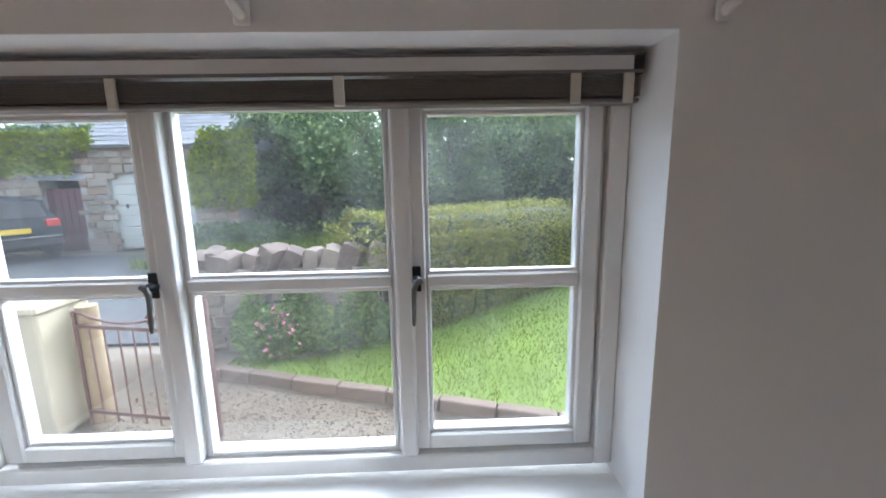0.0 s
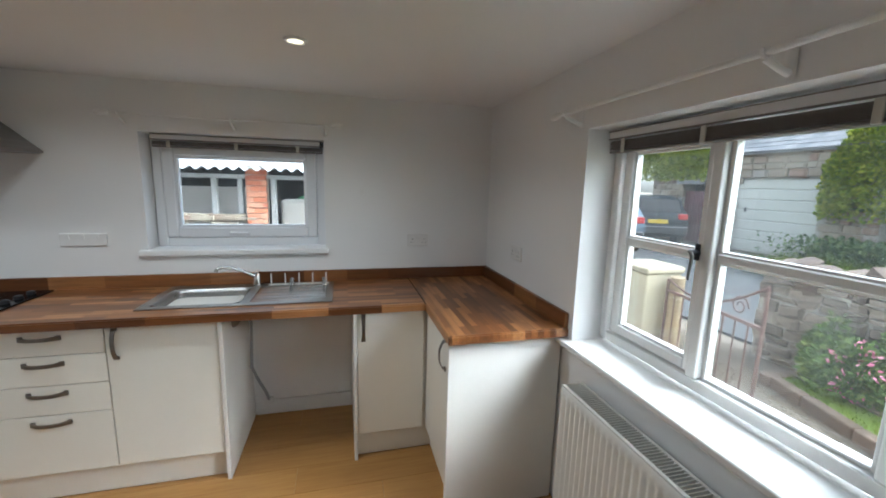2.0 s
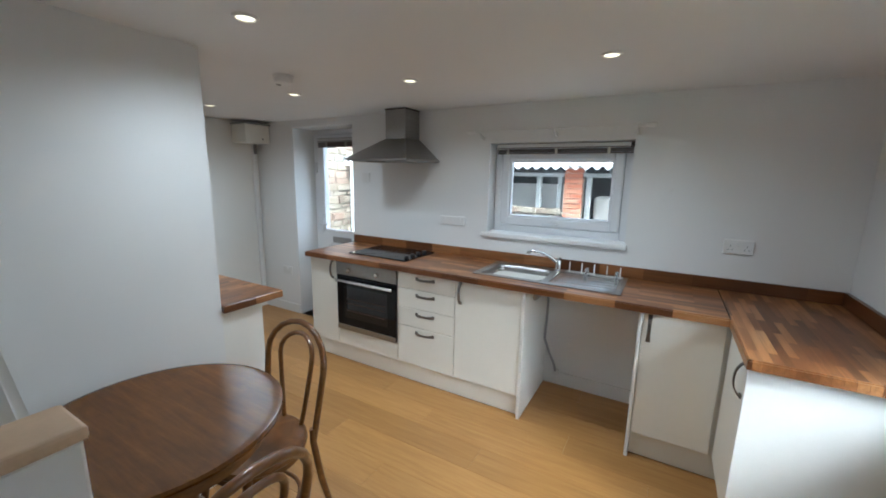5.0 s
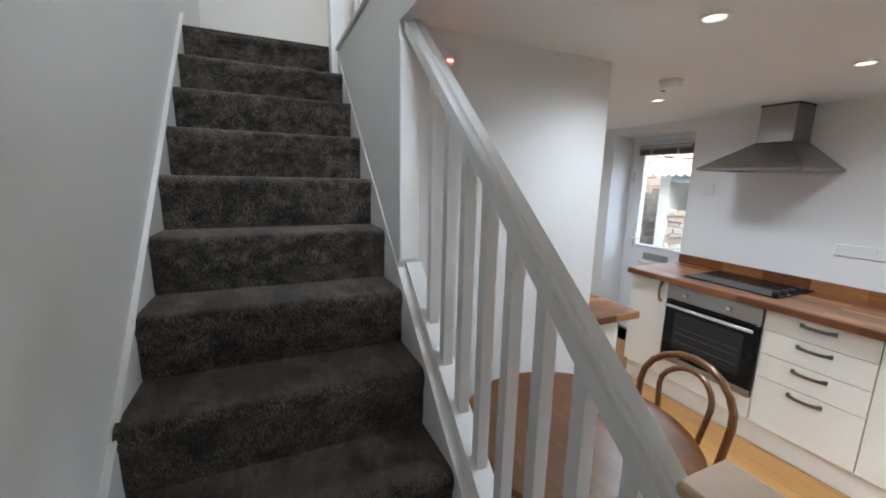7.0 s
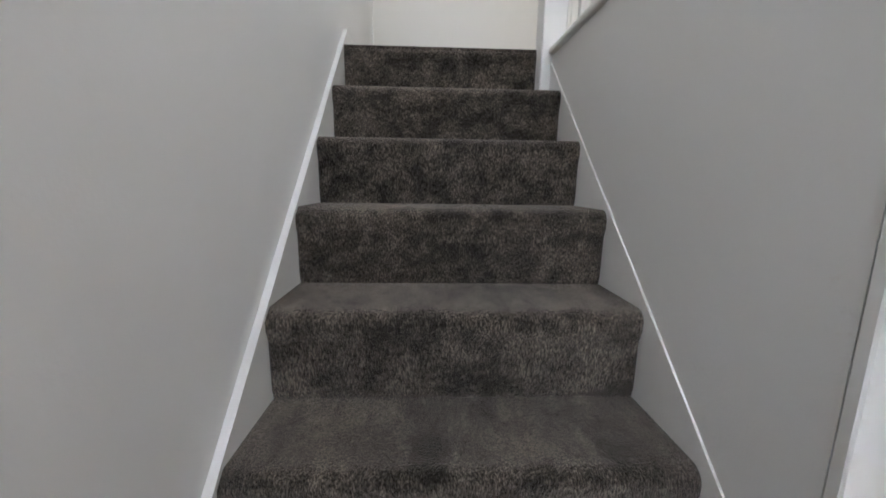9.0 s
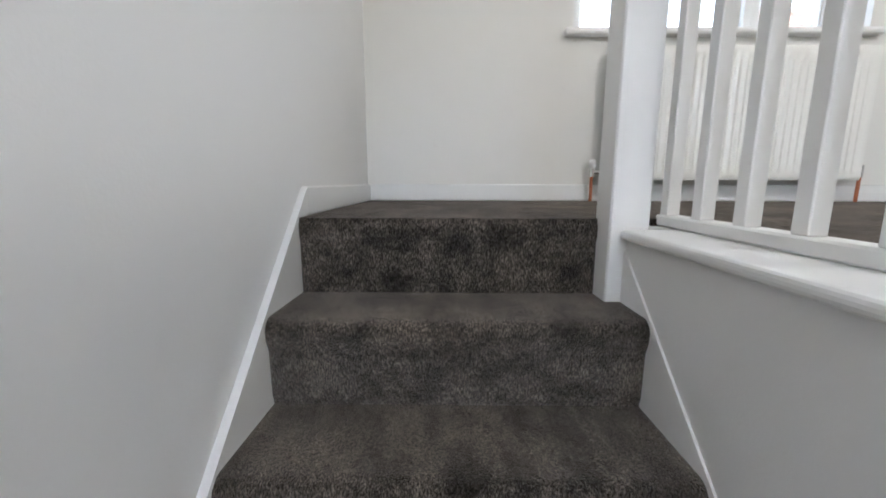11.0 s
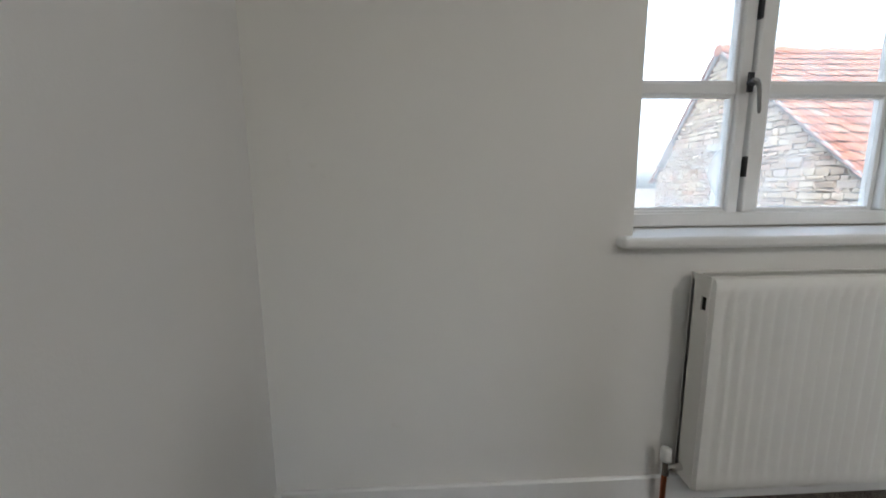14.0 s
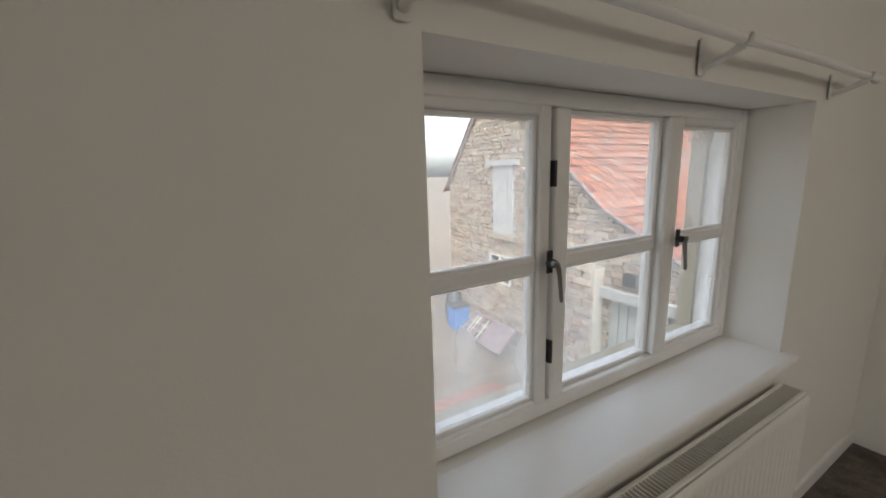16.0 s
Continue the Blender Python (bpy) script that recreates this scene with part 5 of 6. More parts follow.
def pebbles(n, at, r):
    vs, fs = [], []
    octa = [(0, 2, 4), (2, 1, 4), (1, 3, 4), (3, 0, 4), (2, 0, 5), (1, 2, 5), (3, 1, 5), (0, 3, 5)]
    for k in range(n):
        x, y, z = at()
        s = r * rng.uniform(0.5, 1.3, 3)
        i = len(vs)
        for d in ((1, 0, 0), (-1, 0, 0), (0, 1, 0), (0, -1, 0), (0, 0, 1), (0, 0, -1)):
            j = rng.uniform(0.75, 1.2)
            vs.append((x + d[0] * s[0] * j + 0.3 * r * rng.normal(), y + d[1] * s[1] * j + 0.3 * r * rng.normal(), z + d[2] * s[2] * 0.6 * j))
        fs += [tuple(i + q for q in f) for f in octa]
    return vs, fs


def on_path():
    while True:
        x, y = rng.uniform(-0.1, 4.2), rng.uniform(0.6, 2.4)
        if y < 2.36 - 0.322 * (x - 0.30):
            return x, y, G + 0.003


raw("gravel", *pebbles(7000, on_path, 0.011), GRAVELM, kind="stuff", label="loose pale gravel stones on the path", category="gravel")
raw("yard_gravel", *pebbles(2500, lambda: (rng.uniform(-6, 2), rng.uniform(-13, -6), 0.004), 0.02), GRAVELM, kind="stuff", label="loose stones on the yard", category="gravel")

# edging kerb of the lawn
kb = thing("lawn_edging", "brown stone edging blocks along the lawn", "kerb", kind="structure")
ea, eb = Vector((0.30, 2.45, 0)), Vector((3.25, 1.50, 0))
dirn = (eb - ea).normalized()
ang = math.degrees(math.atan2(dirn.y, dirn.x))
block = mesh_of("edging_block", box(-0.195, 0.195, -0.045, 0.045, -0.08, 0.062, 0.014, seg=2), pieces("edging_stone", [(0.0, (0.115, 0.080, 0.058)), (1.0, (0.165, 0.115, 0.085))], 0.95))
for k in range(8):
    q = new("edging_block", block)
    q.parent = kb
    q.matrix_basis = pose(*(ea + dirn * (0.2 + k * 0.40)), rng.normal(0, 1.0), rng.normal(0, 1.2), ang + rng.normal(0, 1.2))
for k in range(3):
    q = new("edging_block", block)
    q.parent = kb
    q.matrix_basis = pose(0.38 + 0.05 * k, 2.55 + 0.36 * k, 0.0, 0, 0, 83 + rng.normal(0, 2))


# ---- stone work ----
def rubble(origin, udir, rows, lo_hi, holes, depth=0.07, size=(0.16, 0.42), hs=(0.09, 0.19), seed=1):
    """Courses of uneven stones on an upright plane: jittered blocks, as vertices and faces."""
    r = np.random.default_rng(seed)
    o, u = np.array(origin, float), np.array(udir, float)
    u /= np.linalg.norm(u)
    nrm = np.array([u[1], -u[0], 0.0])
    vs, fs = [], []
    z = rows[0]
    while z < rows[1]:
        h = r.uniform(*hs)
        lo, hi = lo_hi(z + h / 2)
        s = lo - r.uniform(0, 0.2)
        while s < hi:
            w = r.uniform(*size)
            a, b = max(s, lo), min(s + w, hi)
            if b - a > 0.05 and not any(q[0] < (a + b) / 2 < q[1] and q[2] < z + h / 2 < q[3] for q in holes):
                g = r.uniform(0.004, 0.012)
                out = depth * r.uniform(0.35, 1.0)
                i = len(vs)
                corners = [(a + g, z + g), (b - g, z + g), (b - g, z + h - g), (a + g, z + h - g)]
                for shrink, d in ((0.0, -0.04), (0.0, out * 0.5), (0.22, out)):
                    cu, cz = (a + b) / 2, z + h / 2
                    for (pu, pz) in corners:
                        ju, jz = r.normal(0, 0.010, 2)
                        p = o + u * (pu + (cu - pu) * shrink + ju) + nrm * (d + r.normal(0, 0.005))
                        vs.append((p[0], p[1], o[2] + pz + (cz - pz) * shrink + jz))
                for L in (0, 4):
                    for k in range(4):
                        fs.append((i + L + k, i + L + (k + 1) % 4, i + L + 4 + (k + 1) % 4, i + L + 4 + k))
                fs.append((i + 8, i + 9, i + 10, i + 11))
            s += w
        z += h
    return vs, fs


# garden wall with upright coping stones
DARKSTONE = islands("garden_stone", [(0.0, (0.11, 0.085, 0.066)), (0.5, (0.19, 0.150, 0.118)), (1.0, (0.26, 0.215, 0.17))], 0.95, 16.0, 0.8, 0.02)
gw = thing("garden_wall", "low rubble stone wall with upright coping stones", "stone wall")
bm = prism(bmesh.new(), [(-0.22, 2.98), (1.75, 3.06), (1.75, 3.34), (-0.22, 3.30)], 'z', G - 0.05, 0.70)
part("core", bm, MORTAR, gw)
raw("face_stones", *rubble((-0.22, 2.98, 0.0), (1.97, 0.08, 0), (G, 0.71), lambda z: (0.0, 1.97), [], 0.06, (0.10, 0.26), (0.06, 0.12), 3), DARKSTONE, gw, "stuff", "rubble stones of the garden wall")


COPING = pieces("coping_stone", [(0.0, (0.075, 0.052, 0.040)), (0.5, (0.135, 0.098, 0.076)), (1.0, (0.20, 0.160, 0.125))], 0.95, 14.0, 0.8, 0.02)


def slab_stone(seed, sx, sy, sz):
    """A rough split slab, set on edge: a box with knocked corners, split faces and an uneven top."""
    bm = bmesh.new()
    bmesh.ops.create_cube(bm, size=2.0)
    bmesh.ops.subdivide_edges(bm, edges=list(bm.edges), cuts=2, use_grid_fill=True)
    for v in bm.verts:
        p = v.co.copy()
        outer = sum(abs(c) > 0.9 for c in p)
        k = {3: 0.80, 2: 0.93}.get(outer, 1.0)
        q = 1 + 0.22 * noise.noise(p * 0.9 + Vector((seed * 7.1, 0, 0))) + 0.10 * noise.noise(p * 2.3 + Vector((0, seed * 3.3, 0)))
        v.co = Vector((p.x * sx, p.y * sy, p.z * sz)) * k * q
    return mesh_of("coping_stone", bm, COPING, smooth=50)


stones = [slab_stone(k, 0.075 + 0.022 * (k % 3), 0.15, 0.125 + 0.018 * ((k * 2) % 3)) for k in range(7)]
x = -0.14
k = 0
while x < 1.72:
    q = new("coping_stone", stones[k % 7])
    q.parent = gw
    sc = rng.uniform(0.75, 1.15)
    q.matrix_basis = pose(x, 3.15 + 0.04 * x + rng.normal(0, 0.02), 0.790 + 0.018 * x, rng.normal(0, 5), rng.normal(16, 11), rng.normal(0, 14)) @ Matrix.Diagonal((sc, 1.0, rng.uniform(0.85, 1.15), 1))
    x += 2 * (0.075 + 0.022 * (k % 3)) * sc * 0.92 + 0.012
    k += 1

# gate and pillar
gp = thing("gate_pillar", "cream rendered gate pillar", "gate pillar")
part("shaft", box(-0.60, -0.22, 1.62, 2.0, G, 0.80, 0.02, seg=2), CREAMR, gp)
part("coping", box(-0.62, -0.20, 1.60, 2.02, 0.80, 0.86, 0.015), CREAMR, gp)
ga = thing("iron_gate", "rusty wrought iron garden gate with arched scrolls", "gate", m=pose(-0.18, 1.80, G, 0, 0, -11))
W = 1.0
wp = thing("gate_post", "rough weathered wooden gate post", "post", m=pose(-0.13, 1.86, G))
part("post", tube(bmesh.new(), [(0, 0, -0.05), (0.012, 0.0, 0.25), (-0.012, 0.01, 0.5), (0.006, 0, 0.82)], [0.075, 0.07, 0.066, 0.06], 9), plain("old_post_wood", (0.27, 0.20, 0.12), 0.95, vary=0.25, big=7.0, bump=0.7), wp, smooth=60)
part("hinge_stile", tube(bmesh.new(), [(0.02, 0, 0.0), (0.02, 0, 0.80)], 0.011), RUST, ga)
part("latch_stile", tube(bmesh.new(), [(W, 0, 0.0), (W, 0, 0.98)], 0.013), RUST, ga)
for z in (0.10, 0.70):
    part("rail", box(0.02, W, -0.008, 0.008, z - 0.012, z + 0.012), RUST, ga)
part("arched_top", tube(bmesh.new(), [(0.02 + (W - 0.02) * k / 16, 0, 0.80 + 0.18 * (k / 16) ** 2 - 0.10 * math.sin(math.pi * k / 16)) for k in range(17)], 0.009), RUST, ga)
for k in range(8):
    xx = 0.02 + (W - 0.02) * (k + 1) / 9
    part("bar", tube(bmesh.new(), [(xx, 0, 0.04), (xx, 0, 0.70)], 0.0065, 6), RUST, ga)
for cx, cz, r in ((0.80, 0.80, 0.075), (0.60, 0.76, 0.045)):
    part("scroll", tube(bmesh.new(), [(cx + r * (1 - t / 30) * math.cos(t * 0.42), 0, cz + r * (1 - t / 30) * math.sin(t * 0.42)) for t in range(24)], 0.006, 6), RUST, ga)


# ---- plants ----
def leaf_shell(n, at, size):
    """Small folded leaves, each of two triangles, at places given with their outward way."""
    vs, fs = [], []
    for k in range(n):
        p, o = at()
        d = rng.normal(0, 1, 3) + np.array(o) * 0.9
        d /= np.linalg.norm(d) + 1e-9
        s = np.cross(d, rng.normal(0, 1, 3))
        s /= np.linalg.norm(s) + 1e-9
        L = size * rng.uniform(0.6, 1.3)
        i = len(vs)
        e = np.cross(d, s) * L * 0.15
        vs += [tuple(p), tuple(p + d * L * 0.5 + s * L * 0.32 + e), tuple(p + d * L), tuple(p + d * L * 0.5 - s * L * 0.32 + e)]
        fs += [(i, i + 1, i + 2), (i, i + 2, i + 3)]
    return vs, fs


# clipped hedge, running away from the house
hg = thing("clipped_hedge", "clipped yellow-green garden hedge with rounded top", "hedge")
h0, h1, hw, hh = np.array([1.45, 3.38]), np.array([4.1, 5.55]), 0.62, 1.22
hd2 = (h1 - h0) / np.linalg.norm(h1 - h0)
hn = np.array([hd2[1], -hd2[0]])
hlen = np.linalg.norm(h1 - h0)


def hedge_at():
    s = hlen * rng.uniform(0, 1) ** 1.7
    a = rng.uniform(-0.12, math.pi + 0.12)
    ca, sa = math.cos(a), math.sin(a)
    bulge = 1 + 0.06 * noise.noise(Vector((s * 1.7, ca * 2, sa * 2))) + 0.02 * rng.normal()
    n_ = np.sign(ca) * abs(ca) ** 0.5 * hw * bulge
    z = 0.06 + abs(sa) ** 0.45 * (hh - 0.06) * bulge
    if rng.uniform() < 0.45:
        z = 0.05 + rng.uniform(0, 1) * (hh - 0.25)
        n_ = hw * bulge * (1 if rng.uniform() < 0.8 else -1)
    end = 0.0
    if rng.uniform() < 0.12:
        s, n_, z = -0.25 * rng.uniform(0, 1) if rng.uniform() < 0.5 else hlen + 0.12 * rng.uniform(0, 1), hw * rng.uniform(-0.9, 0.9), rng.uniform(0.1, hh * 0.93)
    q = h0 + hd2 * s + hn * n_
    return np.array([q[0], q[1], z]), np.array([hn[0] * n_, hn[1] * n_, 0.4 if z > hh * 0.8 else 0.1])


raw("leaves", *leaf_shell(30000, hedge_at, 0.040), HEDGEL, hg)
# solid dark core: shade behind the leaves, put in as a near-black body
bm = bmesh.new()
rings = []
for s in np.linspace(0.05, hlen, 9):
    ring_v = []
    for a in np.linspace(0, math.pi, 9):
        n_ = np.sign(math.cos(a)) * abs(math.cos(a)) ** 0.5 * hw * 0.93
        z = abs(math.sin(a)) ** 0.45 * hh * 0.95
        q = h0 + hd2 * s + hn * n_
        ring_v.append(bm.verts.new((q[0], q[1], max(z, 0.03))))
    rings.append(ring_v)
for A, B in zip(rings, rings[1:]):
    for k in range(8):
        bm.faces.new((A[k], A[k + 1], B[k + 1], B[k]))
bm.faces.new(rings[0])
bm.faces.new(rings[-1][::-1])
part("inner_growth", bm, HEDGE_SHADE, hg)

fb = thing("flower_bed", "leafy shrubs with pink flowers before the wall", "flowers")


def bed_at(cx, cy, rx, h):
    def at():
        a, r = rng.uniform(0, 6.283), rng.uniform(0, 1) ** 0.6
        z = 0.06 + h * rng.uniform(0, 1) * (1.05 - r * 0.6)
        return np.array([cx + rx * r * math.cos(a), cy + rx * 0.7 * r * math.sin(a), z]), np.array([math.cos(a), math.sin(a), 0.7])
    return at


for cx, cy, rx, h, n in ((0.72, 2.70, 0.30, 0.42, 2200), (1.12, 2.76, 0.28, 0.40, 1900), (0.50, 2.84, 0.20, 0.55, 1200), (1.48, 2.92, 0.32, 0.55, 1600), (0.90, 2.88, 0.30, 0.62, 1500)):
    raw("shrub", *leaf_shell(n, bed_at(cx, cy, rx, h), 0.055), FLOWERL, fb)
raw("blossom", *leaf_shell(110, bed_at(0.80, 2.62, 0.2, 0.48), 0.045), PETAL, fb, label="pink petals")
part("soil", prism(bmesh.new(), [(0.40, 2.60), (1.0, 2.55), (1.5, 2.80), (1.5, 3.0), (0.40, 2.96)], 'z', 0.0, 0.062), EARTH, fb)


def tree(label, x, y, h, crown, trunk_r, seed, leaves, size=0.11, mat=TREEL, group="trees behind the lane"):
    """A tapered trunk with limbs, and clumps of leaves round the limb ends."""
    r = np.random.default_rng(seed)
    t = thing("tree", label, "tree", group, pose(x, y, 0))
    bm = tube(bmesh.new(), [(0, 0, -0.1), (0.04, 0.02, h * 0.25), (-0.05, 0.05, h * 0.55), (0.02, 0, h * 0.8)], [trunk_r, trunk_r * 0.8, trunk_r * 0.5, trunk_r * 0.15])
    part("trunk", bm, BARK, t, smooth=60)
    ends = []
    for k in range(11):
        a, z0 = r.uniform(0, 6.283), h * r.uniform(0.12, 0.6)
        rr, z1 = crown * r.uniform(0.55, 1.0), h * r.uniform(0.22, 0.95)
        e = (rr * math.cos(a), rr * math.sin(a), z1)
        part("limb", tube(bmesh.new(), [(0, 0, z0), (e[0] * 0.5, e[1] * 0.5, (z0 + z1) / 2 + 0.15), e], [trunk_r * 0.4, trunk_r * 0.25, 0.01], 6), BARK, t, smooth=60)
        ends.append(e)
    clumps = []
    for e in ends + [(0, 0, h * 0.85)]:
        for k in range(4):
            clumps.append((np.array(e) + r.normal(0, crown * 0.24, 3) * (1, 1, 0.9), crown * r.uniform(0.16, 0.34)))

    def at():
        c, rad = clumps[int(rng.integers(len(clumps)))]
        o = rng.normal(0, 1, 3)
        o /= np.linalg.norm(o)
        p = c + o * rad * rng.uniform(0.55, 1.05)
        p[2] = max(p[2], 0.1)
        return p, o
    raw("crown", *leaf_shell(leaves, at, size), mat, t)


k = 0
for x, y, h, c in ((-3.2, 12.2, 4.6, 1.9), (-1.2, 11.6, 4.4, 1.9), (0.9, 11.4, 4.0, 1.9), (2.8, 11.8, 4.1, 1.9), (4.8, 12.0, 3.9, 1.9), (7.0, 12.3, 4.3, 2.0), (9.6, 12.6, 4.2, 2.1), (-2.2, 14.8, 5.4, 2.2), (1.8, 14.6, 4.9, 2.2), (5.8, 15.2, 4.6, 2.3), (12.5, 14.0, 4.6, 2.4)):
    k += 1
    tree("dark green broadleaf tree in a dense row", x, y, h, c, 0.14, 20 + k, 9000, 0.14)
hb = thing("wild_hedge", "dense dark wild hedge under the trees", "hedge")
# row of near-black lumps, added as the deep shade behind the leaf layer
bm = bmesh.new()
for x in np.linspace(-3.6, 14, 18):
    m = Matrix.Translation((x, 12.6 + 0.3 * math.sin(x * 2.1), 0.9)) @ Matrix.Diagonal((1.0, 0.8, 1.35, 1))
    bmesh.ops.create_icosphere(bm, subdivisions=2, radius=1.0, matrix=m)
part("inner_growth", bm, HEDGE_SHADE, hb)
raw("leaves", *leaf_shell(9000, lambda: (np.array([rng.uniform(-4, 14), 11.6 + 0.4 * rng.normal(), 0.05 + 2.2 * rng.uniform(0, 1) ** 1.3]), np.array([0, -1.0, 0.4])), 0.14), TREEL, hb)

# ---- garage building over the lane ----
gb = thing("garage_building", "old rubble stone outbuilding with a garage door", "outbuilding")
ox, oy = -8.8, 9.45          # left end of its front
ux, uy = 1.0, 0.015
gl = 6.0
GD = (2.84, 4.91, -0.5, 1.97)
PD = (1.18, 2.16, -0.5, 1.81)


def front_at(s, d=0.0):
    return (ox + ux * s + uy * d, oy + uy * s - ux * d)


a, b, c, d = front_at(0), front_at(gl), front_at(gl, -3.0), front_at(0, -3.0)
part("wall", slab('y', 0.0, 0.5, (0.0, gl), (G, 2.62), [GD, PD]), MORTAR, gb).matrix_basis = pose(ox, oy, 0, 0, 0, 0.86)
raw("stones", *rubble((ox, oy, 0.0), (ux, uy, 0), (G, 2.6), lambda z: (0.0, gl - 0.35 * max(0.0, z - 1.0) ** 1.3), [GD, PD], 0.07, (0.18, 0.5), (0.10, 0.22), 8), STONEM, gb, "stuff", "pale rubble wall stones")
gd = part("garage_door", box(GD[0], GD[1], 0.12, 0.16, 0.0, GD[3]), OFFWHITE, gb, "cream panelled up-and-over door")
gd.matrix_basis = pose(ox, oy, 0, 0, 0, 0.86)
for k in range(7):
    q = part("door_panel", box(GD[0] + 0.05, GD[1] - 0.05, 0.095, 0.125, 0.04 + k * 0.272, 0.04 + k * 0.272 + 0.25, 0.012), OFFWHITE, gd)
part("door_handle", box(GD[0] + 0.32, GD[0] + 0.36, 0.06, 0.1, 1.05, 1.17, 0.008), DARK, gd)
pd = part("plank_door", box(PD[0], PD[1], 0.15, 0.19, 0.0, 1.58), MAROON, gb, "weathered maroon plank door")
pd.matrix_basis = pose(ox, oy, 0, 0, 0, 0.86)
for k in range(5):
    part("door_plank", box(PD[0] + 0.01 + k * 0.176, PD[0] + 0.176 + k * 0.176, 0.13, 0.152, 0.02, 1.56, 0.006), MAROON, pd)
part("lintel", box(PD[0] - 0.2, PD[1] + 0.2, -0.06, 0.2, 1.78, 1.92, 0.02), GREYWOOD, gb).matrix_basis = pose(ox, oy, 0, 0, 0, 0.86)
# added near-black sheet behind the doors, in place of the unlit room's shade
part("dark_interior", box(0.3, gl - 0.3, 0.6, 0.65, 0.0, 2.3), GAP_SHADE, gb).matrix_basis = pose(ox, oy, 0, 0, 0, 0.86)
part("rear", box(0.0, gl, 2.6, 3.0, G, 2.6), MORTAR, gb).matrix_basis = pose(ox, oy, 0, 0, 0, 0.86)
for s in (0.0, gl - 0.4):
    part("end_wall", box(s, s + 0.4, 0.5, 2.6, G, 2.6), MORTAR, gb).matrix_basis = pose(ox, oy, 0, 0, 0, 0.86)
vs, fs = [], []
for row in range(9):
    for col in range(22):
        i = len(vs)
        x0 = -0.2 + col * 0.30 + (0.15 if row % 2 else 0)
        y0, z0 = -0.25 + row * 0.22, 2.60 + row * 0.13
        for dx, dy, dz in ((0.004, 0, 0.016), (0.296, 0, 0.016), (0.296, 0.30, 0.178), (0.004, 0.30, 0.178), (0.004, 0, 0.0), (0.296, 0, 0.0)):
            vs.append((ox + x0 + dx, oy + y0 + dy + 0.09, z0 + dz + rng.normal(0, 0.003)))
        fs += [(i, i + 1, i + 2, i + 3), (i + 4, i + 5, i + 1, i)]
raw("roof_slates", vs, fs, SLATE, gb, "stuff", "grey roof slates")
part("roof_deck", prism(bmesh.new(), [(-0.2, 2.55), (1.9, 3.78), (3.2, 3.0), (3.2, 2.6)], 'x', -0.2, gl + 0.2), GREYWOOD, gb).matrix_basis = pose(ox, oy, 0, 0, 0, 0.86)

iv = thing("ivy", "yellow-green ivy hanging over the stone building", "ivy")


def ivy_at():
    if rng.uniform() < 0.5:
        s = rng.uniform(5.0, 6.6)
        z = 1.0 + 1.9 * rng.uniform(0, 1) ** 0.7 * min(1, (s - 4.4))
    else:
        s = rng.uniform(-0.6, 2.7)
        z = 2.9 - 1.0 * rng.uniform(0, 1) ** 1.8 * (1.0 if s < 2.2 else 0.4)
    p = front_at(s, 0.12 + 0.12 * rng.uniform())
    return np.array([p[0], p[1], z]), np.array([0, -1.0, 0.2])


raw("leaves", *leaf_shell(9000, ivy_at, 0.11), IVYL, iv)
# second layer set back in darker green: the ivy's shade as leaf colour
raw("shaded_leaves", *leaf_shell(2500, lambda: (lambda a: (a[0] + np.array([0, 0.1, 0.15]), a[1]))(ivy_at()), 0.12), TREEL, iv)
bs = thing("bramble_bush", "low green bramble by the garage corner", "bush")
raw("leaves", *leaf_shell(4000, lambda: (np.array([-2.6 + 0.7 * rng.normal(), 9.0 + 0.3 * rng.normal(), 0.05 + 0.6 * rng.uniform(0, 1) ** 1.5]), np.array([0, -1.0, 0.6])), 0.10), TREEL, bs)
bm = tube(bmesh.new(), [(-2.6, 9.1, 0.0), (-2.5, 9.0, 0.4), (-2.2, 8.9, 0.6)], 0.02)
part("stem", bm, BARK, bs)


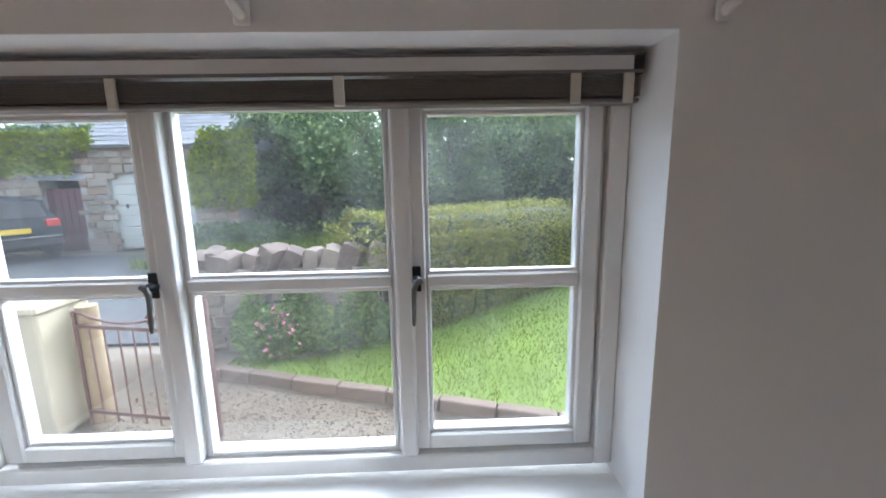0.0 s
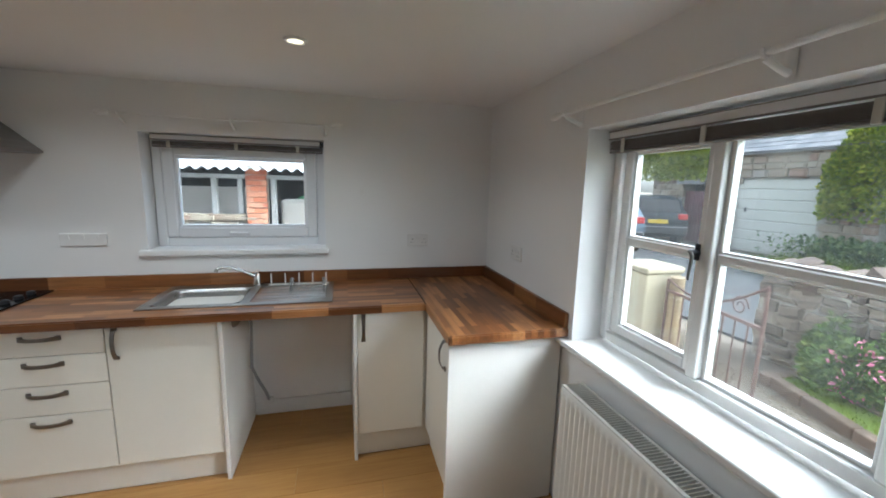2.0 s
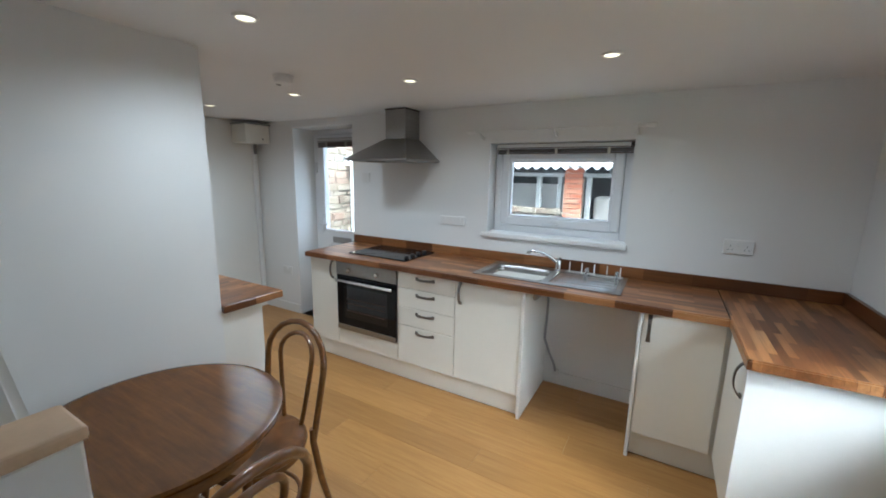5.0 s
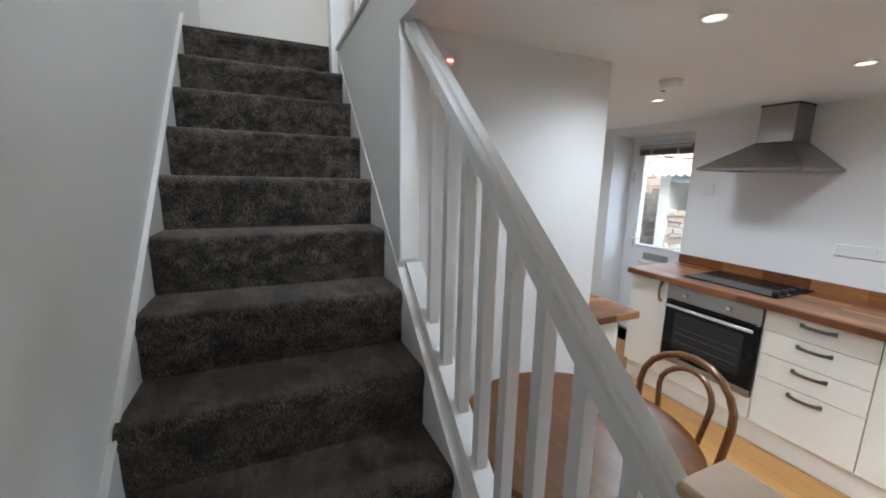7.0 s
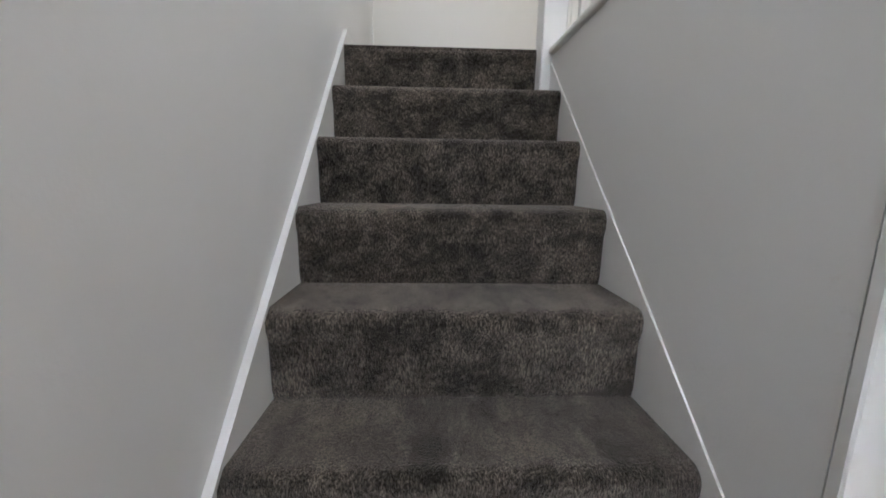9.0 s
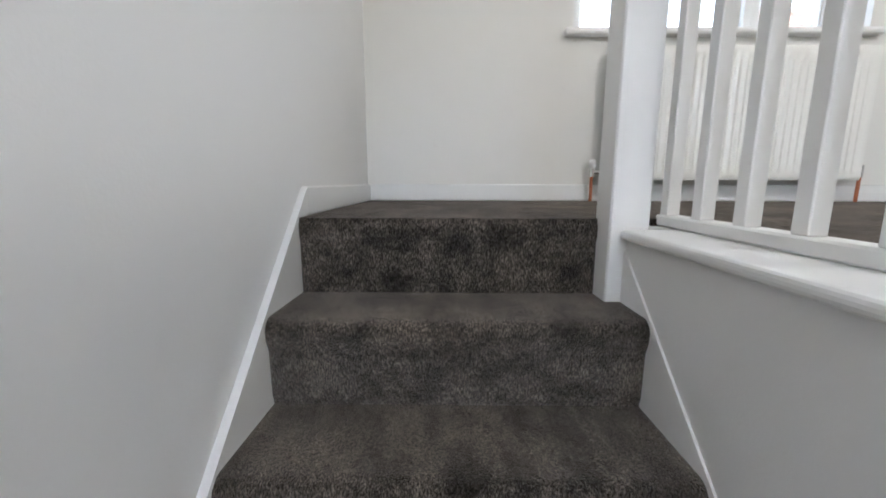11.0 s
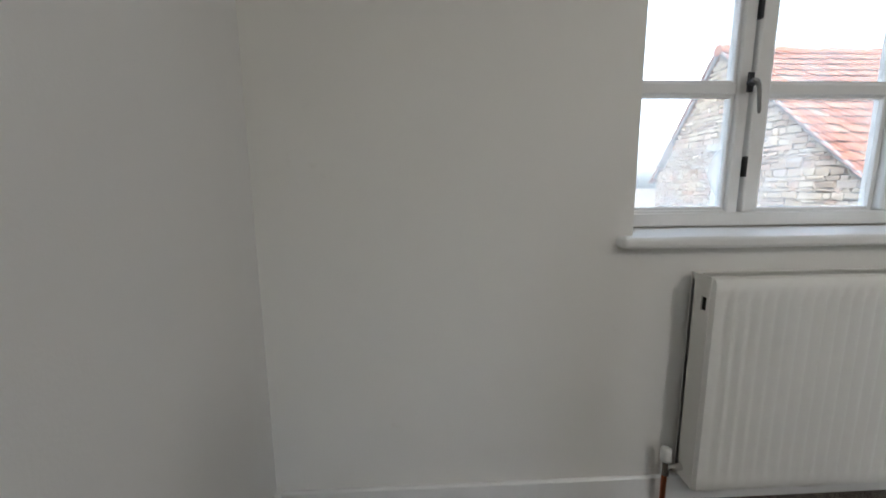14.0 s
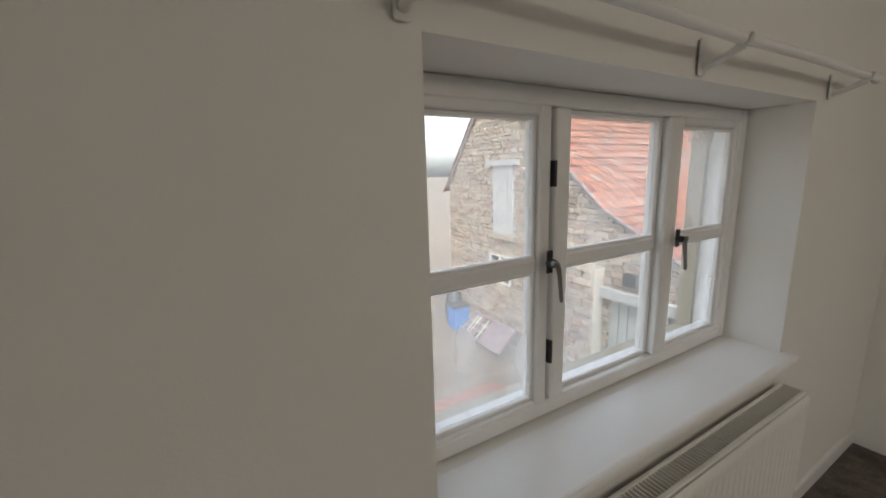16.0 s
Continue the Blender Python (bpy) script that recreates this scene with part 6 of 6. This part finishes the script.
# ---- vehicles ----
def car(label, m, paint):
    """A hatchback: local y points to its front, the rear at y = 0."""
    c = thing("car", label, "car", m=m)
    prof = [(0.0, 0.45), (-0.03, 0.62), (0.02, 0.86), (0.10, 0.95), (0.42, 1.38), (0.75, 1.45), (1.75, 1.45), (2.55, 1.02), (3.55, 0.88), (3.85, 0.70), (3.90, 0.42), (3.80, 0.26), (0.15, 0.26)]
    bm = prism(bmesh.new(), prof, 'x', -0.83, 0.83)
    for v in bm.verts:
        if v.co.z > 0.95:
            v.co.x *= 1 - 0.28 * (v.co.z - 0.95) / 0.5
    bmesh.ops.bevel(bm, geom=[e for e in bm.edges], offset=0.035, segments=2, affect='EDGES')
    part("body", bm, paint, c, smooth=50)
    part("rear_window", prism(bmesh.new(), [(0.105, 0.985), (0.37, 1.335), (0.38, 1.33), (0.12, 0.98)], 'x', -0.62, 0.62), BLACKG, c).location = (0, -0.008, 0.004)
    for s in (-1, 1):
        part("side_window", prism(bmesh.new(), [(0.45, 1.0), (0.62, 1.36), (1.7, 1.36), (2.35, 1.02)], 'x', s * 0.715, s * 0.80), BLACKG, c)
        part("tail_light", box(s * 0.66 - 0.12, s * 0.66 + 0.12, -0.045, 0.06, 0.78, 0.94, 0.015), LIGHTR, c)
        for y in (0.65, 3.15):
            w = part("wheel", cyl(bmesh.new(), (s * 0.70, y, 0.30), (s * 0.86, y, 0.30), 0.30, seg=24), RUBBER, c)
            part("rim", cyl(bmesh.new(), (s * 0.85, y, 0.30), (s * 0.868, y, 0.30), 0.19, seg=18), GREY, w)
    part("number_plate", box(-0.26, 0.26, -0.055, -0.035, 0.66, 0.77), PLATE, c, "yellow rear number plate")
    part("bumper", box(-0.80, 0.80, -0.06, 0.10, 0.34, 0.58, 0.03), DARK, c)
    return c


car("black parked hatchback with a yellow number plate", pose(-6.72, 7.8, G, 0, 0, 65), CARDARK)
car("blue-grey parked car seen from behind", pose(-5.68, 5.4, G, 0, 0, 65), plain("blue_grey_car_paint", (0.10, 0.13, 0.17), 0.2, 0.2, vary=0.04, bump=0.0))
car("red parked car behind the hedge", pose(9.15, 8.3, G, 0, 0, 88), CARRED)


# ---- outbuilding opposite the sink window ----
ob_ = thing("open_shed", "open-fronted shed with corrugated roof and brick pier", "outbuilding")
SXF = -3.5
# back wall coloured near black, so the shed's inner shade is painted on
part("back_wall", box(SXF - 2.6, SXF - 2.4, -6.4, 2.0, G, 2.3), GAP_SHADE, ob_)
for y in (-6.4, 1.8):
    part("end_wall", box(SXF - 2.4, SXF, y, y + 0.2, G, 1.9), MORTAR, ob_)
part("low_wall", box(SXF - 0.32, SXF - 0.06, -6.2, -2.36, G, 0.98), MORTAR, ob_)
raw("low_wall_stones", *rubble((SXF - 0.06, -6.2, 0.0), (0, 1, 0), (G, 0.98), lambda z: (0.0, 3.84), [], 0.06, (0.16, 0.40), (0.07, 0.15), 12), STONEM, ob_, "stuff", "pale rubble stones of the low wall")
vs, fs = [], []
for k in range(14):
    y = -6.1 + k * 0.28
    bmx = [(SXF - 0.30, y), (SXF + 0.01, y + rng.normal(0, 0.02)), (SXF + 0.01, y + 0.25), (SXF - 0.30, y + 0.25)]
    i = len(vs)
    h = 0.05 * rng.uniform(0.6, 1.3)
    vs += [(x, yy, 0.975) for x, yy in bmx] + [(x, yy, 0.98 + h) for x, yy in bmx]
    fs += [(i + 4, i + 5, i + 6, i + 7), (i, i + 1, i + 5, i + 4), (i + 1, i + 2, i + 6, i + 5), (i + 2, i + 3, i + 7, i + 6), (i + 3, i, i + 4, i + 7)]
raw("wall_capping", vs, fs, STONEM, ob_)
pier = part("brick_pier", box(SXF - 0.30, SXF - 0.02, -2.335, -2.080, G, 1.75), MORTAR, ob_)
bk = mesh_of("brick", box(-0.02, 0.02, -0.106, 0.106, -0.034, 0.034, 0.005), BRICKP)
bkh = mesh_of("brick", box(-0.02, 0.02, -0.05, 0.05, -0.034, 0.034, 0.005), BRICKP)
for rrow in range(22):
    z = 0.02 + rrow * 0.078
    spots = [(-2.222, bk), (-2.108 + 0.004, bkh)] if rrow % 2 else [(-2.283, bkh), (-2.168, bk)]
    for y, me in spots:
        q = new("brick", me)
        q.parent = pier
        q.location = (SXF - 0.012 + rng.normal(0, 0.003), y, z)
for y in (-5.0, -3.55, -2.76, -2.42, -1.98):
    part("post", box(SXF - 0.16, SXF - 0.06, y - 0.035, y + 0.035, G if y > -2.36 else 0.98, 1.56, 0.006), GREYWOOD, ob_)
part("wall_plate", box(SXF - 0.18, SXF - 0.04, -6.3, 1.9, 1.56, 1.62, 0.006), GREYWOOD, ob_)
bm = bmesh.new()
n = 340
pts = []
for k in range(n + 1):
    y = -6.5 + 8.6 * k / n
    z = 0.026 * math.sin(y * math.tau / 0.15)
    pts.append([bm.verts.new((SXF + 0.20 - d, y, 1.69 + z + d * 0.20 + t)) for d, t in ((0, 0), (2.9, 0), (2.9, 0.006), (0, 0.006))])
for A, B in zip(pts, pts[1:]):
    for k in range(4):
        bm.faces.new((A[k], A[(k + 1) % 4], B[(k + 1) % 4], B[k]))
part("corrugated_roof", bm, CORRUG, ob_, "pale corrugated sheet roof", smooth=60)
part("pale_sheet", box(SXF - 1.6, SXF - 1.55, -4.0, -2.4, 0.5, 1.42), SACK, ob_)

tank = thing("storage_tank", "pale rounded storage tank inside the shed", "tank", m=pose(SXF - 0.75, -1.72, G))
part("body", box(-0.22, 0.22, -0.24, 0.24, 0.72, 1.28, 0.06, seg=3), SACK, tank)
part("stand", box(-0.25, 0.25, -0.30, 0.30, 0.0, 0.72, 0.01), GREYWOOD, tank)
bt = thing("yellow_container", "small yellow plastic container on a bench", "container", m=pose(SXF - 0.6, -1.28, 0))
part("body", box(-0.10, 0.10, -0.09, 0.09, 0.86, 1.14, 0.025, seg=2), PLATE, bt)
part("cap", lathe(bmesh.new(), [(0.03, 1.13), (0.03, 1.17), (0.02, 1.175)], seg=14), GREENN, bt)
bn = thing("work_bench", "rough grey wooden bench in the shed", "bench")
part("bench_top", box(SXF - 1.1, SXF - 0.25, -1.40, 0.6, 0.80, 0.86, 0.006), GREYWOOD, bn)
for y in (-1.36, 0.5):
    for x in (SXF - 1.05, SXF - 0.32):
        part("bench_leg", box(x, x + 0.07, y, y + 0.07, G, 0.80, 0.005), GREYWOOD, bn)
gc = thing("green_tarpaulin", "dark green folded cover on the bench", "cover", m=pose(0, 0, 0))
part("cover", box(SXF - 1.5, SXF - 0.9, -1.75, -1.0, 1.02, 1.30, 0.08, seg=3), GREENN, gc)
part("crate", box(SXF - 1.5, SXF - 1.12, -1.7, -1.05, G, 1.03, 0.01), GREYWOOD, gc)

def tiled(origin, along, up, na, nu, tw=0.19, tl=0.21, lap=0.03):
    """Pantiles laid in rows up a slope."""
    o, a, u = (np.array(v, float) for v in (origin, along, up))
    a /= np.linalg.norm(a)
    u /= np.linalg.norm(u)
    nn = np.cross(a, u)
    vs, fs = [], []
    for r in range(nu):
        for c in range(na):
            i = len(vs)
            t0 = rng.normal(0, 0.004)
            for e in (0, 1):
                for k in range(5):
                    f = k / 4
                    lift = 0.008 * math.sin(f * math.tau * 0.9 + 0.4) + (0.032 if e == 0 else 0.004) + t0
                    p = o + a * (c + f * 1.03) * tw + u * (r * tl + e * (tl + lap)) + nn * lift
                    vs.append(tuple(p))
            for k in range(4):
                fs.append((i + k, i + k + 1, i + 6 + k, i + 5 + k))
    return vs, fs


# ---- barn behind the house ----
bn2 = thing("stone_barn", "old rubble stone barn with red pantile roof", "barn")
P0 = np.array([-2.4, -13.05])
gu = np.array([0.0, 1.0])             # along the gable, towards the near corner
gn = np.array([1.0, 0.0])             # outwards
apex, eave_far, kink, eave_near = (1.75, 5.63), (0.0, 3.37), (4.65, 3.10), (6.10, 2.33)


def on_gable(s, z, out=0.0):
    q = P0 + gu * s + gn * out
    return (q[0], q[1], z)


def gable_span(z):
    lo = eave_far[0] + (apex[0] - eave_far[0]) * max(0.0, (z - eave_far[1]) / (apex[1] - eave_far[1]))
    if z > kink[1]:
        hi = kink[0] + (apex[0] - kink[0]) * (z - kink[1]) / (apex[1] - kink[1])
    else:
        hi = eave_near[0] + (kink[0] - eave_near[0]) * max(0.0, (z - eave_near[1]) / (kink[1] - eave_near[1]))
    return lo, hi


HATCH = (1.85, 2.52, 2.42, 3.85)
WINB = (1.70, 2.42, 1.30, 1.95)
BIGD = (4.85, 5.75, -0.5, 1.72)
bm = bmesh.new()
A = [bm.verts.new(on_gable(s, z, -0.05)) for s, z in ((eave_far[0], G), (eave_near[0], G), eave_near, kink, apex, eave_far)]
B = [bm.verts.new(on_gable(s, z, -9.0)) for s, z in ((eave_far[0], G), (eave_near[0], G), eave_near, kink, apex, eave_far)]
bm.faces.new(A)
bm.faces.new(B[::-1])
for k in range(6):
    bm.faces.new((A[k], B[k], B[(k + 1) % 6], A[(k + 1) % 6]))
part("wall_core", bm, MORTAR, bn2)
raw("gable_stones", *rubble((P0[0], P0[1], 0.0), (gu[0], gu[1], 0), (G, 5.55), gable_span, [HATCH, WINB, BIGD], 0.032, (0.10, 0.30), (0.05, 0.12), 21), STONEM, bn2, "stuff", "weathered rubble stones of the gable")


def gable_box(s0, s1, z0, z1, o0, o1):
    bm = bmesh.new()
    vv = [bm.verts.new(on_gable(s, z, o)) for o in (o0, o1) for s, z in ((s0, z0), (s1, z0), (s1, z1), (s0, z1))]
    for f in ((0, 1, 2, 3), (7, 6, 5, 4), (0, 4, 5, 1), (1, 5, 6, 2), (2, 6, 7, 3), (3, 7, 4, 0)):
        bm.faces.new([vv[k] for k in f])
    return bm


hatch = part("hatch", gable_box(HATCH[0], HATCH[1], HATCH[2], HATCH[3], -0.04, 0.03), GREYWOOD, bn2, "grey weathered plank hatch")
for k in range(4):
    part("hatch_plank", gable_box(HATCH[0] + 0.01 + k * 0.165, HATCH[0] + 0.165 + k * 0.165, HATCH[2] + 0.02, HATCH[3] - 0.02, 0.03, 0.05), GREYWOOD, hatch)
part("hatch_lintel", gable_box(HATCH[0] - 0.15, HATCH[1] + 0.15, HATCH[3], HATCH[3] + 0.12, -0.04, 0.10), GREYWOOD, bn2)
part("hatch_sill", gable_box(HATCH[0] - 0.08, HATCH[1] + 0.08, HATCH[2] - 0.10, HATCH[2], -0.04, 0.09), STONEM, bn2)
wb = part("window", gable_box(WINB[0], WINB[1], WINB[2], WINB[3], -0.045, -0.02), BLACKG, bn2, "small dark barn window")
for s in (WINB[0] + 0.0, (WINB[0] + WINB[1]) / 2 - 0.02, WINB[1] - 0.04):
    part("window_bar", gable_box(s, s + 0.04, WINB[2], WINB[3], -0.02, 0.03), OFFWHITE, wb)
for z in (WINB[2], (WINB[2] + WINB[3]) / 2, WINB[3] - 0.04):
    part("window_bar", gable_box(WINB[0], WINB[1], z, z + 0.04, -0.018, 0.032), OFFWHITE, wb)
bd = part("barn_door", gable_box(BIGD[0], BIGD[1], 0.0, BIGD[3], -0.045, -0.01), GREYWOOD, bn2, "grey weathered plank door")
for k in range(6):
    part("door_plank", gable_box(BIGD[0] + 0.01 + k * 0.157, BIGD[0] + 0.155 + k * 0.157, 0.02, BIGD[3] - 0.02, -0.01, 0.01), GREYWOOD, bd)
part("door_lintel", gable_box(BIGD[0] - 0.25, BIGD[1] + 0.2, BIGD[3], BIGD[3] + 0.16, -0.04, 0.12), GREYWOOD, bn2)
part("vent", gable_box(5.10, 5.32, 1.98, 2.18, 0.0, 0.10), GAP_SHADE, bn2)
raw("buttress", *rubble((on_gable(4.10, 0, 0.25)[0], on_gable(4.10, 0, 0.25)[1], 0.0), (gu[0], gu[1], 0), (G, 2.2), lambda z: (0.0, 0.62), [], 0.06, (0.14, 0.34), (0.08, 0.17), 31), STONEM, bn2, "stuff", "stone buttress")
part("buttress_core", gable_box(4.10, 4.72, G, 2.18, 0.0, 0.25), MORTAR, bn2)
# near slope, laid from the eave up to the ridge
back_dir = np.array([-gn[0], -gn[1], 0.0])
for lo_, hi_, nm in ((eave_near, kink, "lower_roof_tiles"), (kink, apex, "roof_tiles")):
    up_dir = np.array(on_gable(*hi_)) - np.array(on_gable(*lo_))
    slope_len = float(np.linalg.norm(up_dir))
    e0 = np.array(on_gable(lo_[0], lo_[1] + 0.02, 0.10)) - up_dir / slope_len * (0.12 if lo_ == eave_near else 0.05)
    raw(nm, *tiled(tuple(e0), tuple(back_dir), tuple(up_dir), 48, int(slope_len / 0.21) + 1), TILEM, bn2, "stuff", "red clay pantiles with lichen")
raw("side_stones", *rubble((-2.4, -13.05 + eave_near[0], 0.0), (-1, 0, 0), (G, 2.3), lambda z: (0.0, 9.0), [], 0.07, (0.16, 0.45), (0.08, 0.18), 16), STONEM, bn2, "stuff", "pale rubble stones of the side wall")
pipe = part("downpipe", tube(bmesh.new(), [(-3.57, -6.84, 1.78), (-3.57, -6.84, 0.0)], 0.04), GLOSS, bn2, "white plastic downpipe")
part("hopper", box(-3.72, -3.42, -6.93, -6.78, 1.72, 1.90, 0.01), GLOSS, pipe)
e1 = np.array(on_gable(eave_far[0] - 0.12, eave_far[1] - 0.12, -9.0))
up2 = np.array(on_gable(apex[0], apex[1])) - np.array(on_gable(*eave_far))
raw("far_roof_tiles", *tiled(tuple(e1), tuple(-back_dir), tuple(up2), 48, int(np.linalg.norm(up2) / 0.21) + 1), TILEM, bn2, "stuff")
for (s0, z0), (s1, z1) in ((apex, kink), (kink, eave_near), (apex, eave_far)):
    bm = bmesh.new()
    a3, b3 = np.array(on_gable(s0, z0, 0.06)), np.array(on_gable(s1, z1, 0.06))
    tube(bm, [tuple(a3 + (0, 0, 0.02)), tuple(b3 + (0, 0, 0.02))], 0.032, 6)
    part("verge", bm, SLATE, bn2)
rt = np.array(on_gable(apex[0], apex[1] + 0.03, 0.1))
part("ridge_tiles", tube(bmesh.new(), [tuple(rt + back_dir * 9.2 * k / 30 + np.array([0, 0, 0.02 * math.sin(k * 1.9) - 0.05 * math.sin(k * 0.21)])) for k in range(31)], 0.10, 8), TILEM, bn2, smooth=60)
part("finial", tube(bmesh.new(), [on_gable(apex[0], apex[1], 0.05), on_gable(apex[0], apex[1] + 0.25, 0.05)], 0.02), GREYWOOD, bn2)

# things in the yard
bi = thing("blue_bin", "blue plastic bin beside the barn", "bin", m=pose(-1.95, -12.05, 0))
part("body", prism(bmesh.new(), [(-0.17, 0.0), (0.17, 0.0), (0.21, 0.55), (-0.21, 0.55)], 'y', -0.17, 0.17), BLUEP, bi)
part("lid", box(-0.23, 0.23, -0.20, 0.20, 0.55, 0.60, 0.02, seg=2), DARK, bi)
sb = thing("rubbish_sack", "dark bulging rubbish sack beside the bin", "sack", m=pose(-2.05, -12.4, 0))
part("body", lathe(bmesh.new(), [(0.14, 0.0), (0.22, 0.15), (0.23, 0.45), (0.17, 0.75), (0.06, 0.90)], seg=18), DARK, sb, smooth=60)
od = thing("old_door", "old maroon door with broken panes leaning down", "door", m=Matrix(((0, -0.63, 0.643, -1.98), (0.76, 0, 0, -10.93), (0, 0.53, 0.766, 0.27), (0, 0, 0, 1))))
part("frame", slab('z', 0.0, 0.05, (-0.95, 0.95), (-0.38, 0.38), [(-0.85, -0.42, -0.30, 0.30), (-0.34, 0.0, -0.30, 0.30)]), OLDDOOR, od)
part("lower_panel", box(0.05, 0.85, -0.28, 0.28, 0.01, 0.035), OLDDOOR, od)
for a in (-0.71, -0.57, -0.17):
    part("glazing_bar", box(a - 0.012, a + 0.012, -0.30, 0.30, 0.012, 0.040), OFFWHITE, od)
for a in (-0.1, 0.1):
    part("glazing_bar", box(-0.85, 0.0, a - 0.012, a + 0.012, 0.010, 0.036), OFFWHITE, od)
mt = thing("green_sheet", "green plastic sheet over a low stack", "sheet", m=pose(-1.95, -7.75, 0.0, 0, 0, 8))
part("sheet", box(-0.35, 0.35, -0.42, 0.42, 0.70, 0.76, 0.02, seg=2), GREENN, mt)
part("stack", box(-0.30, 0.30, -0.36, 0.36, 0.0, 0.70, 0.02), GREYWOOD, mt)
lr = thing("lean_to_roof", "low red tiled lean-to roof under the window", "roof")
raw("roof_tiles", *tiled((-0.5, -8.9, 0.45), (1, 0, 0), (0, 1, 0.42), 15, 12), TILEM, lr, "stuff", "red clay tiles")
part("roof_core", prism(bmesh.new(), [(-8.9, 0.40), (-6.2, 1.53), (-6.2, 0.0), (-8.8, 0.0)], 'x', -0.45, 2.35), MORTAR, lr)
for k in range(7):
    tree("far hazy green tree beyond the yard", -1.0 + k * 2.6, -34 - 3 * (k % 2), 4.0 + (k % 3) * 0.5, 2.0, 0.18, 60 + k, 2200, 0.28, TREEL, "far trees")
